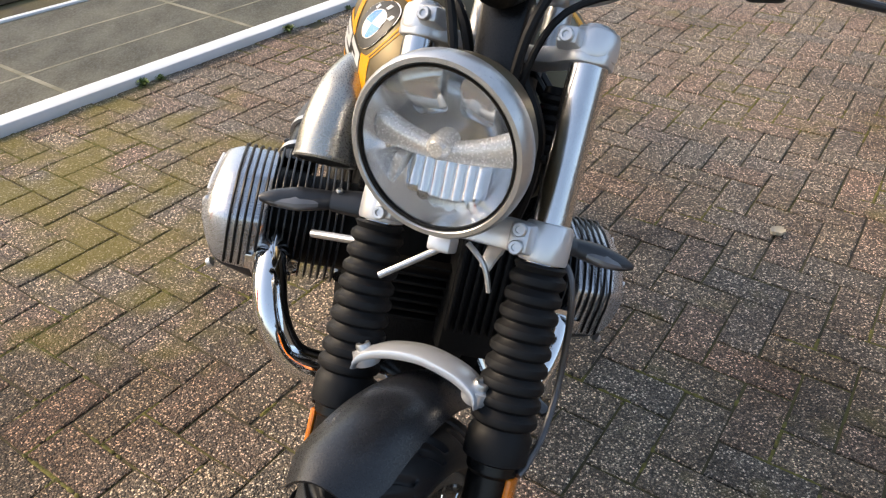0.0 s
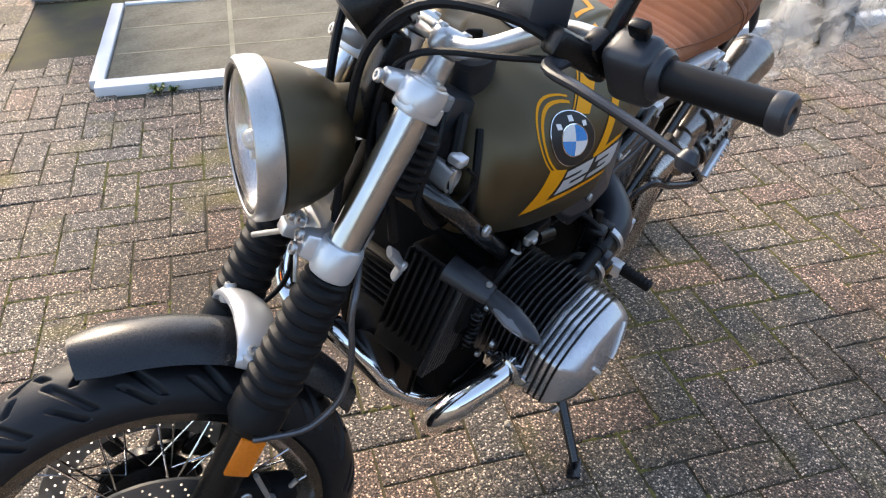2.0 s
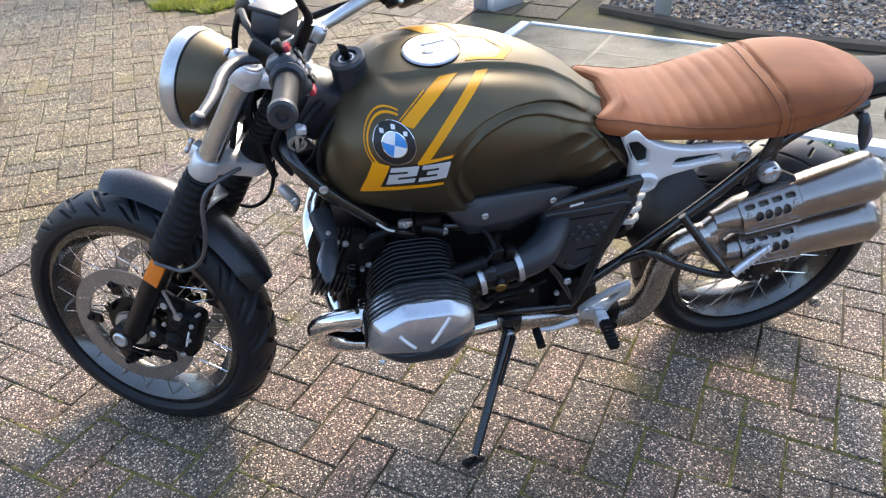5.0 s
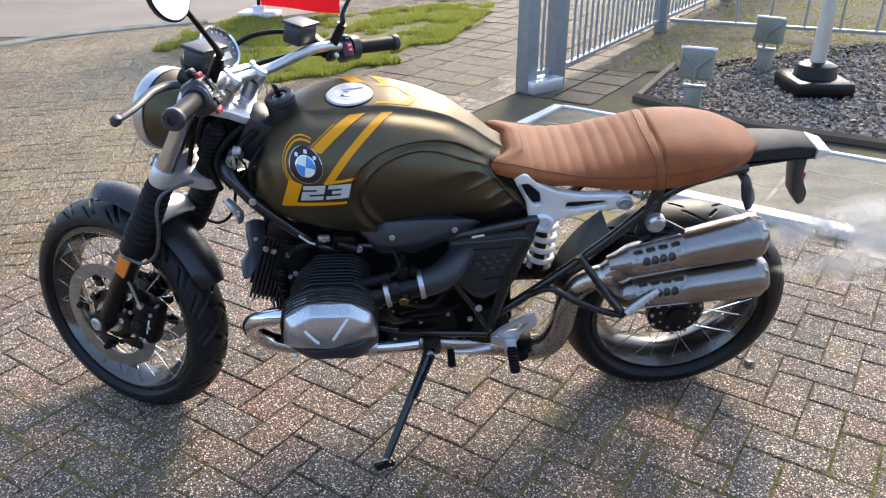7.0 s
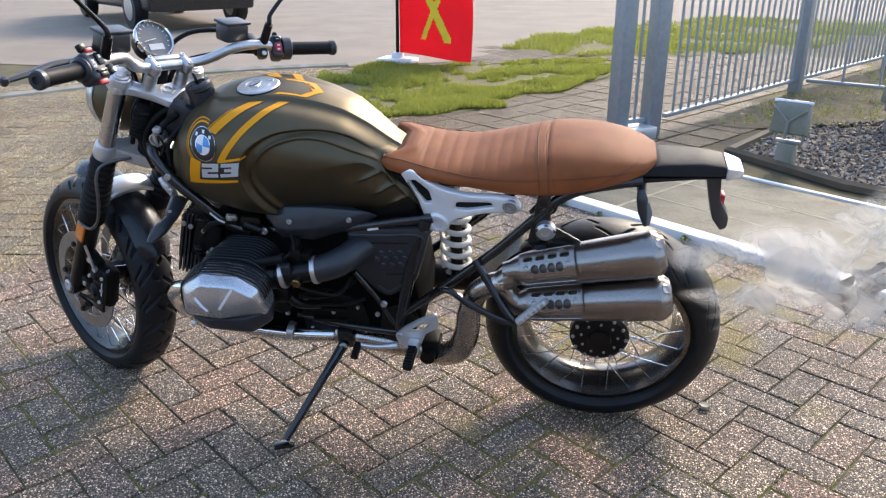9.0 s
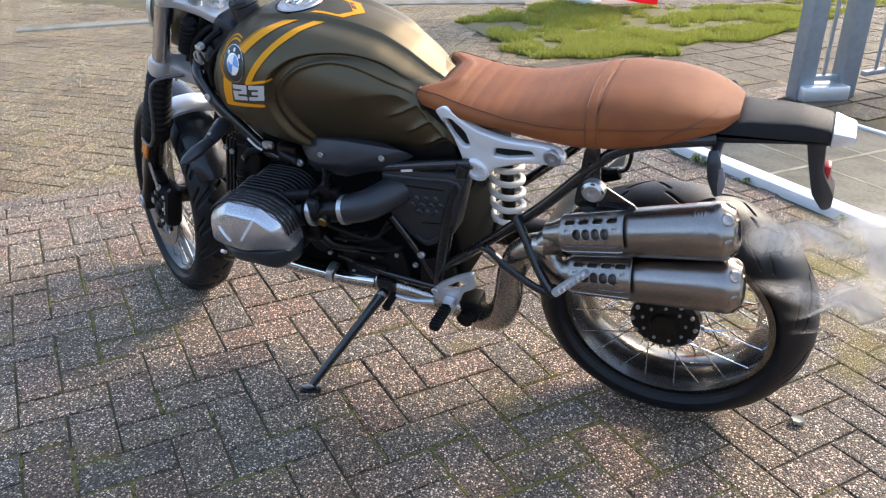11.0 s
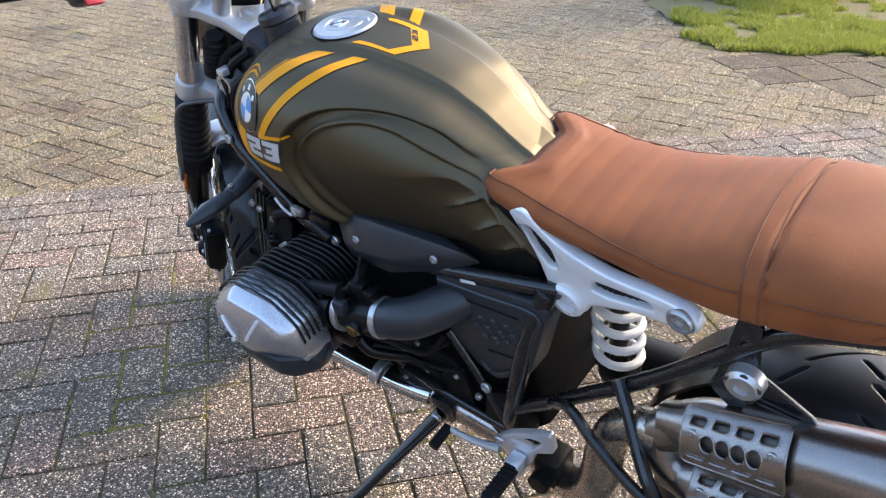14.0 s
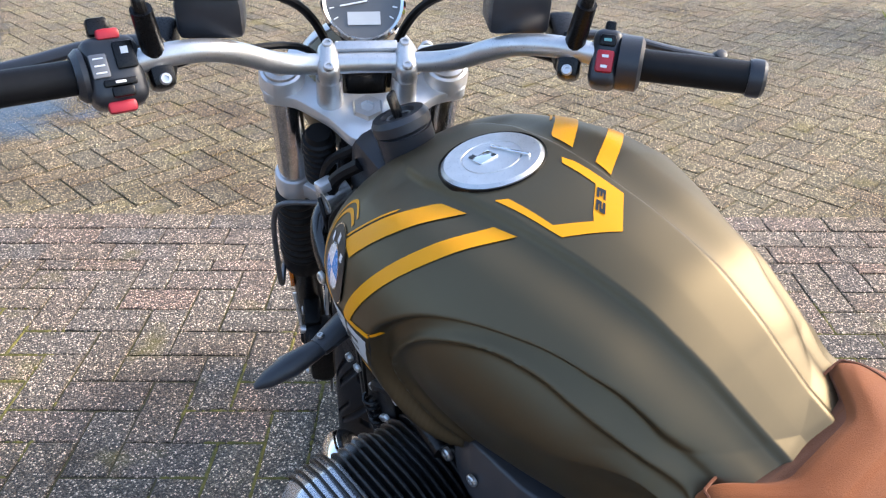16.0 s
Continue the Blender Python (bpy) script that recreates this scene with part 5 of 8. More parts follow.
# handlebar
BAR = [(-0.112, 0.395, 0.180), (-0.070, 0.285, 0.158), (-0.045, 0.215, 0.158), (-0.025, 0.158, 0.142), (0.004, 0.105, 0.090), (0.016, 0.062, 0.073), (0.018, 0.0, 0.072)]
full_bar = BAR + [(x, -y, z) for x, y, z in BAR[-2::-1]]
bar = part("handlebar", moved(tube(full_bar, 0.0125, 16), STEER), ALU, bike, "satin aluminium handlebar")
for s in (1, -1):
    grip = [Vector(BAR[0]), Vector(BAR[1])]
    g = [(p.x, s * p.y, p.z) for p in grip]
    way = (Vector(g[0]) - Vector(g[1])).normalized()
    part("grip", moved(merged(rod(Vector(g[1]) + way * -0.002, Vector(g[0]) + way * 0.002, 0.0175, 18), moved(lathe([(0.0172, 0), (0.022, 0.001), (0.022, 0.006), (0.0172, 0.008)], 18, "z"), aim(Vector(g[1]), way))), STEER), RUBBER, bar, "black rubber grip")
    part("bar_end", moved(moved(lathe([(0, 0), (0.019, 0), (0.0205, 0.004), (0.0205, 0.014), (0.017, 0.018), (0.009, 0.018), (0.007, 0.012), (0, 0.012)], 20, "z"), aim(g[0], way)), STEER), PLASTIC, bar)
    sw = Vector(g[1]) - way * 0.024
    rise = Vector((-0.55, 0, 0.83))
    rise = (rise - way * rise.dot(way)).normalized()
    drop = rise.cross(way) * s
    drop = drop if drop.x < 0 else -drop
    face = Matrix(((way.x, drop.x, rise.x, sw.x), (way.y, drop.y, rise.y, sw.y), (way.z, drop.z, rise.z, sw.z), (0, 0, 0, 1)))
    place = STEER @ face

    def knob(size, at, material, owner, lab="", name="button", bevel=0.002):
        return part(name, moved(moved(block(size, at, bevel), face), STEER), material, owner, lab)

    if s > 0:
        sh = part("switch_housing", moved(merged(block((0.056, 0.070, 0.048), (0, 0.002, 0), 0.013, segments=3), moved(lathe([(0.014, 0.026), (0.027, 0.026), (0.027, 0.031), (0.022, 0.037), (0.014, 0.037)], 24, "x"), Matrix())), place), PLASTIC, bar, "black switch cluster with grey and red buttons")
        b = knob((0.020, 0.027, 0.005), (-0.012, -0.010, 0.0255), BLACK, sh)
        knob((0.007, 0.007, 0.0006), (-0.012, -0.014, 0.0283), WHITEINK, b, name="symbol", bevel=0)
        b = knob((0.017, 0.024, 0.004), (0.014, -0.002, 0.0255), CLEARGREY, sh)
        for k in range(3):
            knob((0.010, 0.0014, 0.0006), (0.014, -0.009 + 0.007 * k, 0.0278), WHITEINK, b, name="symbol", bevel=0)
        b = knob((0.032, 0.007, 0.010), (-0.001, 0.016, 0.024), BLACK, sh)
        knob((0.010, 0.0025, 0.0006), (-0.001, 0.016, 0.0293), WHITEINK, b, name="symbol", bevel=0)
        knob((0.022, 0.011, 0.012), (-0.002, 0.025, 0.022), BLACK, sh, bevel=0.003)
        knob((0.028, 0.013, 0.010), (0.002, 0.038, 0.016), REDPLASTIC, sh, "red horn button", bevel=0.004)
        knob((0.022, 0.011, 0.010), (-0.002, -0.033, 0.018), REDPLASTIC, sh, "red push button", bevel=0.003)
        knob((0.022, 0.018, 0.014), (0.004, -0.043, 0.010), BLACK, sh, bevel=0.004)
    else:
        sh = part("switch_housing", moved(merged(block((0.032, 0.062, 0.046), (-0.006, 0, 0), 0.010, segments=3), moved(lathe([(0.014, 0.008), (0.030, 0.008), (0.030, 0.030), (0.024, 0.034), (0.014, 0.034)], 28, "x"), Matrix())), place), PLASTIC, bar, "black switch housing with red buttons")
        b = knob((0.019, 0.024, 0.008), (-0.006, 0.006, 0.024), REDPLASTIC, sh, "red rocker switch", bevel=0.003)
        for k in (-0.005, 0.006):
            knob((0.007, 0.003, 0.0006), (-0.006, 0.006 + k, 0.0282), WHITEINK, b, name="symbol", bevel=0)
        b = knob((0.018, 0.013, 0.006), (-0.006, -0.017, 0.023), BLACK, sh, bevel=0.003)
        knob((0.008, 0.003, 0.0006), (-0.006, -0.017, 0.0263), surface("teal ink", (0.2, 0.5, 0.48), 0.4), b, name="symbol", bevel=0)
        knob((0.012, 0.012, 0.012), (-0.006, -0.035, 0.008), BLACK, sh, bevel=0.003)
    # lever and its perch
    perch = sw - way * 0.045
    lev = [perch + Vector((0.03, 0, -0.012)), Vector((0.018, s * 0.245, 0.112)), Vector((0.014, s * 0.30, 0.112)), Vector((-0.008, s * 0.365, 0.111)), Vector((-0.021, s * 0.421, 0.109))]
    part("lever_perch", moved(merged(moved(block((0.026, 0.052, 0.036), (0, 0, 0), 0.008), Matrix.Translation(perch - sw) @ face), moved(block((0.07, 0.032, 0.03), (0.03, 0, -0.008), 0.007), Matrix.Translation(perch))), STEER), BLACK, bar)
    part("lever", moved(merged(tube(lev, [0.0115, 0.0105, 0.0095, 0.0085, 0.007], 12, 6, 0.6), moved(lathe([(0, -0.011), (0.007, -0.009), (0.011, 0), (0.007, 0.009), (0, 0.011)], 14, "z"), Matrix.Translation(lev[-1]))), STEER), PLASTIC, bar, "black lever with a ball end")
    for dd in (-0.017, 0.019):
        part("bolt", moved(bolt(perch + rise * 0.017 + drop * dd, rise, 0.006, 0.006), STEER), CASTALU, bar)
    res = Vector((0.018, s * 0.168, 0.158))
    part("reservoir", moved(merged(moved(block((0.052, 0.070, 0.046), (0, 0, 0), 0.008), Matrix.Translation(res) @ pose(0, 0, 0, 0, 20, 0)), moved(block((0.058, 0.076, 0.008), (0, 0, 0.026), 0.003), Matrix.Translation(res) @ pose(0, 0, 0, 0, 20, 0))), STEER), PLASTIC, bar, "black fluid reservoir")
    stem = [perch + Vector((0.0, 0, 0.015)), perch + Vector((0.002, 0, 0.075)), perch + Vector((0.02, s * 0.015, 0.10)), perch + Vector((0.052, s * 0.10, 0.178))]
    mir = part("mirror", moved(merged(tube(stem, [0.010, 0.007, 0.0055, 0.005], 10, 5), rod(stem[0], stem[1], 0.0118, 14, 0.0108)), STEER), BLACK, bar, "round black mirror on a bent stem")
    head = STEER @ Matrix.Translation(stem[-1] + Vector((0.0, s * 0.035, 0.02))) @ pose(0, 0, 0, 0, -44, 0)
    part("mirror_head", moved(lathe([(0, -0.022), (0.03, -0.018), (0.046, -0.006), (0.048, 0.002), (0.045, 0.004), (0.0, 0.003)], 32, "z"), head), BLACK, mir)
    part("mirror_glass", moved(lathe([(0, 0.0045), (0.044, 0.0045), (0.044, 0.0035)], 32, "z"), head), GLASSMIRROR, mir, "mirror glass")
for s in (1, -1):
    part("bar_clamp", moved(merged(block((0.052, 0.026, 0.034), (0.016, s * 0.046, 0.072), 0.011, segments=3), moved(lathe([(0, 0), (0.017, 0.0), (0.016, 0.055), (0, 0.055)], 20, "z"), pose(0.014, s * 0.046, 0.0))), STEER), ALU, bike, "cast aluminium bar clamp")
    for x in (-0.002, 0.034):
        part("bolt", moved(bolt((x, s * 0.046, 0.086), (0, 0, 1), 0.0065, 0.005), STEER), ALU, bike)
part("clamp_bridge", moved(block((0.014, 0.075, 0.008), (0.034, 0, 0.082), 0.002), STEER), ALU, bike)

# instrument
DIAL = STEER @ pose(0.098, 0.0, 0.088, 0, -28, 0)
clock = part("speedometer", moved(lathe([(0, -0.055), (0.03, -0.052), (0.044, -0.03), (0.047, 0.0), (0.0475, 0.006)], 40, "z"), DIAL), BLACK, bike, "round instrument with a chrome rim")
part("bezel", moved(lathe([(0.0477, 0.0), (0.0515, 0.002), (0.052, 0.010), (0.049, 0.015), (0.0455, 0.012), (0.0455, 0.006)], 48, "z"), DIAL), CHROME, clock)
FACE = surface("dial face", (0.09, 0.09, 0.09), 0.5, scale=60, amount=0.2, coat=1.0)
part("dial", moved(lathe([(0, 0.0065), (0.0455, 0.0065), (0.0455, 0.004)], 40, "z"), DIAL), FACE, clock, "dark grey dial")
part("display", moved(block((0.016, 0.04, 0.001), (-0.02, 0, 0.0075), 0), DIAL), SILVERINK, clock, "pale display window")
ticks = [moved(block((0.006, 0.0014, 0.0008), (0.039, 0, 0.0075), 0), pose(0, 0, 0, 0, 0, a)) for a in range(-120, 121, 20)]
part("dial_marks", moved(merged(*ticks), DIAL), WHITEINK, clock)
part("needle", moved(block((0.034, 0.0018, 0.001), (0.012, 0, 0.0095), 0, (0, 0, 0)), DIAL @ pose(0, 0, 0, 0, 0, 100)), WHITEINK, clock)

# tank graphics
STRIPE1 = [(0.972, 0.557), (0.948, 0.546), (0.850, 0.644), (0.884, 0.640), (0.890, 0.6365)]
STRIPE2 = [(0.9424, 0.4888), (0.9241, 0.4861), (0.789, 0.648), (0.8145, 0.6455)]
CORNER = [(1.024, 0.872), (1.050, 0.792), (0.897, 0.826), (0.897, 0.833), (1.012, 0.812), (0.994, 0.866)]
THIN = [(0.945, 0.878), (0.872, 0.894), (0.872, 0.889), (0.944, 0.871)]
THIN2 = [(0.9697, 0.5628), (0.9197, 0.6119), (0.9183, 0.6168), (0.9735, 0.5625)]
TWO = [(0, 1), (1, 1), (1, 0.42), (0.36, 0.42), (0.36, 0.28), (1, 0.28), (1, 0), (0, 0), (0, 0.62), (0.64, 0.62), (0.64, 0.74), (0, 0.74)]
THREE = [(0, 1), (1, 1), (1, 0), (0, 0), (0, 0.26), (0.62, 0.26), (0.62, 0.39), (0.22, 0.39), (0.22, 0.62), (0.62, 0.62), (0.62, 0.74), (0, 0.74)]
QUAD = [(1.004, 0.820), (0.893, 0.844), (0.885, 0.880), (0.994, 0.862)]     # lower front, lower rear, upper rear, upper front


def in_quad(u, v, quad):
    a, b, c, d = (Vector(q) for q in quad)
    return tuple((a * (1 - u) + b * u) * (1 - v) + (d * (1 - u) + c * u) * v)


def digit(shape, u0, u1, quad, grow=0.0):
    c = Vector((0.5, 0.5))
    return [in_quad(u0 + (u1 - u0) * (x + math.copysign(grow, x - 0.5)), y + math.copysign(grow, y - 0.5) * 0.8, quad) for x, y in shape]


for side in (1, -1):
    for loop in (CORNER, THIN):
        part("stripe", decal(loop, side=side, step=0.005), ORANGE, tank, "orange stripe")
    for loop in (STRIPE1, STRIPE2, THIN2):
        part("stripe", decal(loop, 0.0012, side=side, step=0.004, slant=True), ORANGE, tank, "orange stripe")
    for r0, r1 in ((0.0445, 0.0475), (0.0505, 0.0525)):
        arc = circle(0.984, 0.904, r1, 30, 75, 245)
        back = circle(0.984, 0.904, r0, 30, 75, 245)[::-1]
        ring = [(0.984 - (x - 0.984), z) for x, z in arc + back]
        part("ring", decal(ring, side=side, step=0.006), ORANGE, tank, "thin orange ring")
    part("number_shadow", decal([in_quad(u, v, QUAD) for u, v in ((-0.04, -0.1), (1.03, -0.1), (1.03, 1.08), (-0.04, 1.08))], 0.0005, side=side, step=0.006), BLACKINK, tank, "black ground of the number")
    order = ((TWO, 0.02, 0.48), (THREE, 0.54, 1.0)) if side > 0 else ((THREE, 0.02, 0.48), (TWO, 0.54, 1.0))
    for shape, u0, u1 in order:
        pts = digit(shape if side > 0 else [(1 - x, y) for x, y in shape], u0, u1, QUAD)
        part("digit", decal(pts, 0.0012, side=side, step=0.006), SILVERINK, tank, "light grey numeral")
    ell = lambda r, a0=0, a1=360, n=48: [(0.983 + r * math.cos(radians(a)), 0.906 + 0.95 * r * math.sin(radians(a))) for a in np.linspace(a0, a1, n, endpoint=a1 - a0 < 359)]
    badge = part("badge", decal(ell(0.0365), 0.0022, side=side, step=0.006), BLACKINK, tank, "round enamel badge")
    part("badge_rim", decal(ell(0.0375), 0.0018, side=side, step=0.006, holes=[ell(0.0345)]), CHROME, badge)
    part("badge_ring", decal(ell(0.0225), 0.0026, side=side, step=0.006, holes=[ell(0.0212)]), CHROME, badge)
    for k in range(4):
        wedge = [(0.983, 0.906)] + ell(0.021, k * 90 + 8, k * 90 + 98, 14)
        part("badge_quarter", decal(wedge, 0.0028, side=side, step=0.006), BLUEINK if k % 2 else WHITEINK, badge)
    for a in (45, 90, 135):
        x, z = 0.983 - 0.0285 * math.cos(radians(a)), 0.906 + 0.027 * math.sin(radians(a))
        part("badge_mark", decal([(x - 0.0035, z - 0.0032), (x + 0.0035, z - 0.0032), (x + 0.0035, z + 0.0032), (x - 0.0035, z + 0.0032)], 0.0029, side=side), WHITEINK, badge)
CHEVRON = [(0.833, 0.0484), (0.8233, 0.0389), (0.7685, 0.035), (0.7464, 0.0063), (0.7544, -0.0016), (0.7803, -0.0324), (0.8257, -0.0338), (0.8337, -0.041), (0.8186, -0.044), (0.7778, -0.0434), (0.7553, -0.0427), (0.7222, -0.0043), (0.7536, 0.0394)]
part("chevron", decal(CHEVRON, down=True, step=0.006), ORANGE, tank, "orange chevron")
SMALL = [(0.7431, -0.0046), (0.7680, -0.0330), (0.7765, -0.0306), (0.754, -0.0039)]
for shape, u0, u1 in ((TWO, 0.06, 0.46), (THREE, 0.56, 0.96)):
    part("digit", decal(digit(shape, u0, u1, SMALL), 0.0016, down=True, step=0.004), BLACKINK, tank, "small dark numeral")

# filler cap, ignition lock
capm = Matrix.Translation((0.888, 0.004, 0.9925)) @ pose(0, 0, 0, 0, 2.5, 0)
cap = part("filler_cap", moved(lathe([(0, 0.0045), (0.030, 0.0045), (0.0305, 0.0035), (0.0315, 0.0035), (0.032, 0.0045), (0.050, 0.004), (0.0535, 0.001), (0.0545, -0.006), (0.0, -0.006)], 64, "z"), capm), ALU, bike, "flush silver filler cap")
part("cap_seal", moved(lathe([(0.0547, -0.004), (0.0560, 0.0015), (0.0572, -0.006)], 64, "z"), capm), BLACK, cap)
part("key_flap", moved(merged(block((0.05, 0.004, 0.0025), (-0.008, -0.018, 0.0055), 0.0008, (0, 0, 12)), block((0.016, 0.022, 0.002), (0.004, 0.006, 0.0052), 0.0006)), capm), CHROME, cap)
part("key_slot", moved(block((0.014, 0.006, 0.001), (0.012, 0.012, 0.0052), 0), capm), BLACKINK, cap)
lockm = Matrix.Translation((1.046, 0.010, 0.990)) @ pose(0, 0, 0, 0, 14, 0)
lock = part("ignition_lock", moved(merged(lathe([(0.0, 0.004), (0.019, 0.004), (0.021, 0.009), (0.031, 0.009), (0.035, 0.003), (0.035, -0.008), (0.031, -0.012), (0.030, -0.05), (0.0, -0.05)], 32, "z"), rod((0, 0, -0.01), (0.01, 0, -0.09), 0.034, 20)), lockm), PLASTIC, bike, "black ignition lock with its key")
part("key", moved(merged(block((0.006, 0.024, 0.03), (0.0, 0, 0.02), 0.004, (0, 0, 40)), rod((0, 0, 0), (0, 0, 0.02), 0.004, 8)), lockm), BLACK, lock)
part("lock_rim", moved(lathe([(0.0125, 0.0042), (0.0125, 0.006), (0.015, 0.006), (0.015, 0.0042)], 24, "z"), lockm), ALU, lock)
part("tank_front_cover", moved(block((0.10, 0.10, 0.12), (1.10, 0, 0.89), 0.02, (0, -28, 0)), Matrix()), PLASTIC, bike)

# front mudguard
WC = (0.064, -0.774)


def guard(a0, a1, r, half, thick=0.003):
    loops = []
    for a in np.linspace(a0, a1, 40):
        e = min(1.0, (a - a0) / 9 + 0.25, (a1 - a) / 9 + 0.25)
        row = []
        for s in np.linspace(-1, 1, 15):
            y = half * s * (0.55 + 0.45 * e ** 0.6)
            rr = r - 0.028 * abs(s) ** 2.2 - (1 - e) * 0.004
            row.append((WC[0] + rr * math.cos(radians(a)), y, WC[1] + rr * math.sin(radians(a))))
        for s in np.linspace(1, -1, 15):
            y = (half - thick) * s * (0.55 + 0.45 * e ** 0.6)
            rr = r - thick - 0.028 * abs(s) ** 2.2 - (1 - e) * 0.004
            row.append((WC[0] + rr * math.cos(radians(a)), y, WC[1] + rr * math.sin(radians(a))))
        loops.append(row)
    return rings(loops)


mud = part("front_mudguard", moved(guard(54, 125, 0.372, 0.055), STEER), MUDBLACK, bike, "satin black short front mudguard")
arch = [(0.070, 0.080, -0.412), (0.070, 0.072, -0.400), (0.070, 0.045, -0.387), (0.070, 0.0, -0.380), (0.070, -0.045, -0.387), (0.070, -0.072, -0.400), (0.070, -0.080, -0.412)]
loops = []
for p in spline(arch, 6):
    loops.append([(p.x + dx, p.y, p.z + dz) for dx, dz in ((-0.034, -0.008), (0.026, -0.004), (0.028, 0.006), (0.012, 0.013), (-0.012, 0.014), (-0.034, 0.005))])
part("mudguard_bridge", moved(bevelled(rings(loops), 0.002, 2, 35), STEER), CASTALU, mud, "bare cast aluminium fork brace")
for s in (1, -1):
    part("brace_ear", moved(merged(moved(lathe([(0, -0.012), (0.016, -0.012), (0.017, -0.006), (0.015, 0.006), (0.0, 0.006)], 20, "z"), aim((0.076, s * 0.074, -0.396), (0.35, s * 0.35, 1)))), STEER), CASTALU, mud)
    part("bolt", moved(bolt((0.078, s * 0.076, -0.391), (0.35, s * 0.35, 1), 0.0095, 0.009), STEER), ALU, mud)

# calipers and brake hose
for s in (1, -1):
    cal = part("brake_caliper", moved(merged(block((0.080, 0.050, 0.128), (-0.050, s * 0.086, -0.66), 0.014, (0, 12, 0)), block((0.060, 0.034, 0.034), (0.002, s * 0.1, -0.605), 0.008), block((0.060, 0.034, 0.034), (-0.002, s * 0.1, -0.705), 0.008), *[moved(lathe([(0, 0), (0.018, 0), (0.026, -0.004), (0.029, -0.012), (0.029, -0.05), (0, -0.05)], 24), pose(dx, s * 0.1185, dz, 0, 0, 0 if s > 0 else 180)) for dx, dz in ((-0.034, -0.628), (-0.046, -0.690))]), STEER), CASTBLACK, bike, "black radial brake caliper")
    for dx, dz, r in ((-0.066, -0.612, 0.006), (0.008, -0.605, 0.0085), (-0.078, -0.705, 0.006), (0.004, -0.705, 0.0085), (-0.010, -0.655, 0.006), (-0.076, -0.655, 0.005)):
        part("bolt", moved(bolt((dx, s * 0.115, dz), (0, s, 0), r, 0.005), STEER), ALU, cal)
    part("caliper_mark", moved(block((0.0045, 0.003, 0.046), (-0.070, s * 0.1110, -0.66), 0, (0, 12, 0)), STEER), WHITEINK, cal)
    part("brake_hose", moved(tube([(0.0, s * 0.06, -0.21), (0.018, s * 0.125, -0.235), (0.012, s * 0.142, -0.275), (-0.018, s * 0.143, -0.335), (-0.03, s * 0.143, -0.395), (-0.008, s * 0.143, -0.448), (0.038, s * 0.142, -0.472), (0.055, s * 0.138, -0.482)], 0.0044, 10), STEER), BRAID if s > 0 else RUBBER, cal, "braided steel brake hose" if s > 0 else "")
    part("sensor_ring", moved(lathe([(0.03, s * 0.083), (0.042, s * 0.083), (0.042, s * 0.086), (0.03, s * 0.086), (0.03, s * 0.083)], 40), FRONT), ALU, cal)

for s in (1, -1):
    flange = [lathe([(0.028, s * 0.060), (0.074, s * 0.060), (0.076, s * 0.063), (0.074, s * 0.0655), (0.028, s * 0.0655), (0.028, s * 0.060)], 40)]
    part("hub_flange", moved(merged(*flange), FRONT), BLACK, bike)
    ring = plate(circle(0, 0, 0.047, 40), s * 0.0775, s * 0.0795, [circle(0, 0, 0.036, 32)] + [circle(0.0415 * math.cos(radians(a)), 0.0415 * math.sin(radians(a)), 0.0017, 6) for a in range(0, 360, 15)], 0)
    part("sensor_disc", moved(ring, FRONT), DISCSTEEL, bike, "pierced sensor disc")
    for dz in (-0.628, -0.690):
        part("caliper_piston", moved(moved(lathe([(0, 0.006), (0.011, 0.006), (0.0155, 0.003), (0.017, 0.0), (0.0, 0.0)], 20), pose(-0.034 + (0.0 if dz > -0.66 else -0.012), s * 0.1185, dz, 0, 0, 0 if s > 0 else 180)), STEER), CASTBLACK, bike)
    part("caliper_bridge", moved(block((0.03, 0.03, 0.125), (-0.072, s * 0.082, -0.663), 0.008, (0, 12, 0)), STEER), CASTBLACK, bike)
    part("bleed_nipple", moved(rod((-0.06, s * 0.10, -0.60), (-0.066, s * 0.10, -0.582), 0.004, 8), STEER), ALU, bike)
    part("hose_banjo", moved(merged(moved(lathe([(0, -0.005), (0.009, -0.005), (0.009, 0.005), (0, 0.005)], 14), pose(-0.03, s * 0.118, -0.607)), rod((-0.03, s * 0.12, -0.607), (0.02, s * 0.13, -0.55), 0.004, 8)), STEER), ALU, bike)

# engine
block_bits = [bevelled(plate([(1.06, 0.30), (1.09, 0.40), (1.09, 0.58), (1.03, 0.66), (0.70, 0.66), (0.60, 0.60), (0.50, 0.55), (0.48, 0.36), (0.55, 0.285), (0.75, 0.255), (0.98, 0.255)], -0.12, 0.12, bevel=0.015), 0.001, 1, 80)]
engine = part("engine", merged(*block_bits), DULLBLACK, bike, "black air-cooled flat twin engine")
for k in range(9):
    part("front_rib", block((0.02, 0.19 - 0.006 * k, 0.006), (1.096, 0, 0.60 - 0.017 * k), 0.002), CASTBLACK, engine)
part("front_cover", merged(block((0.03, 0.17, 0.20), (1.095, 0, 0.40), 0.02), moved(lathe([(0.05, 0.0), (0.055, 0.008), (0.045, 0.012), (0.0, 0.012)], 32, "x"), pose(1.11, 0, 0.38))), BLACK, engine)
part("starter", merged(rod((0.98, 0.0, 0.66), (0.80, 0.0, 0.66), 0.05), block((0.2, 0.18, 0.06), (0.88, 0, 0.645), 0.02)), CASTBLACK, engine)
cooler = part("oil_cooler", block((0.07, 0.10, 0.20), (1.10, 0.07, 0.57), 0.008, (0, -18, 0)), CASTBLACK, engine, "black ribbed oil cooler")
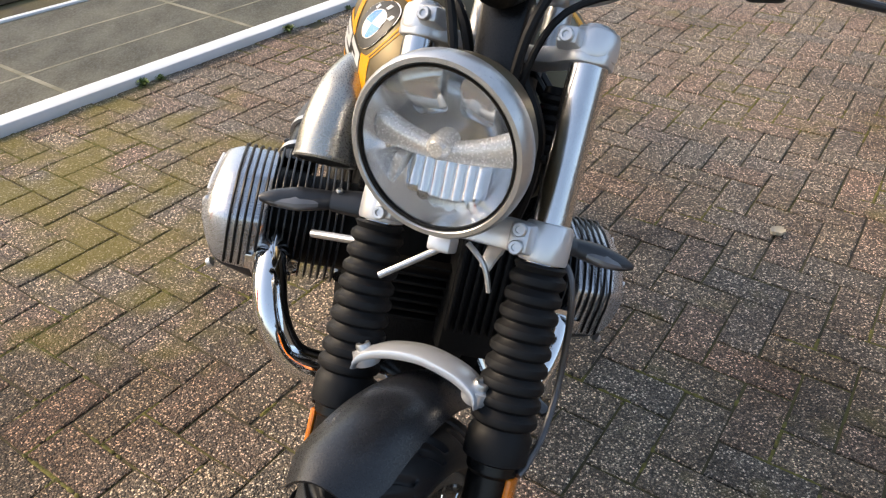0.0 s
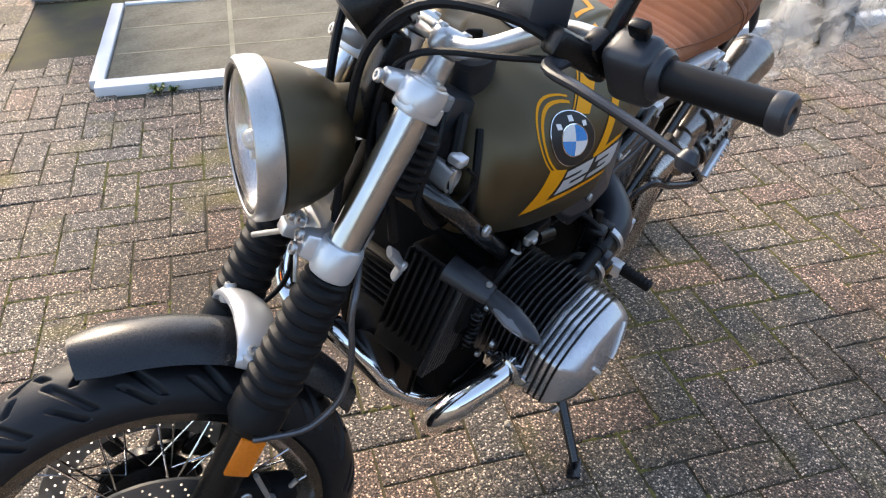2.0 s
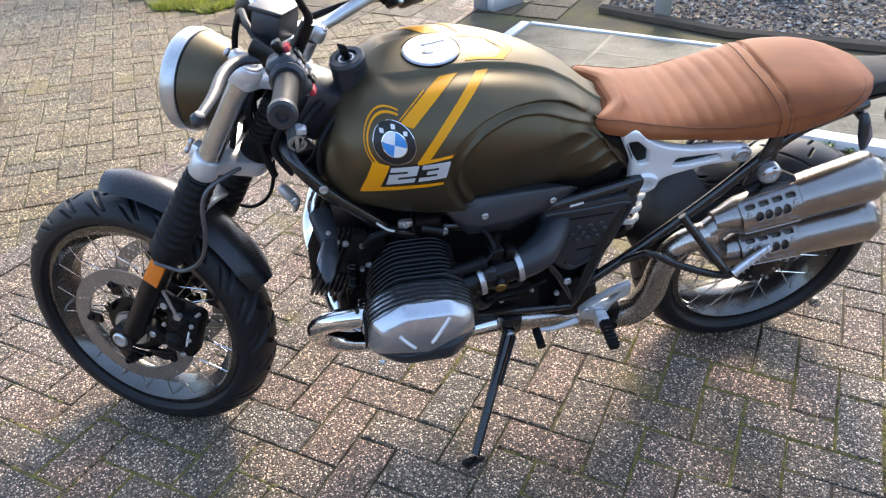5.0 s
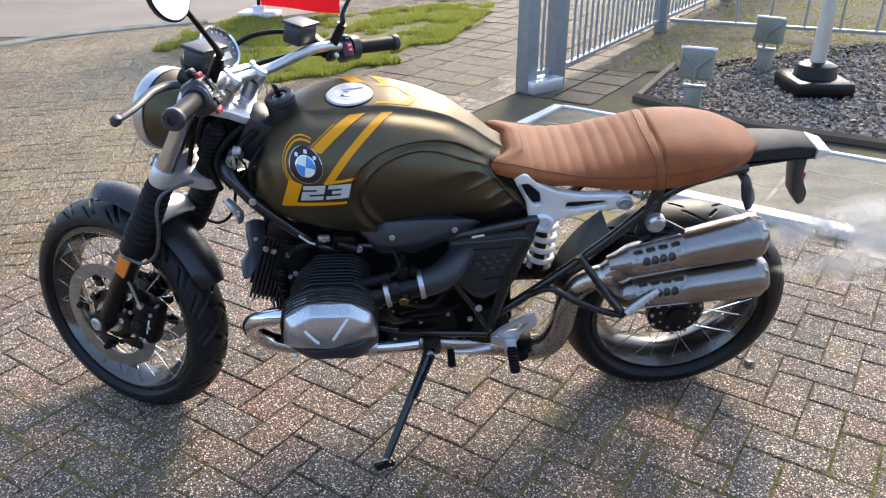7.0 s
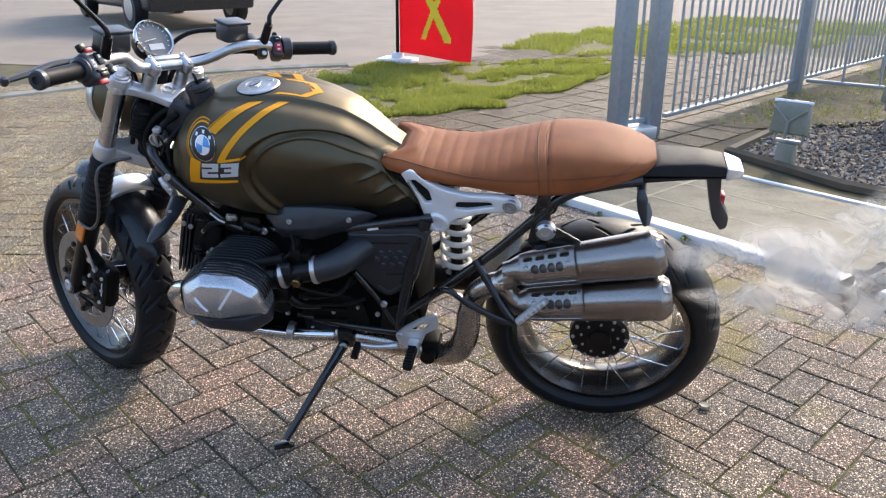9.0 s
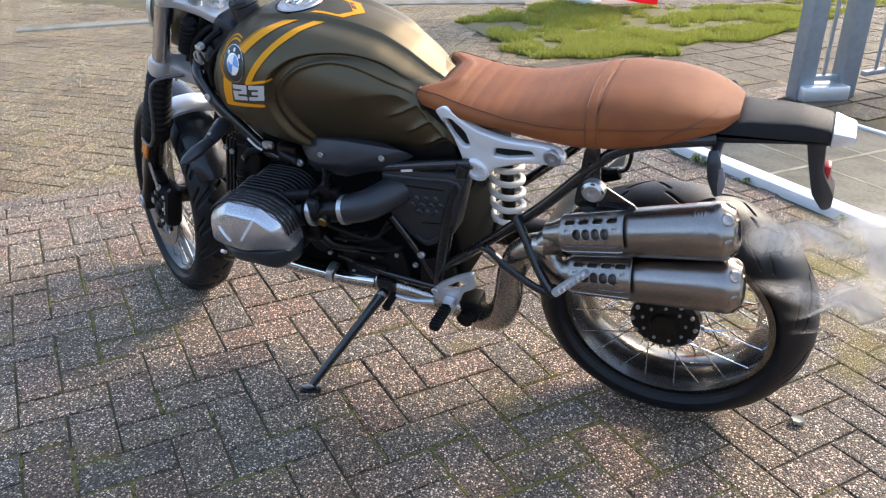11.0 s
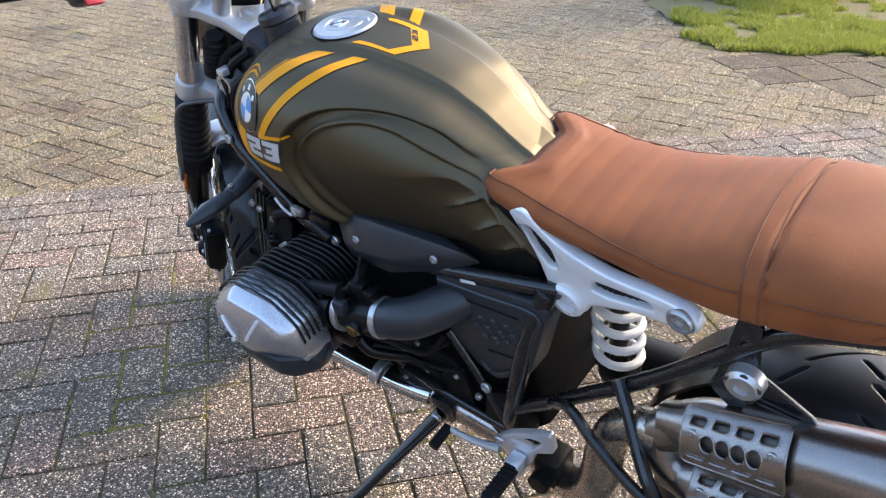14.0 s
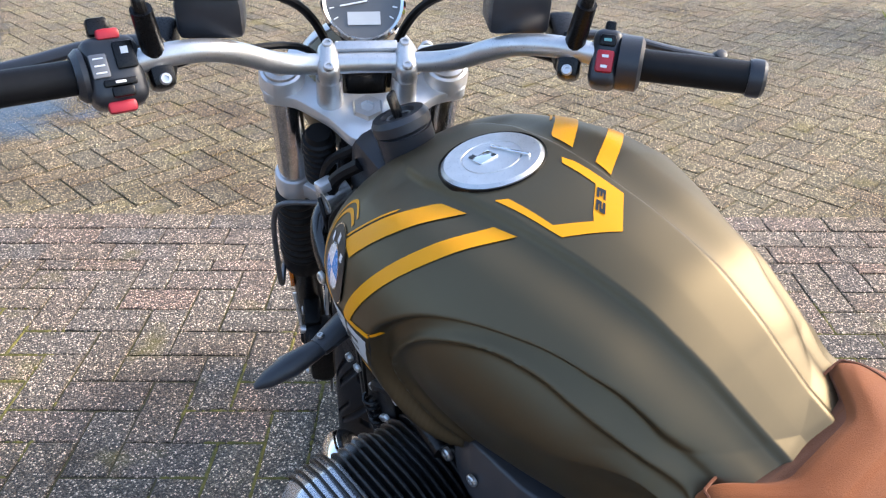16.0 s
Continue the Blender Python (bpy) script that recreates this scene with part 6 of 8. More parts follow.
for k in range(7):
    part("cooler_fin", block((0.006, 0.012, 0.20), (1.135 - 0.010 * k, 0.128, 0.585 - 0.003 * k), 0.002, (0, -18, 0)), FINBLACK, engine)
for k in range(8):
    part("cooler_slat", block((0.016, 0.0055, 0.15), (1.132, 0.026 + 0.0135 * k, 0.600), 0.002, (0, -18, 0)), CASTBLACK, engine)
part("cooler_plate", block((0.075, 0.010, 0.12), (1.055, 0.140, 0.605), 0.01, (0, -20, 0)), CASTBLACK, engine)
for at in ((1.085, 0.147, 0.652), (1.04, 0.147, 0.58), (1.025, 0.147, 0.56)):
    part("bolt", bolt(at, (0, 1, 0), 0.007, 0.006), ALU, engine)
SUMP = plate([(1.02, 0.30), (0.98, 0.235), (0.70, 0.225), (0.66, 0.29)], -0.09, 0.09, bevel=0.012)
part("sump", SUMP, CASTBLACK, engine)


SHELL = [(x, 0.245, z) for x, z in ((1.066, 0.50), (1.058, 0.580), (0.995, 0.622), (0.90, 0.620), (0.848, 0.586), (0.838, 0.52), (0.85, 0.475))]
SHELL += [(x, 0.305, z) for x, z in ((1.066, 0.505), (1.056, 0.578), (0.995, 0.620), (0.90, 0.619), (0.850, 0.584), (0.840, 0.51))]
SHELL += [(x, 0.332, z) for x, z in ((1.050, 0.515), (1.040, 0.570), (0.99, 0.606), (0.90, 0.606), (0.862, 0.572))]
SHELL += [(1.018, 0.349, 0.548), (0.90, 0.349, 0.556), (1.06, 0.312, 0.490), (0.95, 0.347, 0.512), (0.846, 0.306, 0.520), (1.055, 0.25, 0.478)]
UNDER = [(1.062, 0.245, 0.49), (1.056, 0.308, 0.486), (0.95, 0.331, 0.480), (0.842, 0.298, 0.505), (0.838, 0.245, 0.52), (1.035, 0.245, 0.447), (0.86, 0.245, 0.447), (0.88, 0.318, 0.452), (1.01, 0.318, 0.455), (0.838, 0.285, 0.47), (0.95, 0.3435, 0.508), (0.99, 0.3405, 0.498), (0.885, 0.334, 0.508), (0.90, 0.336, 0.468), (0.99, 0.336, 0.468)]
for s in (1, -1):
    fl = (lambda b: b) if s > 0 else flip
    m = None if s > 0 else pose(-0.022, -0.022, 0.004)
    cyl = part("cylinder", fl(merged(moved(lathe([(0.0, 0.10), (0.075, 0.10), (0.075, 0.25), (0.0, 0.25)], 32), pose(0.95, 0, 0.53)), block((0.14, 0.06, 0.12), (0.95, 0.22, 0.525), 0.01))), CASTBLACK, engine, "black finned cylinder", m)
    fins = []
    for k in range(11):
        y = 0.128 + 0.0112 * k
        g = 0.0 if k > 5 else 0.008
        outline = [(0.856 + g, 0.452 + g), (1.040 - g, 0.452 + g), (1.056 - g, 0.50), (1.050 - g, 0.58), (1.0 - g, 0.628 - g), (0.89 + g, 0.628 - g), (0.848 + g, 0.588)]
        part("fin", fl(plate(outline, y - 0.0018, y + 0.0018, bevel=0.0008, segments=1, round_to=0.02)), FINBLACK, cyl)
    cover = part("head_cover", fl(hull(SHELL, 0.007)), HEADCOVER, engine, "grey metallic cylinder head cover", m)
    part("head_guard", fl(hull(UNDER, 0.006)), PLASTIC, engine, "black lower cover of the cylinder head", m)
    for k in range(5):
        y = 0.254 + 0.0115 * k
        line = [(1.0685, y, 0.50), (1.0660, y, 0.53), (1.0580, y, 0.5815), (0.995, y, 0.6230), (0.90, y, 0.6212), (0.848, y, 0.5868), (0.8395, y, 0.55)]
        part("groove", fl(tube(line, 0.0023, 6, 2)), BLACK, cover)
    skin = BVHTree.FromBMesh(hull(SHELL, 0.007))
    for a, b in (((1.006, 0.572), (0.976, 0.538)), ((0.942, 0.548), (0.906, 0.600))):
        pts = []
        for q in np.linspace(0, 1, 6):
            hitp = skin.ray_cast(Vector((a[0] + (b[0] - a[0]) * q, 0.6, a[1] + (b[1] - a[1]) * q)), Vector((0, -1, 0)))[0]
            if hitp is not None:
                pts.append(hitp + Vector((0, 0.0008, 0)))
        part("machined_line", fl(tube(pts, 0.0036, 6, 1)), WHITEINK, cover, "bright machined line")
    for at, way in (((1.040, 0.320, 0.474), (0, 0.8, -0.6)), ((0.850, 0.298, 0.512), (-0.4, 0.9, 0))):
        part("bolt", fl(bolt(at, way, 0.008, 0.008)), ALU, cover)
    # exhaust header, intake
    pipe = [(1.03, 0.228, 0.512), (1.085, 0.225, 0.508), (1.14, 0.205, 0.478), (1.163, 0.185, 0.435), (1.15, 0.170, 0.385), (1.09, 0.160, 0.340), (0.95, 0.150, 0.310), (0.82, 0.142, 0.300), (0.74, 0.13, 0.295)]
    if s < 0:
        pipe = [(1.03, 0.228, 0.525), (1.09, 0.226, 0.512), (1.14, 0.21, 0.465), (1.163, 0.175, 0.415), (1.17, 0.125, 0.402), (1.165, 0.060, 0.402), (1.145, -0.01, 0.360), (1.12, -0.075, 0.312), (1.075, -0.122, 0.288), (0.99, -0.14, 0.278), (0.87, -0.145, 0.278), (0.77, -0.135, 0.285)]
    head = part("exhaust_header", fl(tube(pipe, 0.0235 if s > 0 else 0.0265, 20, 6)), CHROME, bike, "chromed exhaust header", m)
    part("flange", fl(merged(moved(lathe([(0.024, -0.008), (0.034, -0.006), (0.034, 0.006), (0.024, 0.008)], 24, "x"), pose(1.066, 0.227, 0.508)), block((0.014, 0.085, 0.03), (1.064, 0.227, 0.508), 0.005))), CHROME, head)
    if s > 0:
        part("clamp", fl(moved(lathe([(0.024, -0.010), (0.0285, -0.008), (0.0285, 0.008), (0.024, 0.010)], 24, "x"), pose(0.86, 0.148, 0.311, 0, -9, 0))), ALU, head)
    throttle = part("throttle_body", fl(merged(rod((0.865, 0.222, 0.560), (0.73, 0.204, 0.582), 0.030), rod((0.862, 0.222, 0.560), (0.832, 0.219, 0.564), 0.034), block((0.034, 0.036, 0.050), (0.782, 0.196, 0.615), 0.006, (0, 0, 8)), block((0.022, 0.030, 0.026), (0.752, 0.200, 0.622), 0.004), rod((0.782, 0.190, 0.63), (0.774, 0.186, 0.665), 0.008), block((0.05, 0.05, 0.05), (0.835, 0.205, 0.505), 0.010), rod((0.776, 0.215, 0.572), (0.776, 0.243, 0.564), 0.0165), tube([(0.83, 0.2, 0.5), (0.80, 0.2, 0.46), (0.76, 0.15, 0.42)], 0.012))), BLACK, bike, "black throttle body and hoses", m)
    part("brass_cap", fl(moved(lathe([(0, 0.0), (0.0118, 0.0), (0.0118, 0.004), (0.0095, 0.006), (0, 0.006)], 20), pose(0.776, 0.243, 0.564))), surface("brass", (0.35, 0.22, 0.08), 0.35, 1.0), throttle)
    tubeway = [(0.735, 0.205, 0.581), (0.702, 0.199, 0.590), (0.672, 0.184, 0.597), (0.643, 0.150, 0.605), (0.61, 0.10, 0.611)]
    duct = part("intake_duct", fl(tube(tubeway, [0.0335, 0.036, 0.037, 0.037, 0.036], 24, 6)), PLASTIC, bike, "matte black intake duct", m)
    for at in ((0.816, 0.2155, 0.568), (0.733, 0.2045, 0.5815)):
        part("clamp", fl(moved(lathe([(0.030, -0.006), (0.0365, -0.006), (0.0372, 0.0), (0.0365, 0.006), (0.030, 0.006)], 32, "x"), pose(*at, 0, 9, 7))), ALU, duct)

# dress parts on the flank
for s in (1, -1):
    fl = (lambda b: b) if s > 0 else flip
    wing = part("tank_side_panel", fl(hull([(0.880, 0.132, 0.692), (0.82, 0.144, 0.730), (0.737, 0.148, 0.735), (0.60, 0.122, 0.714), (0.578, 0.112, 0.696), (0.63, 0.130, 0.672), (0.743, 0.158, 0.640), (0.832, 0.158, 0.642), (0.80, 0.174, 0.678), (0.73, 0.170, 0.686), (0.84, 0.162, 0.674), (0.86, 0.09, 0.69), (0.62, 0.09, 0.69), (0.75, 0.09, 0.73)], 0.004)), PLASTIC, bike, "faceted black panel under the tank")
    for at in ((0.800, 0.164, 0.698), (0.649, 0.143, 0.700)):
        part("bolt", fl(bolt(at, (0, 1, 0.1), 0.0075, 0.005)), ALU, wing)
    box = part("airbox_cover", fl(plate([(0.665, 0.668), (0.455, 0.682), (0.445, 0.665), (0.488, 0.51), (0.565, 0.452), (0.60, 0.47), (0.66, 0.54)], 0.08, 0.138, bevel=0.010, round_to=0.02)), PLASTIC, bike, "black airbox cover with a dot pattern")
    dots = [(0.575, 0.60), (0.55, 0.603), (0.525, 0.606), (0.588, 0.58), (0.563, 0.583), (0.538, 0.586), (0.513, 0.589), (0.573, 0.562), (0.55, 0.565), (0.526, 0.568)]
    for x, z in dots:
        part("dimple", fl(moved(lathe([(0.0, 0.0035), (0.0055, 0.0035), (0.0085, 0.0015), (0.0095, -0.002)], 6), pose(x, 0.1385, z))), PLASTIC, box)
    part("raised_edge", fl(tube([(0.655, 0.1375, 0.650), (0.565, 0.1385, 0.656), (0.466, 0.1385, 0.660), (0.478, 0.1385, 0.60), (0.503, 0.1385, 0.525), (0.562, 0.1385, 0.476), (0.590, 0.138, 0.492)], 0.0042, 8, 4)), PLASTIC, box)
    for z0, z1 in ((0.63, 0.635), (0.53, 0.54)):
        part("crease", fl(rod((0.60 if z0 > 0.6 else 0.57, 0.1375, z0), (0.50, 0.1375, z1), 0.0025, 6)), BLACK, box)
    # frame tubes
    for name, pts, r in (("frame_tube", [(1.19, 0.04, 0.86), (1.165, 0.10, 0.838), (1.115, 0.126, 0.782), (1.048, 0.128, 0.714), (0.985, 0.125, 0.652), (0.93, 0.12, 0.63)], 0.0145),
                         ("frame_tube", [(0.90, 0.12, 0.64), (0.80, 0.125, 0.645), (0.65, 0.125, 0.665), (0.52, 0.12, 0.69), (0.44, 0.11, 0.70)], 0.0135),
                         ("frame_tube", [(0.455, 0.118, 0.70), (0.50, 0.128, 0.56), (0.535, 0.135, 0.40), (0.55, 0.13, 0.34)], 0.0175),
                         ("subframe_tube", [(0.53, 0.135, 0.40), (0.432, 0.135, 0.485), (0.278, 0.13, 0.626), (0.151, 0.125, 0.762), (0.10, 0.122, 0.80), (0.04, 0.115, 0.818), (-0.06, 0.09, 0.825)], 0.0125),
                         ("subframe_tube", [(0.655, 0.135, 0.53), (0.60, 0.138, 0.45), (0.555, 0.14, 0.365)], 0.009),
                         ("subframe_tube", [(0.84, 0.125, 0.36), (0.70, 0.135, 0.34), (0.55, 0.14, 0.335)], 0.011)):
        part(name, fl(tube(pts, r, 12)), GLOSSBLACK, bike, "black frame tube")
    part("pivot_plate", fl(plate([(0.585, 0.42), (0.52, 0.44), (0.49, 0.38), (0.505, 0.31), (0.56, 0.295), (0.60, 0.33)], 0.115, 0.145, bevel=0.006, round_to=0.015)), CASTBLACK, bike)
    # cast seat bracket
    def set_in(bm):
        for v in bm.verts:                       # the casting leans in towards the boss
            v.co.y += 0.059 - 0.125 * v.co.x + 0.15 * v.co.z - 0.124
        return fl(bm)

    outer = [(0.516, 0.832), (0.484, 0.843), (0.449, 0.811), (0.408, 0.792), (0.35, 0.783), (0.262, 0.790), (0.229, 0.785), (0.215, 0.768), (0.224, 0.749), (0.31, 0.733), (0.387, 0.699), (0.401, 0.670), (0.428, 0.657), (0.456, 0.670), (0.463, 0.70), (0.474, 0.75)]
    cut1 = [(0.494, 0.808), (0.476, 0.812), (0.445, 0.784), (0.437, 0.748), (0.455, 0.743), (0.473, 0.768)]
    cut2 = [(0.376, 0.758), (0.290, 0.770), (0.282, 0.758), (0.352, 0.737), (0.382, 0.736)]
    br = part("seat_bracket", set_in(plate(eased(outer, 0.012), 0.100, 0.124, [eased(cut1, 0.006), eased(cut2, 0.006)], 0.0055, 3)), SILVERPAINT, bike, "cast silver bracket between tank and seat")
    part("boss", set_in(moved(lathe([(0.0155, 0.108), (0.0155, 0.131), (0.0175, 0.133), (0.026, 0.133), (0.030, 0.128), (0.031, 0.102), (0.0, 0.102), (0.0, 0.108), (0.0155, 0.108)], 32), pose(0.430, 0, 0.686))), SILVERPAINT, br)
    part("boss_plug", set_in(moved(lathe([(0, 0.1150), (0.006, 0.1150), (0.0075, 0.1175), (0.0150, 0.1175), (0.0150, 0.108), (0, 0.108)], 24), pose(0.430, 0, 0.686))), ALU, br, "grey plug deep in the boss")
    for k in range(10):
        a = radians(36 * k)
        part("notch", set_in(moved(block((0.003, 0.003, 0.0022), (0, 0, 0), 0.0005), pose(0.430 + 0.0215 * math.cos(a), 0.1325, 0.686 + 0.0215 * math.sin(a)))), ALU, br)
    part("bolt", set_in(moved(lathe([(0, 0.1265), (0.005, 0.1265), (0.006, 0.130), (0.009, 0.130), (0.010, 0.1265), (0.0130, 0.1265), (0.0140, 0.131), (0.0175, 0.131), (0.0200, 0.126), (0.0200, 0.12), (0, 0.12)], 28), pose(0.243, 0, 0.767))), ALU, br, "ringed steel bolt")
    for cut in (cut1, cut2):
        cx, cz = (sum(p[k] for p in cut) / len(cut) for k in (0, 1))
        wide = [(cx + (x - cx) * 1.25, cz + (z - cz) * 1.25) for x, z in cut]
        back = part("cutout_mesh", set_in(plate(wide, 0.106, 0.110, bevel=0)), BLACK, br, "black mesh behind the cutout")
        for k in range(-14, 15):
            for lean in (1, -1):
                run = [t for t in np.linspace(-0.08, 0.08, 81) if inside((cx + t, cz + lean * t + k * 0.0085), cut)]
                if len(run) > 4:
                    part("wire", set_in(rod((cx + run[0], 0.111, cz + lean * run[0] + k * 0.0085), (cx + run[-1], 0.111, cz + lean * run[-1] + k * 0.0085), 0.0011, 5)), BLACK, back)

# rear suspension
coil = [(0.402 + 0.037 * math.cos(a), 0.004 + 0.037 * math.sin(a), 0.655 - 0.185 * a / (2 * math.pi * 5)) for a in np.linspace(0, 2 * math.pi * 5, 90)]
shock = part("shock_absorber", merged(rod((0.402, 0.004, 0.70), (0.40, 0.004, 0.42), 0.017), moved(lathe([(0.0, 0.0), (0.036, 0.0), (0.036, 0.02), (0.0, 0.02)], 24, "z"), pose(0.40, 0.004, 0.445)), moved(lathe([(0.0, 0.0), (0.036, 0.0), (0.036, 0.02), (0.0, 0.02)], 24, "z"), pose(0.402, 0.004, 0.66))), BLACK, bike, "rear shock absorber")
part("spring", tube(coil, 0.0076, 10, 1), SPRING, shock, "white coil spring")
swing = part("swingarm", merged(tube([(0.52, -0.10, 0.36), (0.35, -0.13, 0.34), (0.14, -0.135, 0.325), (0.0, -0.135, 0.318)], [0.04, 0.045, 0.04, 0.05], 16), moved(lathe([(0, -0.07), (0.06, -0.07), (0.085, -0.09), (0.095, -0.13), (0.08, -0.165), (0.05, -0.18), (0, -0.18)], 32), pose(0, 0, 0.318))), CASTBLACK, bike, "black single-sided swingarm")
part("cross_tube", rod((0.53, -0.12, 0.36), (0.53, 0.12, 0.36), 0.03), CASTBLACK, bike)
hubplate = part("hub_cover", moved(lathe([(0.028, 0.070), (0.030, 0.082), (0.070, 0.078), (0.080, 0.070), (0.082, 0.05), (0.030, 0.05)], 40), REAR), BLACK, bike, "black hub flange with bolts")
for k in range(12):
    a = radians(k * 30)
    part("bolt", moved(bolt((0.071 * math.cos(a), 0.077, 0.071 * math.sin(a)), (0, 1, 0), 0.005, 0.006), REAR), ALU, hubplate)
part("inner_mudguard", moved(rings([[(rr * math.cos(radians(a)), y, 0.318 + rr * math.sin(radians(a))) for y, rr in ((-0.07, 0.345), (0.07, 0.345), (0.07, 0.35), (-0.07, 0.35))] for a in np.linspace(8, 50, 14)]), Matrix()), BLACK, bike)
part("battery_box", block((0.12, 0.15, 0.13), (0.475, 0, 0.715), 0.02, (0, 8, 0)), CASTBLACK, bike)
part("seat_pan", block((0.40, 0.17, 0.02), (0.31, 0, 0.785), 0.008, (0, -1, 0)), PLASTIC, bike)
part("backbone", block((0.45, 0.12, 0.14), (0.80, 0, 0.69), 0.02), CASTBLACK, bike)

# exhaust
UP0, UP1 = Vector((0.235, 0.150, 0.580)), Vector((-0.118, 0.146, 0.664))
LO0, LO1 = Vector((0.220, 0.165, 0.488)), Vector((-0.145, 0.163, 0.545))


def muffler(a, b, lab):
    way = (b - a).normalized()
    n = (b - a).length
    m = aim(a, way)
    body = part("muffler", moved(lathe([(0.0, -0.02), (0.026, -0.02), (0.030, 0.0), (0.042, 0.03), (0.0455, 0.05), (0.0572, n - 0.064), *[(0.0575 + d, n - 0.062 + 0.006 * k + e) for k in range(4) for e, d in ((0, 0), (0.001, 0.0005), (0.0034, 0.0005), (0.0046, 0.0))], (0.0583, n - 0.030), (0.0592, n - 0.017), (0.0570, n - 0.011), (0.0405, n + 0.010), (0.031, n + 0.013), (0.022, n + 0.010), (0.0215, n - 0.03), (0, n - 0.03)], 56, "z"), m), STEEL, bike, lab)
    for k in range(6):
        q = m @ pose(0, 0, 0, 0, 0, k * 60) @ pose(0.0485, 0, n + 0.0002, 0, 52, 0)
        part("end_dimple", moved(lathe([(0, 0.0008), (0.0075, 0.0009), (0.0105, 0.0018), (0.0130, 0.0001)], 20, "z"), q), STEEL, body)
    part("outlet", moved(lathe([(0.020, n - 0.02), (0.020, n + 0.014), (0.0235, n + 0.014), (0.0245, n + 0.008)], 32, "z"), m), STEEL, body)
    return body, m


def shield(m, s0, s1, r0, r1, mid):
    """A pierced plate bent over the muffler's flank."""
    l, h = s1 - s0, 0.074
    rim = eased([(0, -h / 2), (l, -h / 2), (l, h / 2), (0, h / 2)], 0.008)
    holes = []
    for k in range(4):
        x = l * (0.16 + 0.225 * k)
        holes.append(eased([(x - 0.012, 0.012), (x + 0.012, 0.012), (x + 0.012, 0.023), (x - 0.012, 0.023)], 0.0052, 4))
        holes.append(eased([(x - 0.012, -0.026), (x + 0.012, -0.026), (x + 0.012, -0.0225), (x - 0.012, -0.0225)], 0.0015, 2))
        holes.append(circle(l * (0.275 + 0.15 * k), -0.005, 0.0102, 16))
    bm = merged(plate(rim, 0, 0.0045, holes, 0), *[tube([Vector((x, 0.0047, z)) for x, z in hole + hole[:1]], 0.0013, 5, 1) for hole in holes], tube([Vector((x, 0.0042, z)) for x, z in rim + rim[:1]], 0.0016, 5, 1))
    for v in np.arange(-0.032, 0.034, 0.008):
        bmesh.ops.bisect_plane(bm, geom=bm.faces[:] + bm.edges[:] + bm.verts[:], plane_co=(0, 0, v), plane_no=(0, 0, 1))
    for v in bm.verts:
        r = r0 + (r1 - r0) * v.co.x / l + 0.0055 + v.co.y
        a = mid - v.co.z / (r0 + 0.003)
        v.co = Vector((r * math.cos(a), r * math.sin(a), s0 + v.co.x))
    bm.transform(m)
    bmesh.ops.recalc_face_normals(bm, faces=bm.faces)
    return bm


def outward(m):
    """The angle about a muffler's axis that faces out to the left and a little up."""
    q = m.to_3x3().inverted() @ Vector((0, 1, 0.8))
    return math.atan2(q.y, q.x)


for a, b, lab, s0, s1 in ((UP0, UP1, "upper brushed steel muffler", 0.03, 0.165), (LO0, LO1, "lower brushed steel muffler", 0.035, 0.17)):
    body, m = muffler(a, b, lab)
    ang = outward(m)
    r0 = 0.0445 + 0.012 * (s0 - 0.05) / 0.25 + 0.001
    r1 = 0.0455 + 0.012 * (s1 - 0.05) / 0.24 + 0.0005
    sh = part("heat_shield", shield(m, s0, s1, r0, r1, ang), STEEL, body, "pierced steel heat shield")
    # dark sheet under the shield puts shade into its piercings
    part("shield_shade", moved(rings([[((r + 0.0012) * math.cos(ang + w), (r + 0.0012) * math.sin(ang + w), z) for w in np.linspace(-0.72, 0.72, 14)] + [((r - 0.002) * math.cos(ang + w), (r - 0.002) * math.sin(ang + w), z) for w in np.linspace(0.72, -0.72, 14)] for z, r in ((s0 + 0.004, r0), (s1 - 0.004, r1))]), m), SHADESTEEL, sh, "dark sheet drawing the shade inside the piercings")
    for s in (s0 + 0.016, s1 - 0.016):
        rr = np.interp(s, (s0, s1), (r0, r1)) + 0.008
        q = m @ Vector((rr * math.cos(ang - 0.08), rr * math.sin(ang - 0.08), s))
        part("bolt", bolt(q, (0, 1, 0.1), 0.0062, 0.004), ALU, sh)
part("exhaust_link", tube([(0.74, 0.12, 0.295), (0.62, 0.11, 0.27), (0.50, 0.115, 0.262), (0.43, 0.135, 0.268), (0.380, 0.150, 0.300), (0.355, 0.155, 0.365), (0.346, 0.150, 0.44), (0.325, 0.148, 0.50), (0.285, 0.152, 0.535), (0.245, 0.157, 0.548)], [0.030, 0.032, 0.034, 0.036, 0.036, 0.034, 0.031, 0.030, 0.031, 0.034], 22, 6), HOTSTEEL, bike, "heat tinted steel link pipe")
part("exhaust_fork", merged(tube([(0.262, 0.155, 0.543), (0.24, 0.153, 0.565), (0.215, 0.150, 0.583)], [0.032, 0.031, 0.03], 18), tube([(0.262, 0.157, 0.540), (0.24, 0.162, 0.508), (0.21, 0.165, 0.490)], [0.032, 0.031, 0.03], 18)), STEEL, bike)
part("exhaust_flap", merged(block((0.05, 0.06, 0.07), (0.455, 0.14, 0.30), 0.008), rod((0.46, 0.14, 0.29), (0.46, 0.19, 0.29), 0.02)), CASTBLACK, bike)
hang = part("muffler_hanger", plate([(0.178, 0.795), (0.148, 0.80), (0.145, 0.715), (0.07, 0.672), (0.062, 0.655), (0.165, 0.63), (0.20, 0.66), (0.19, 0.72)], 0.128, 0.136, [circle(0.163, 0.757, 0.008, 12)], 0.001, round_to=0.008), GLOSSBLACK, bike, "pierced black muffler hanger")
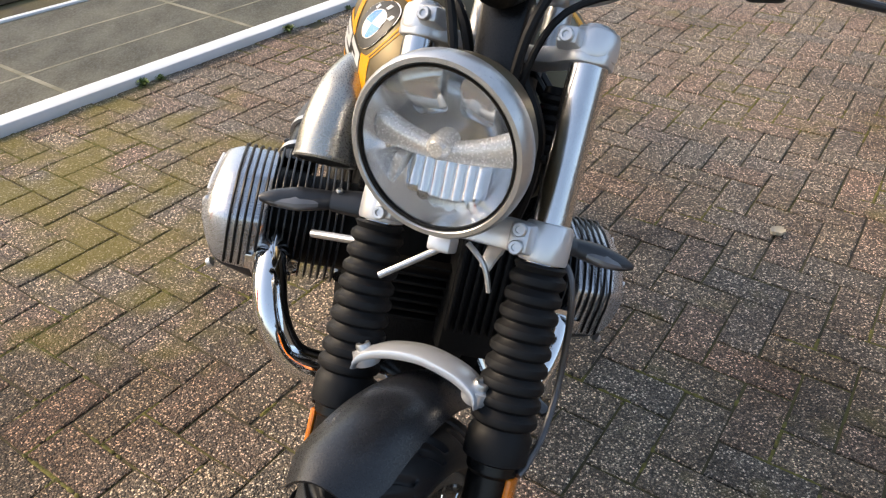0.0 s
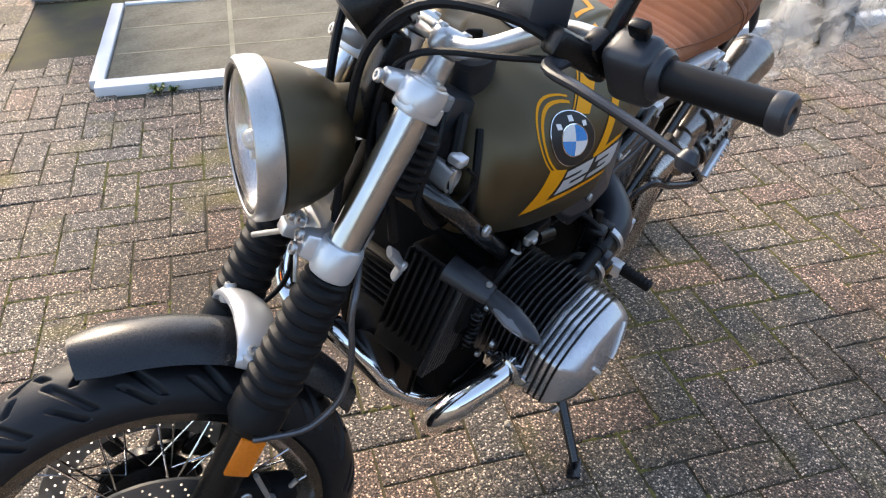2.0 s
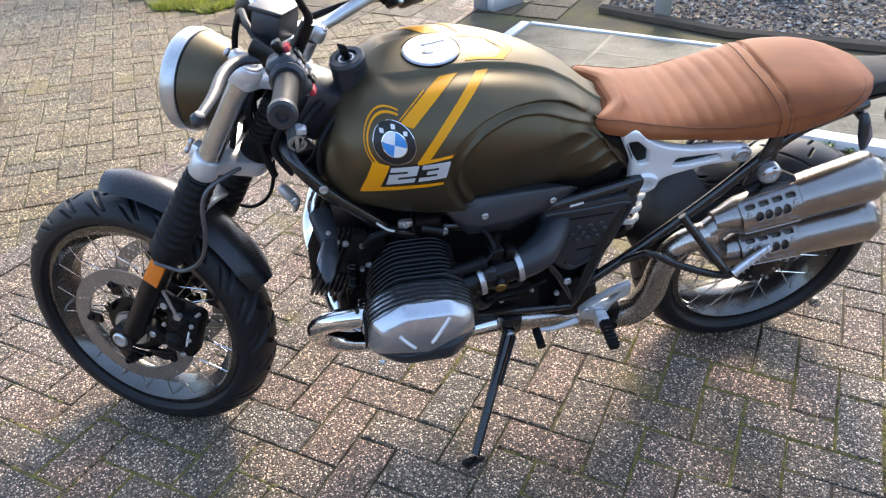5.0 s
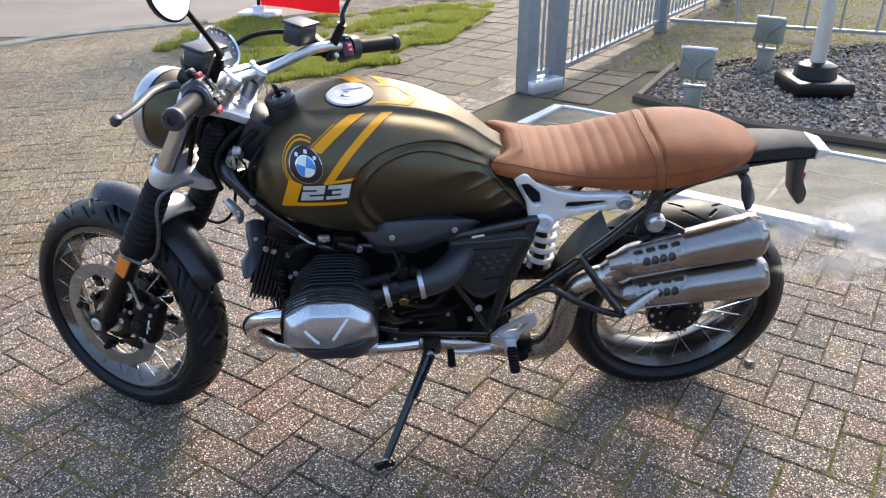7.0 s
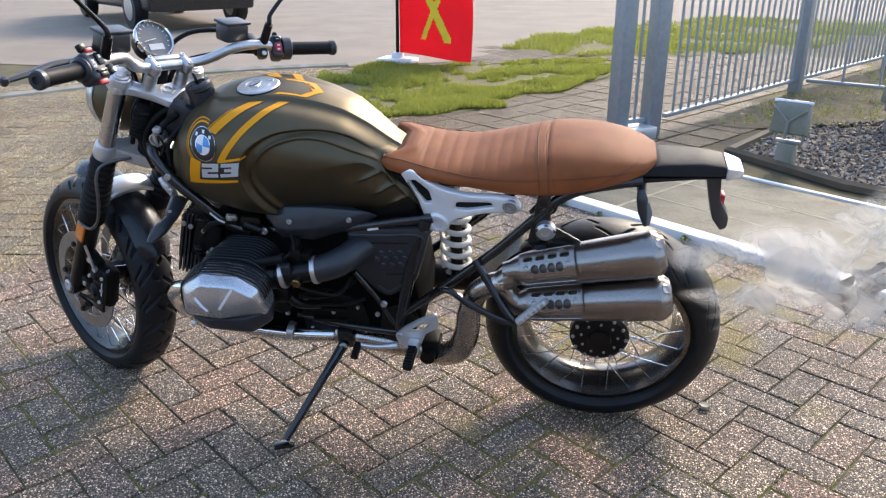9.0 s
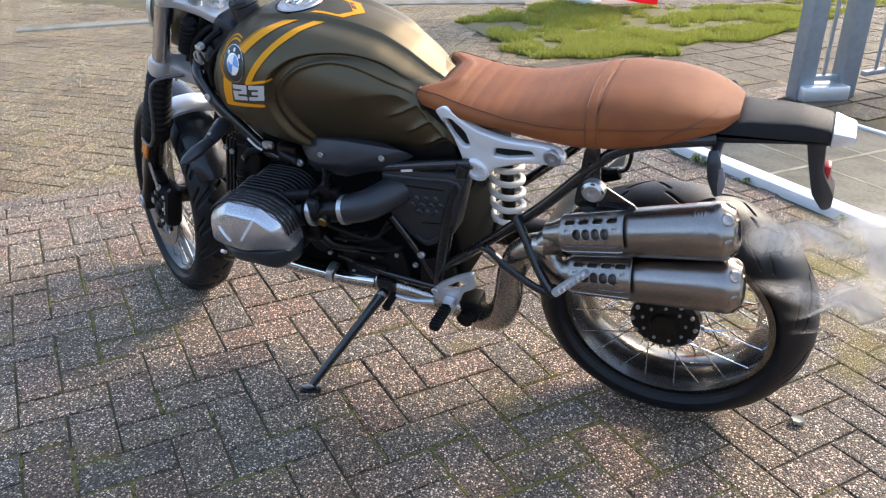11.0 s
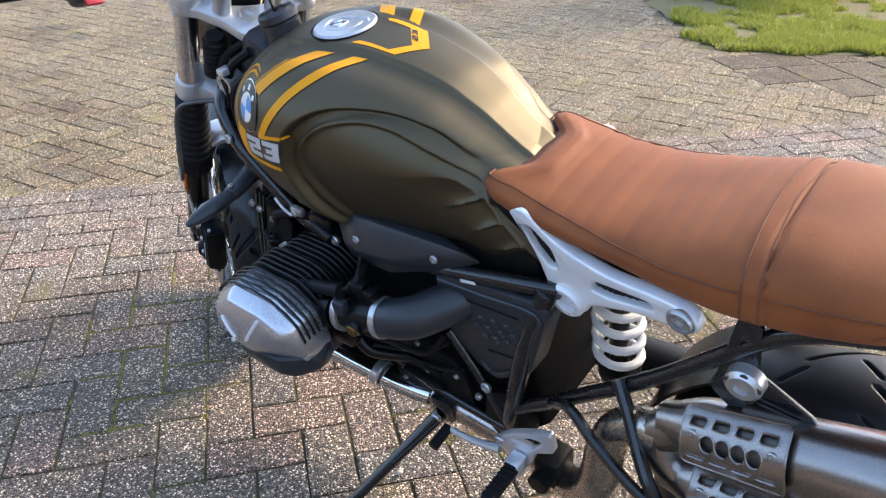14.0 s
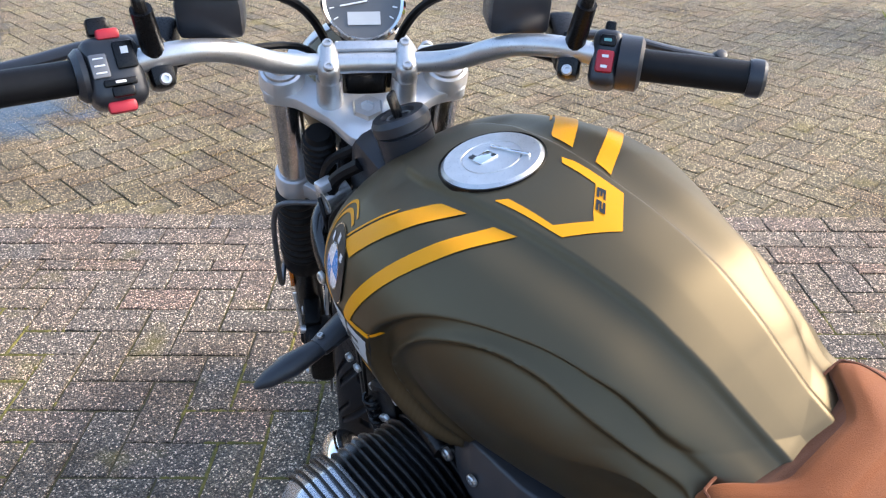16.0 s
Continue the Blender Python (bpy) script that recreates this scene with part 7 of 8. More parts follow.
part("hanger_bolt", moved(lathe([(0, 0.152), (0.008, 0.152), (0.010, 0.158), (0.018, 0.158), (0.024, 0.152), (0.025, 0.136), (0, 0.136)], 24), pose(0.156, 0, 0.705)), ALU, hang)
# small dark discs draw the shade of dimples on the cap
for k in range(5):
    a = radians(72 * k + 20)
    part("cap_dimple", moved(lathe([(0, 0.1545), (0.0042, 0.1545), (0.0050, 0.1535), (0, 0.1530)], 10), pose(0.156 + 0.0205 * math.cos(a) * 0.99, 0.0018, 0.705 + 0.0205 * math.sin(a) * 0.99)), SHADESTEEL, hang)
part("hanger_tab", plate([(0.15, 0.672), (0.055, 0.665), (0.045, 0.645), (0.16, 0.622)], 0.138, 0.142, bevel=0), STEEL, hang)

loop = [Vector((x, -0.10, z)) for x, z in ((0.209, 0.600), (0.180, 0.636), (0.154, 0.659), (0.138, 0.657), (0.136, 0.640), (0.146, 0.606), (0.170, 0.598))]
peg = part("right_footrest_loop", tube(loop + loop[:1], 0.0055, 8, 4), GLOSSBLACK, bike, "black loop of the far footrest")
part("footrest_lever", hull([(x, y, z) for x, z in ((0.190, 0.606), (0.160, 0.644), (0.146, 0.648), (0.150, 0.616)) for y in (-0.106, -0.094)], 0.004), CASTALU, peg, "silver folded footrest")
part("loop_foot", block((0.05, 0.02, 0.03), (0.182, -0.10, 0.585), 0.005, (0, 20, 0)), BLACK, peg)

# foot rests, stand, levers
left_plate = part("footrest_plate", plate([(0.548, 0.355), (0.520, 0.385), (0.470, 0.420), (0.430, 0.440), (0.425, 0.395), (0.462, 0.370), (0.478, 0.325), (0.505, 0.315), (0.54, 0.33)], 0.165, 0.180, [eased([(0.515, 0.372), (0.47, 0.405), (0.448, 0.408), (0.47, 0.376)], 0.006)], 0.003, round_to=0.010), CASTALU, bike, "cast aluminium footrest plate")
for at in ((0.535, 0.182, 0.362), (0.49, 0.182, 0.335)):
    part("bolt", bolt(at, (0, 1, 0), 0.009, 0.006), ALU, left_plate)
part("footrest_hinge", block((0.03, 0.035, 0.035), (0.494, 0.198, 0.338), 0.006), CASTALU, left_plate)
part("footrest", block((0.026, 0.085, 0.02), (0.493, 0.246, 0.343), 0.006), RUBBER, left_plate, "ribbed rubber footrest")
for k in range(7):
    part("tread", block((0.022, 0.005, 0.004), (0.493, 0.215 + 0.011 * k, 0.3545), 0.001), RUBBER, left_plate)
shift = part("gear_lever", tube([(0.545, 0.175, 0.318), (0.60, 0.185, 0.315), (0.645, 0.19, 0.322)], [0.010, 0.007, 0.006], 10, 5), CASTALU, bike, "aluminium gear lever")
part("gear_lever_rubber", rod((0.652, 0.188, 0.321), (0.652, 0.236, 0.317), 0.0105), RUBBER, shift)
PIV, FOOT = Vector((0.706, 0.150, 0.285)), Vector((0.832, 0.372, 0.112))
stand = part("side_stand", merged(tube([PIV, PIV.lerp(FOOT, 0.3), FOOT], [0.016, 0.0125, 0.0105], 12, 3), block((0.05, 0.03, 0.06), (0.70, 0.14, 0.30), 0.008)), GLOSSBLACK, bike, "black folding side stand")
inv = BIKE.inverted()
fw = BIKE @ FOOT
footm = inv @ Matrix.Translation((fw.x, fw.y, 0.0055)) @ pose(0, 0, 0, 0, 0, -60)
part("stand_foot", moved(block((0.055, 0.030, 0.010), (0.006, 0, 0), 0.004), footm), GLOSSBLACK, stand, "worn black foot of the stand")
part("stand_spring", tube([PIV + Vector((-0.01, 0.02, 0)), PIV.lerp(FOOT, 0.45) + Vector((-0.012, 0.012, 0.012))], 0.004, 8, 1), BLACK, stand)
part("stand_bolt", bolt(PIV + Vector((0, 0.012, 0)), (0, 1, 0), 0.011, 0.008), ALU, stand)
rear_peg = part("passenger_footrest", tube([(0.212, 0.232, 0.485), (0.18, 0.23, 0.52), (0.143, 0.228, 0.558)], [0.010, 0.010, 0.008], 10, 4), CASTALU, bike, "folded aluminium passenger footrest")
for k in range(6):
    q = Vector((0.20, 0.238, 0.500)).lerp(Vector((0.15, 0.236, 0.553)), k / 5)
    part("tread", moved(block((0.003, 0.013, 0.013), (0, 0, 0), 0.001, (0, 42, 0)), Matrix.Translation(q)), CASTALU, rear_peg)
part("footrest_stay", tube([(0.33, 0.14, 0.60), (0.30, 0.165, 0.565), (0.25, 0.21, 0.51), (0.215, 0.226, 0.472)], 0.0105, 10), GLOSSBLACK, bike)
part("footrest_stay", tube([(0.45, 0.14, 0.47), (0.40, 0.165, 0.515), (0.34, 0.19, 0.495), (0.27, 0.215, 0.478), (0.22, 0.226, 0.472)], 0.009, 10), GLOSSBLACK, bike)

# tail
tailm = plate([(0.03, 0.825), (-0.06, 0.836), (-0.10, 0.850), (-0.20, 0.852), (-0.255, 0.844), (-0.262, 0.810), (-0.20, 0.808), (-0.06, 0.800), (0.0, 0.808)], -0.055, 0.055, bevel=0.008, round_to=0.01)
for v in tailm.verts:
    v.co.y *= float(np.interp(-v.co.x, (0.0, 0.12, 0.27), (1.4, 0.95, 0.72)))
tail = part("rear_mudguard", tailm, COARSEPLASTIC, bike, "black plastic tail with a number plate arm")
part("tail_lamp", hull([(-0.255, y, z) for y in (-0.046, 0.046) for z in (0.808, 0.842)] + [(-0.296, y, z) for y in (-0.034, 0.034) for z in (0.815, 0.832)], 0.005), surface("clear lamp lens", (0.78, 0.78, 0.78), 0.12, 0.5, scale=60, amount=0.3, coat=0.8), tail, "clear lensed tail lamp")
part("plate_arm", plate([(-0.215, 0.81), (-0.25, 0.81), (-0.256, 0.745), (-0.284, 0.695), (-0.284, 0.664), (-0.268, 0.656), (-0.244, 0.69), (-0.226, 0.76)], -0.024, 0.024, bevel=0.004, round_to=0.008), PLASTIC, tail, "number plate arm")
part("plate_lamp", block((0.014, 0.03, 0.035), (-0.262, 0, 0.735), 0.005), REDPLASTIC, tail)
for s in (1, -1):
    fl = (lambda b: b) if s > 0 else flip
    up = 0.0 if s > 0 else 0.045
    ri = part("indicator", fl(merged(tube([(-0.062, 0.045, 0.80 + up), (-0.064, 0.098, 0.792 + up)], [0.013, 0.010], 12, 1), tube([(-0.060, 0.098, 0.806 + up), (-0.064, 0.108, 0.786 + up), (-0.070, 0.116, 0.755 + up), (-0.078, 0.122, 0.722 + up)], [0.008, 0.0135, 0.013, 0.005], 14, 5, 0.8))), PLASTIC, tail, "black stalk indicator")
    part("lens", fl(tube([(-0.074, 0.112, 0.778 + up), (-0.081, 0.119, 0.752 + up), (-0.082, 0.123, 0.724 + up)], [0.008, 0.0095, 0.004], 12, 5, 0.7)), CLEARGREY, ri, "pale clear lens")
    bas, hinge, tipv = Vector((1.128, 0.105, 0.702)), Vector((1.118, 0.180, 0.693)), Vector((1.131, 0.278, 0.684))
    fi = part("front_indicator", fl(merged(tube([bas, bas.lerp(hinge, 0.5), hinge], [0.024, 0.022, 0.0175], 14, 3, 0.75), tube([hinge.lerp(tipv, -0.08), hinge.lerp(tipv, 0.12), hinge.lerp(tipv, 0.45), hinge.lerp(tipv, 0.8), tipv], [0.013, 0.0165, 0.0195, 0.014, 0.004], 16, 4, 0.8))), PLASTIC, bike, "slim black front indicator")
    part("lens", fl(tube([hinge.lerp(tipv, 0.2) + Vector((0.008, 0, 0.001)), hinge.lerp(tipv, 0.5) + Vector((0.009, 0, 0.001)), hinge.lerp(tipv, 0.93) + Vector((0.004, 0, 0))], [0.010, 0.0145, 0.004], 12, 4, 0.7)), CLEARGREY, fi)
    part("bolt", fl(bolt(hinge + Vector((0.0, -0.008, 0.016)), (0, 0, 1), 0.005, 0.004)), ALU, fi)
# ram duct on the right
SCOOP = [(0.84, -0.11, 0.80), (0.92, -0.15, 0.815), (0.99, -0.182, 0.80), (1.035, -0.196, 0.765), (1.062, -0.199, 0.725)]
scoop = part("air_scoop", tube(SCOOP, [0.040, 0.042, 0.043, 0.044, 0.045], 28, 6), SCOOPMETAL, bike, "bare metal intake scoop")
part("scoop_lip", moved(lathe([(0.0452, -0.003), (0.047, 0.0), (0.0455, 0.003), (0.040, 0.003)], 32, "z"), aim((1.063, -0.199, 0.7235), (0.56, -0.03, -0.83))), SCOOPMETAL, scoop)
# black disc over the opening draws the shade inside it
part("scoop_mouth", moved(lathe([(0, 0.0015), (0.0405, 0.0015), (0.0405, -0.001)], 32, "z"), aim((1.063, -0.199, 0.7235), (0.56, -0.03, -0.83))), BLACKINK, scoop, "black disc drawing the shade inside the scoop")

# front of the lower bridge
for at, r in (((0.082, 0.010, -0.216), 0.0075), ((0.078, -0.030, -0.218), 0.006), ((0.080, 0.040, -0.206), 0.0055)):
    part("bolt", moved(bolt(at, (1, 0, 0), r, 0.007), STEER), ALU, bike)
part("lamp_bracket", moved(merged(block((0.016, 0.09, 0.016), (0.074, -0.02, -0.214), 0.004), block((0.03, 0.03, 0.02), (0.066, -0.012, -0.243), 0.004)), STEER), CASTALU, bike, "small cast lamp bracket")
part("adjuster_rod", moved(rod((0.075, -0.012, -0.250), (0.082, -0.076, -0.298), 0.0042, 10), STEER), ALU, bike, "bare metal rod under the lamp")
part("adjuster_rod", moved(rod((0.01, -0.14, -0.272), (0.0, -0.226, -0.281), 0.0055, 10), STEER), ALU, bike)
part("hose_clip", moved(tube([(0.07, 0.02, -0.235), (0.07, 0.045, -0.255), (0.06, 0.055, -0.285)], 0.0035, 8), STEER), ALU, bike)
FRAMEINK = plate([(0.0, 0.0), (0.03, 0.0), (0.03, 0.006), (0.0, 0.006)], -0.0004, 0.0004, bevel=0)
part("frame_mark", moved(FRAMEINK, pose(0.575, 0.1392, 0.674, 0, 12, 0)), WHITEINK, bike, "small white printed mark")
# black block added to fill the dark space under the tank
part("under_tank_fill", block((0.36, 0.20, 0.09), (0.66, 0, 0.705), 0.015), CASTBLACK, bike)

# cables
for pts, r in (([(-0.015, 0.225, 0.132), (0.05, 0.185, 0.135), (0.10, 0.10, 0.10), (0.11, 0.05, 0.02), (0.07, 0.03, -0.10), (0.03, 0.04, -0.22)], 0.006),
               ([(-0.015, -0.225, 0.132), (0.05, -0.185, 0.135), (0.10, -0.10, 0.10), (0.11, -0.05, 0.02), (0.08, -0.03, -0.10), (0.04, -0.03, -0.22)], 0.006),
               ([(-0.045, 0.225, 0.135), (0.01, 0.17, 0.10), (0.07, 0.07, 0.04), (0.05, 0.03, -0.06), (0.0, 0.02, -0.16)], 0.0045),
               ([(-0.045, -0.225, 0.135), (0.01, -0.17, 0.10), (0.06, -0.06, 0.03), (0.02, -0.03, -0.08), (-0.03, -0.02, -0.18)], 0.007),
               ([(0.05, 0.03, -0.03), (0.03, 0.06, -0.09), (-0.02, 0.05, -0.15), (-0.06, 0.03, -0.20)], 0.008)):
    part("cable", moved(tube(pts, r, 8), STEER), RUBBER, bike, "black cable")
part("horn", merged(moved(lathe([(0, 0.0), (0.03, 0.0), (0.036, 0.01), (0.036, 0.02), (0, 0.025)], 28), pose(1.13, 0.055, 0.80)), moved(lathe([(0.026, -0.002), (0.03, -0.002), (0.03, 0.0), (0.026, 0.0)], 28), pose(1.13, 0.082, 0.80))), CASTBLACK, bike)

# small fittings on the engine's flank
for at, r in (((1.103, 0.146, 0.660), 0.007), ((1.052, 0.146, 0.640), 0.006), ((1.054, 0.146, 0.57), 0.006), ((1.043, 0.18, 0.519), 0.008), ((0.881, 0.146, 0.652), 0.010), ((0.836, 0.148, 0.658), 0.007), ((0.992, 0.14, 0.409), 0.007), ((0.694, 0.13, 0.33), 0.009), ((0.579, 0.146, 0.438), 0.010), ((0.60, 0.146, 0.40), 0.007), ((0.87, 0.125, 0.36), 0.007), ((0.78, 0.125, 0.40), 0.007)):
    part("bolt", bolt(at, (0, 1, 0.1), r, 0.007), ALU, engine)
part("coil_pack", merged(block((0.06, 0.05, 0.05), (0.915, 0.125, 0.668), 0.012), rod((0.93, 0.145, 0.668), (0.885, 0.15, 0.655), 0.014)), BLACK, engine)
part("plug_cap", merged(rod((0.893, 0.226, 0.604), (0.812, 0.221, 0.621), 0.0125), rod((0.898, 0.226, 0.603), (0.882, 0.225, 0.607), 0.016), rod((0.818, 0.221, 0.620), (0.806, 0.2205, 0.6225), 0.0145)), RUBBER, engine, "black rubber plug cap")
part("plug_lead", tube([(0.808, 0.22, 0.622), (0.785, 0.20, 0.640), (0.81, 0.155, 0.665), (0.88, 0.12, 0.68)], 0.005, 8), RUBBER, engine)
part("injector", merged(rod((0.828, 0.225, 0.56), (0.80, 0.235, 0.60), 0.010), block((0.025, 0.02, 0.03), (0.80, 0.235, 0.60), 0.005)), PLASTIC, engine)
part("throttle_cable", tube([(0.79, 0.22, 0.54), (0.76, 0.19, 0.50), (0.70, 0.16, 0.47), (0.66, 0.14, 0.52)], 0.006, 8), RUBBER, engine)
part("oil_line", tube([(1.06, 0.14, 0.62), (1.03, 0.15, 0.66), (0.98, 0.14, 0.67), (0.95, 0.12, 0.655)], 0.008, 8), RUBBER, engine)
part("gearbox_cover", merged(plate([(0.82, 0.30), (0.83, 0.44), (0.74, 0.47), (0.64, 0.42), (0.62, 0.31)], 0.10, 0.135, bevel=0.008, round_to=0.02), block((0.10, 0.02, 0.012), (0.74, 0.138, 0.40), 0.004), block((0.10, 0.02, 0.012), (0.74, 0.138, 0.36), 0.004)), CASTBLACK, engine)
part("starter_cover", moved(lathe([(0.0, 0.142), (0.025, 0.142), (0.034, 0.136), (0.036, 0.11), (0, 0.11)], 28), pose(0.885, 0, 0.40)), CASTBLACK, engine)
part("tank_clip", merged(block((0.03, 0.014, 0.018), (0.962, 0.150, 0.690), 0.005), bolt((0.962, 0.156, 0.690), (0, 1, 0), 0.006, 0.005)), ALU, bike)
part("white_hose", tube([(1.02, 0.150, 0.70), (1.0, 0.152, 0.682), (0.985, 0.150, 0.672)], 0.0028, 6), WHITEINK, bike)
# ribbed sleeve, lock barrel and looms at the steering head
sleeve = [(0.014, 0.0)]
for k in range(7):
    sleeve += [(0.022, 0.004 + 0.012 * k), (0.022, 0.009 + 0.012 * k), (0.018, 0.011 + 0.012 * k)]
sleeve += [(0.016, 0.092), (0, 0.092)]
part("ribbed_sleeve", moved(lathe(sleeve, 24, "z"), aim((1.225, 0.055, 0.865), (-0.42, 0, 0.9))), RUBBER, bike, "ribbed black rubber sleeve")
part("lock_barrel", merged(moved(lathe([(0, 0.0), (0.012, 0.0), (0.014, 0.006), (0.018, 0.006), (0.018, -0.03), (0, -0.03)], 20), pose(1.155, 0.085, 0.872)), block((0.008, 0.012, 0.04), (1.155, 0.088, 0.872), 0.003)), ALU, bike, "bare metal steering lock barrel")
for pts, r in (([(1.10, 0.05, 0.93), (1.14, 0.075, 0.90), (1.16, 0.085, 0.84), (1.13, 0.10, 0.79)], 0.009), ([(1.12, 0.03, 0.94), (1.17, 0.06, 0.91), (1.20, 0.07, 0.85), (1.17, 0.09, 0.80)], 0.007), ([(1.08, 0.07, 0.91), (1.115, 0.10, 0.87), (1.12, 0.11, 0.81)], 0.006), ([(1.15, 0.10, 0.83), (1.135, 0.105, 0.845), (1.125, 0.107, 0.87), (1.14, 0.10, 0.89)], 0.003)):
    part("loom", tube(pts, r, 8), RUBBER, bike, "black cable loom")
part("loom_clip", block((0.02, 0.024, 0.014), (1.145, 0.085, 0.90), 0.004), CASTALU, bike)
part("frame_bolt", bolt((1.117, 0.139, 0.795), (0, 1, 0.2), 0.009, 0.006), ALU, bike)
part("horn_bracket", merged(tube([(1.20, 0.045, 0.735), (1.185, 0.05, 0.715), (1.172, 0.05, 0.69), (1.176, 0.045, 0.665)], [0.010, 0.013, 0.012, 0.009], 10, 4, 0.5), bolt((1.176, 0.056, 0.70), (0, 1, 0), 0.008, 0.006)), CASTALU, bike, "bare cast horn bracket")
for k in range(12):
    part("cooler_rib", block((0.004, 0.012, 0.150), (1.132 - 0.0095 * k, 0.118, 0.560 - 0.003 * k), 0.001, (0, -18, 0)), CASTBLACK, engine)
coilpts = [(1.075 + 0.010 * math.cos(a), 0.150 + 0.010 * math.sin(a), 0.60 - 0.011 * a / 6.283) for a in np.linspace(0, 6.283 * 8, 80)]
part("hose_guard", tube(coilpts, 0.0028, 6, 1), BLACK, engine, "black coil guard on a hose")

# bolts and thin hoses on the gearbox, second bolt ring of the rear hub
for x, z in ((0.806, 0.424), (0.742, 0.450), (0.658, 0.408), (0.642, 0.326), (0.80, 0.320), (0.73, 0.384)):
    part("bolt", bolt((x, 0.134, z), (0, 1, 0), 0.0058, 0.006), ALU, engine)
for at in ((0.852, 0.243, 0.572), (0.834, 0.240, 0.545)):
    part("bolt", bolt(at, (0, 1, 0), 0.0052, 0.006), ALU, throttle)
for pts, r in (([(0.82, 0.19, 0.47), (0.78, 0.165, 0.435), (0.70, 0.150, 0.425), (0.63, 0.148, 0.45)], 0.0045),
               ([(0.79, 0.20, 0.48), (0.74, 0.160, 0.455), (0.69, 0.150, 0.475), (0.65, 0.145, 0.51)], 0.0038)):
    part("breather_hose", tube(pts, r, 8), RUBBER, engine, "thin black hose")
for k in range(9):
    a = radians(k * 40 + 12)
    part("bolt", moved(bolt((0.050 * math.cos(a), 0.079, 0.050 * math.sin(a)), (0, 1, 0), 0.0038, 0.005), REAR), ALU, hubplate)

# ---- paving ----
TINTS = [(0.274, 0.22, 0.17), (0.237, 0.208, 0.175), (0.303, 0.218, 0.172), (0.262, 0.223, 0.182), (0.301, 0.242, 0.183), (0.225, 0.199, 0.174), (0.293, 0.221, 0.175), (0.256, 0.211, 0.165)]
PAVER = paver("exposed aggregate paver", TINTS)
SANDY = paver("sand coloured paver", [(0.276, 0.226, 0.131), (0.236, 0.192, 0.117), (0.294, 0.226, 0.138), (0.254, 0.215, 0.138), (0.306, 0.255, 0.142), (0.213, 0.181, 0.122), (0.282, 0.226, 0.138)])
BL, BW, GAP = 0.215, 0.1075, 0.0062
COURSE = radians(147.4)
U2, N2 = Vector((math.cos(COURSE), math.sin(COURSE))), Vector((0.5388, 0.8425))


def brick_mesh(l, w, seed):
    """One paver with worn, slightly uneven top edges; top at z = 0."""
    rng = random.Random(seed)
    a, b, e = l / 2 - GAP / 2, w / 2 - GAP / 2, 0.0042
    low = [(-a, -b), (a, -b), (a, b), (-a, b)]
    v = [(x, y, -0.02) for x, y in low]
    v += [(x + rng.uniform(-0.0015, 0.0015), y + rng.uniform(-0.0015, 0.0015), -0.0022) for x, y in low]
    v += [(x - math.copysign(e, x) + rng.uniform(-0.001, 0.001), y - math.copysign(e, y), rng.uniform(-0.0006, 0.0006)) for x, y in low]
    f = [(8, 9, 10, 11)]
    for k in (0, 4):
        f += [(k + i, k + (i + 1) % 4, k + 4 + (i + 1) % 4, k + 4 + i) for i in range(4)]
    return v, f


def herringbone(origin, angle, keep):
    """Places of pavers: x, y, angle."""
    c, s = math.cos(angle), math.sin(angle)
    out = []
    for i in range(-90, 90):
        for j in range(-90, 90):
            d = (i - j) % 4
            if d == 0:
                x, y, r = (i + 1) * BW, (j + 0.5) * BW, 0.0
            elif d == 3:
                x, y, r = (i + 0.5) * BW, (j + 1) * BW, math.pi / 2
            else:
                continue
            px, py = origin[0] + x * c - y * s, origin[1] + x * s + y * c
            if keep(px, py):
                out.append((px, py, angle + r))
    return out


BAND0, BAND1 = -0.64, -0.318


def yard(x, y):
    return -3.35 < x < 6.8 and y < 8.5 and (x + 3.6) * 0.86 - (y - 0.1) * -0.12 > 0.0


def slab_free(x, y):
    q = Vector((x, y)) - P0
    return not (q.dot(ALONG) > 0.0 and q.dot(ACROSS) > -0.02)


near = herringbone((0.1, 0.9), COURSE, lambda x, y: yard(x, y) and slab_free(x, y) and BAND1 - 0.07 < 0.5388 * x + 0.8425 * y and not (x < -2.75 and y > 1.0))
far = herringbone((-0.5, -2.5), COURSE - math.pi / 4, lambda x, y: -6.2 < x < 6.8 and y > -8.8 and 0.5388 * x + 0.8425 * y < BAND0 + 0.10 and not inside((x, y), VERGE) and (x > -5.0 or y < -0.9) and (y > -2.2 + (x + 5.6) * -1.25 or x > -4.0))
band = []
for row in range(3):
    n = BAND0 + (row + 0.5) * BW
    for k in range(-42, 36):
        q = U2 * ((k + 0.37 * row) * BL) + N2 * n
        if -4.2 < q.x < 6.8:
            band.append((q.x, q.y, COURSE))

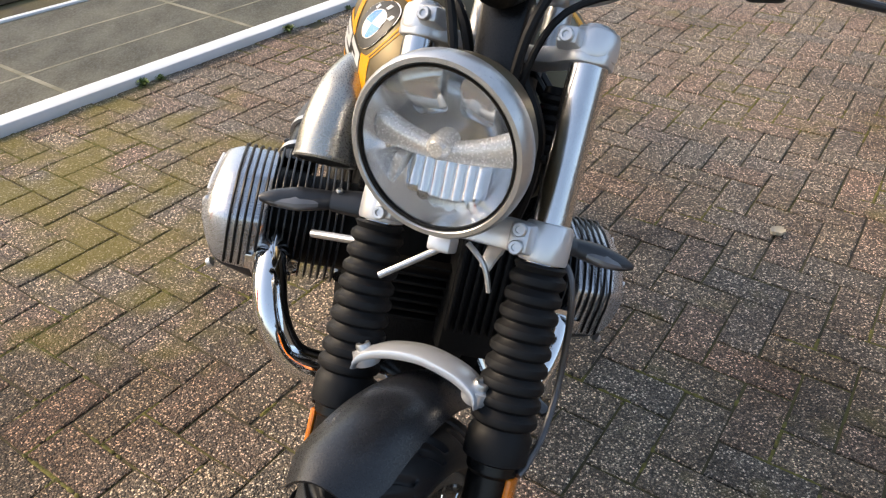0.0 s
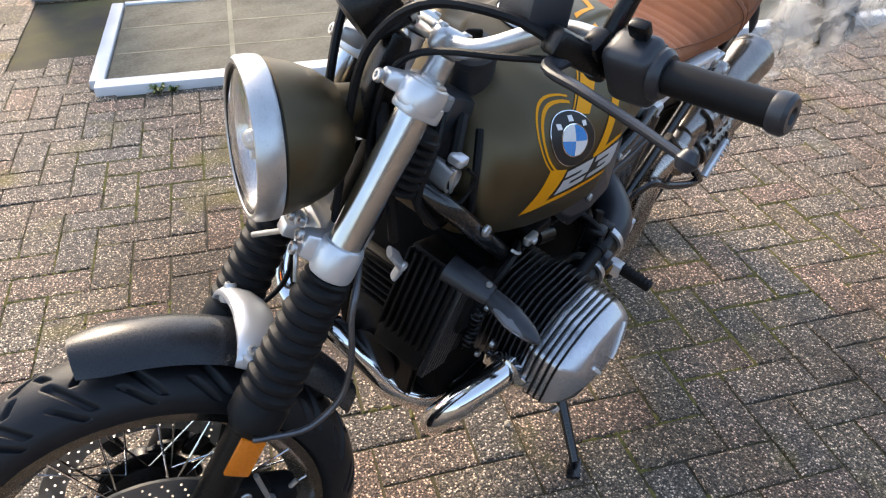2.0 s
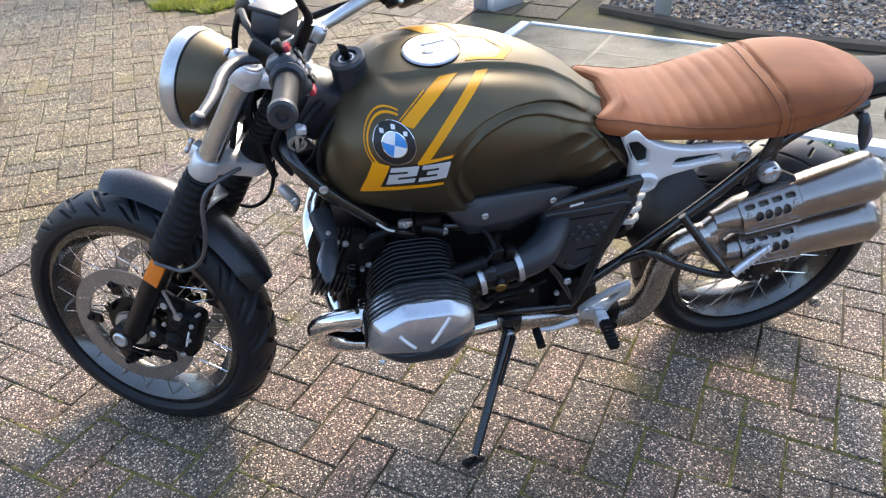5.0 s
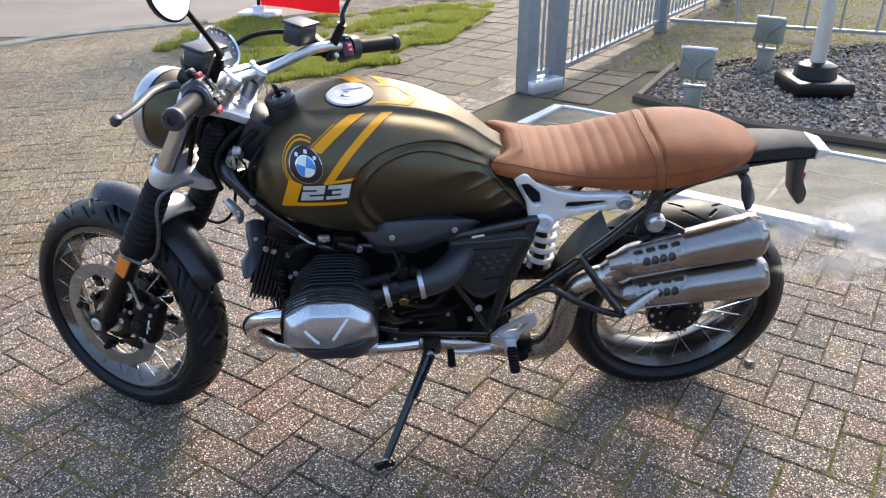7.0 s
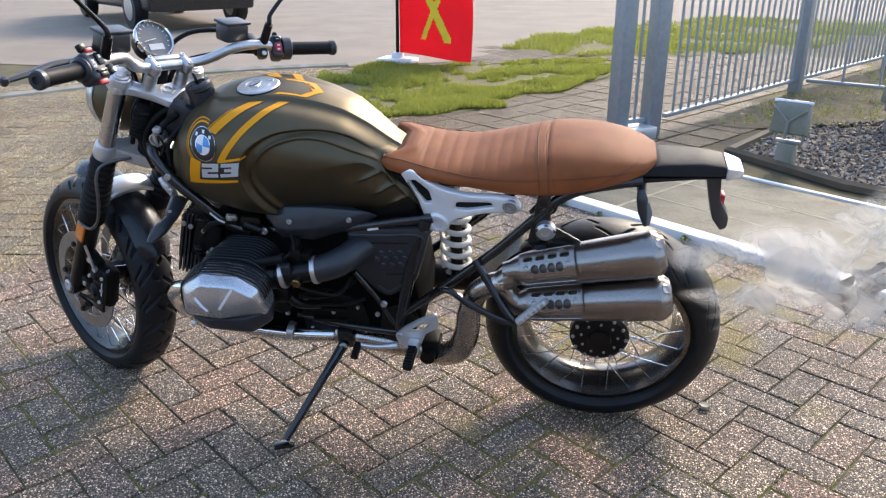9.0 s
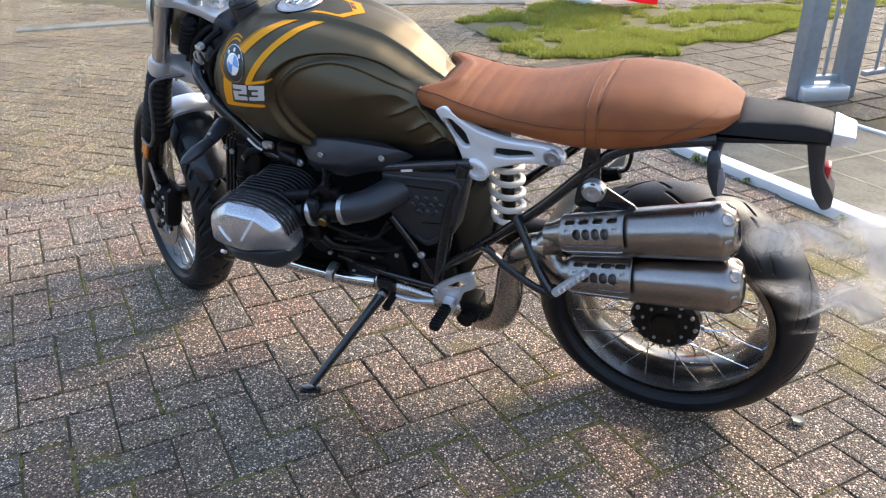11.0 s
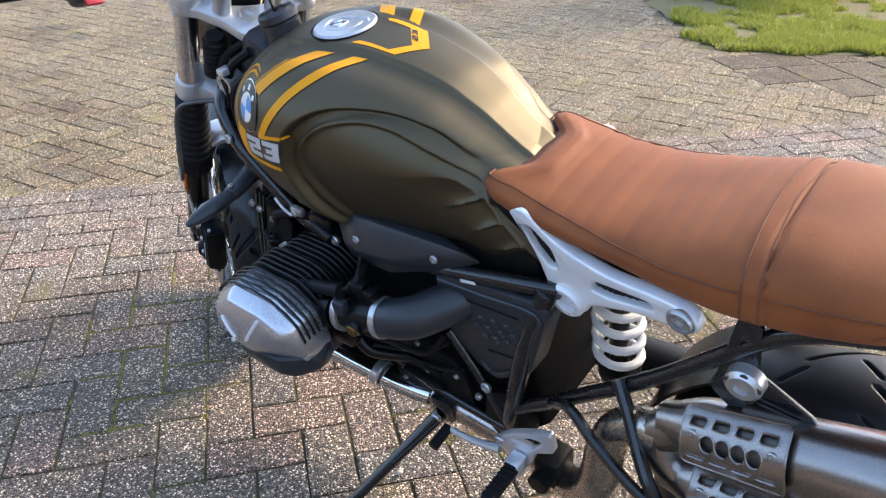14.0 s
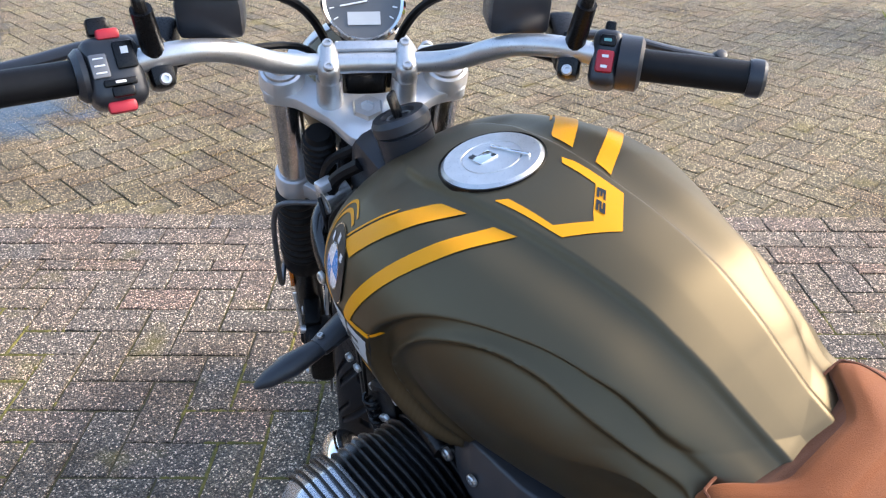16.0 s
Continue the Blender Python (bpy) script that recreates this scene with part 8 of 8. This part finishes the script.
paving = new("pavement")
tagged(paving, "exposed aggregate brick paving with moss in the joints", "pavement", kind="structure")
shapes = []
for i in range(6):
    v, f = brick_mesh(BL, BW, i)
    me = bpy.data.meshes.new("brick")
    me.from_pydata(v, [], f)
    me.materials.append(PAVER)
    shapes.append(me)
rest_v, rest_f = [], []
far_v, far_f = [], []
rng = random.Random(4)
single = 0
for zone, places in enumerate((near, band, far)):
    for x, y, a in places:
        z = rng.uniform(-0.0015, 0.0012) + (0.0034 if zone == 1 else 0.0)
        tx, ty = rng.uniform(-0.5, 0.5), rng.uniform(-0.5, 0.5)
        m = pose(x, y, z, tx, ty, math.degrees(a) + rng.uniform(-0.6, 0.6) + (180 if rng.random() < 0.5 else 0))
        if zone == 0 and single < 300 and -0.6 < x < 1.5 and -0.1 < y < 3.2:
            o = new("brick", shapes[rng.randrange(6)])
            o.parent, o.matrix_basis = paving, m
            single += 1
        else:
            v, f = brick_mesh(BL, BW, rng.randrange(6))
            vs, fs = (far_v, far_f) if zone == 2 else (rest_v, rest_f)
            k = len(vs)
            vs += [tuple(m @ Vector(p)) for p in v]
            fs += [tuple(k + i for i in q) for q in f]
for vs, fs, material in ((rest_v, rest_f, PAVER), (far_v, far_f, SANDY)):
    me = bpy.data.meshes.new("bricks")
    me.from_pydata(vs, [], fs)
    me.materials.append(material)
    rest = new("bricks", me)
    rest.parent = paving
    tagged(rest, "", kind="stuff")

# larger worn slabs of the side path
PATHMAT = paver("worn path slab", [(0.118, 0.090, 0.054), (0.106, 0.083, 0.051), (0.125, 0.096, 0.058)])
path = tagged(new("footpath"), "worn grey-brown path slabs with mossy joints", "path", kind="structure")
v0 = [(-0.145, -0.145, -0.02), (0.145, -0.145, -0.02), (0.145, 0.145, -0.02), (-0.145, 0.145, -0.02), (-0.14, -0.14, 0), (0.14, -0.14, 0), (0.14, 0.14, 0), (-0.14, 0.14, 0)]
me = bpy.data.meshes.new("slab")
me.from_pydata(v0, [], [(4, 5, 6, 7)] + [(i, (i + 1) % 4, 4 + (i + 1) % 4, 4 + i) for i in range(4)])
me.materials.append(PATHMAT)
taken = 0
for i in range(-30, 30):
    for j in range(-30, 30):
        q = Vector((-3.6, 1.0)) + U2 * (i * 0.3) + N2 * (j * 0.3 )
        x, y = q.x, q.y
        if x < -2.7 and x > -8.6 and 0.1 < y < 4.5 and not yard(x + 0.1, y) and not inside((x, y), VERGE) and not inside((x, y), BED) and not inside((x, y), FARVERGE) and not inside((x, y), GRAVELBED) and slab_free(x, y) and taken < 290:
            o = new("slab", me)
            o.parent, o.matrix_basis = path, pose(x, y, 0.003 + rng.uniform(-0.001, 0.001), rng.uniform(-0.4, 0.4), rng.uniform(-0.4, 0.4), math.degrees(COURSE) + rng.uniform(-1, 1))
            taken += 1

# moss cushions in the joints
MOSS = surface("yellow green moss", (0.185, 0.155, 0.034), 0.9, dark=(0.095, 0.09, 0.024), scale=60, amount=0.9, grain=500, bump=0.5, coord="World")


def moss(places, count, seed):
    """Low cushions along the joints, thick in some spots and absent in others."""
    rng, v, f = random.Random(seed), [], []
    shape = [(1, 0, 0), (0.4, 0.9, 0), (-0.6, 0.7, 0), (-1, -0.1, 0), (-0.3, -0.9, 0), (0.7, -0.7, 0), (0.1, 0.05, 1)]
    while len(v) < count * 7:
        x, y, a = places[rng.randrange(len(places))]
        long, edge = rng.uniform(-0.5, 0.5), rng.choice((-0.5, 0.5))
        u, w = (long * BL, edge * BW) if rng.random() < 0.66 else (edge * BL, long * BW)
        px, py = x + u * math.cos(a) - w * math.sin(a), y + u * math.sin(a) + w * math.cos(a)
        if noise.noise((px * 1.9, py * 1.9, 4.0)) + 0.6 * noise.noise((px * 7, py * 7, 1.0)) < rng.uniform(0.16, 0.55):
            continue
        k, t, r = len(v), rng.uniform(0, 6.283), rng.uniform(0.003, 0.0075)
        lengthen = rng.uniform(1.0, 2.2)
        way = a if u == long * BL else a + math.pi / 2
        for sx, sy, sz in shape:
            p, q = sx * math.cos(t) - sy * math.sin(t), sx * math.sin(t) + sy * math.cos(t)
            p *= lengthen
            v.append((px + r * (p * math.cos(way) - q * math.sin(way)), py + r * (p * math.sin(way) + q * math.cos(way)), -0.003 + sz * rng.uniform(0.003, 0.0055)))
        f += [(k + i, k + (i + 1) % 6, k + 6) for i in range(6)]
    me = bpy.data.meshes.new("moss")
    me.from_pydata(v, [], f)
    me.materials.append(MOSS)
    return new("moss", me)


tagged(moss([p for p in near if -2.4 < p[0] < 2.2 and -0.6 < p[1] < 4.2], 9000, 3), "yellow green moss cushions in the joints of the paving", "moss", kind="stuff")

# warm exhaust vapour: thin curled wisps that fade out to their rims
VAPOUR = bpy.data.materials.new("white vapour")
VAPOUR.use_nodes = True
vn, vl = VAPOUR.node_tree.nodes, VAPOUR.node_tree.links
vn.remove(vn["Principled BSDF"])
lit, passed, both_sides, clear_air, haze = vn.new("ShaderNodeBsdfDiffuse"), vn.new("ShaderNodeBsdfTranslucent"), vn.new("ShaderNodeMixShader"), vn.new("ShaderNodeBsdfTransparent"), vn.new("ShaderNodeMixShader")
for node in (lit, passed):
    node.inputs[0].default_value = (0.66, 0.65, 0.63, 1)
vl.new(lit.outputs[0], both_sides.inputs[1])
vl.new(passed.outputs[0], both_sides.inputs[2])
spot, curls = vn.new("ShaderNodeUVMap"), vn.new("ShaderNodeTexNoise")
curls.inputs["Scale"].default_value, curls.inputs["Detail"].default_value, curls.inputs["Roughness"].default_value, curls.inputs["Distortion"].default_value = 9.0, 5.0, 0.55, 0.8
vl.new(vn.new("ShaderNodeNewGeometry").outputs["Position"], curls.inputs["Vector"])
reach = vn.new("ShaderNodeVectorMath")
reach.operation = "DISTANCE"
reach.inputs[1].default_value = (0.5, 0.5, 0)
vl.new(spot.outputs[0], reach.inputs[0])
rimfade, patchy, density = vn.new("ShaderNodeMapRange"), vn.new("ShaderNodeMapRange"), vn.new("ShaderNodeMath")
rimfade.interpolation_type = patchy.interpolation_type = "SMOOTHSTEP"
rimfade.inputs[1].default_value, rimfade.inputs[2].default_value, rimfade.inputs[3].default_value, rimfade.inputs[4].default_value = 0.12, 0.5, 1.0, 0.0
patchy.inputs[1].default_value, patchy.inputs[2].default_value, patchy.inputs[3].default_value, patchy.inputs[4].default_value = 0.36, 0.66, 0.14, 0.72
vl.new(reach.outputs["Value"], rimfade.inputs[0])
vl.new(curls.outputs[0], patchy.inputs[0])
density.operation = "MULTIPLY"
vl.new(rimfade.outputs[0], density.inputs[0])
vl.new(patchy.outputs[0], density.inputs[1])
vl.new(density.outputs[0], haze.inputs[0])
vl.new(clear_air.outputs[0], haze.inputs[1])
vl.new(both_sides.outputs[0], haze.inputs[2])
vl.new(haze.outputs[0], vn["Material Output"].inputs[0])


def vapour(mouths, way, count, seed, n=12):
    """Curled wisps in a widening plume from each mouth; the far ones are larger."""
    rng = random.Random(seed)
    side = way.cross(Vector((0, 0, 1))).normalized()
    bm = bmesh.new()
    uv = bm.loops.layers.uv.new("UVMap")
    for k in range(count):
        d = 0.045 + 0.72 * ((k + rng.random()) / count) ** 1.25
        size = 0.045 + 0.19 * d
        at = mouths[k % len(mouths)] + way * d + side * rng.gauss(0, 0.10 * d) + Vector((0, 0, rng.gauss(0.03 * d, 0.09 * d)))
        turn = Matrix.Rotation(rng.uniform(-1.0, 1.0), 3, way) @ Matrix.Rotation(rng.uniform(-0.7, 0.7), 3, "Z")
        u, w = turn @ way, turn @ Vector((0, 0, 1))
        grid = []
        for i in range(n + 1):
            row = []
            for j in range(n + 1):
                a, b = 2 * i / n - 1, 2 * j / n - 1
                p = at + u * (a * size * 1.35) + w * (b * size * 0.8)
                row.append(bm.verts.new(p + Vector((noise.noise(p * 9), noise.noise(p * 9 + Vector((7, 0, 0))), noise.noise(p * 9 + Vector((0, 7, 0))))) * size * 0.45))
            grid.append(row)
        for i in range(n):
            for j in range(n):
                f = bm.faces.new((grid[i][j], grid[i + 1][j], grid[i + 1][j + 1], grid[i][j + 1]))
                for loop, (x, y) in zip(f.loops, ((i, j), (i + 1, j), (i + 1, j + 1), (i, j + 1))):
                    loop[uv].uv = (x / n, y / n)
    return part("vapour", bm, VAPOUR)


plume = vapour([BIKE @ (UP1 + Vector((-0.02, 0, 0.004))), BIKE @ (LO1 + Vector((-0.02, 0, 0.004)))], Vector((-0.05, 1, -0.03)).normalized(), 30, 12)
tagged(plume, "white exhaust vapour drifting behind the mufflers", "vapour", kind="stuff")
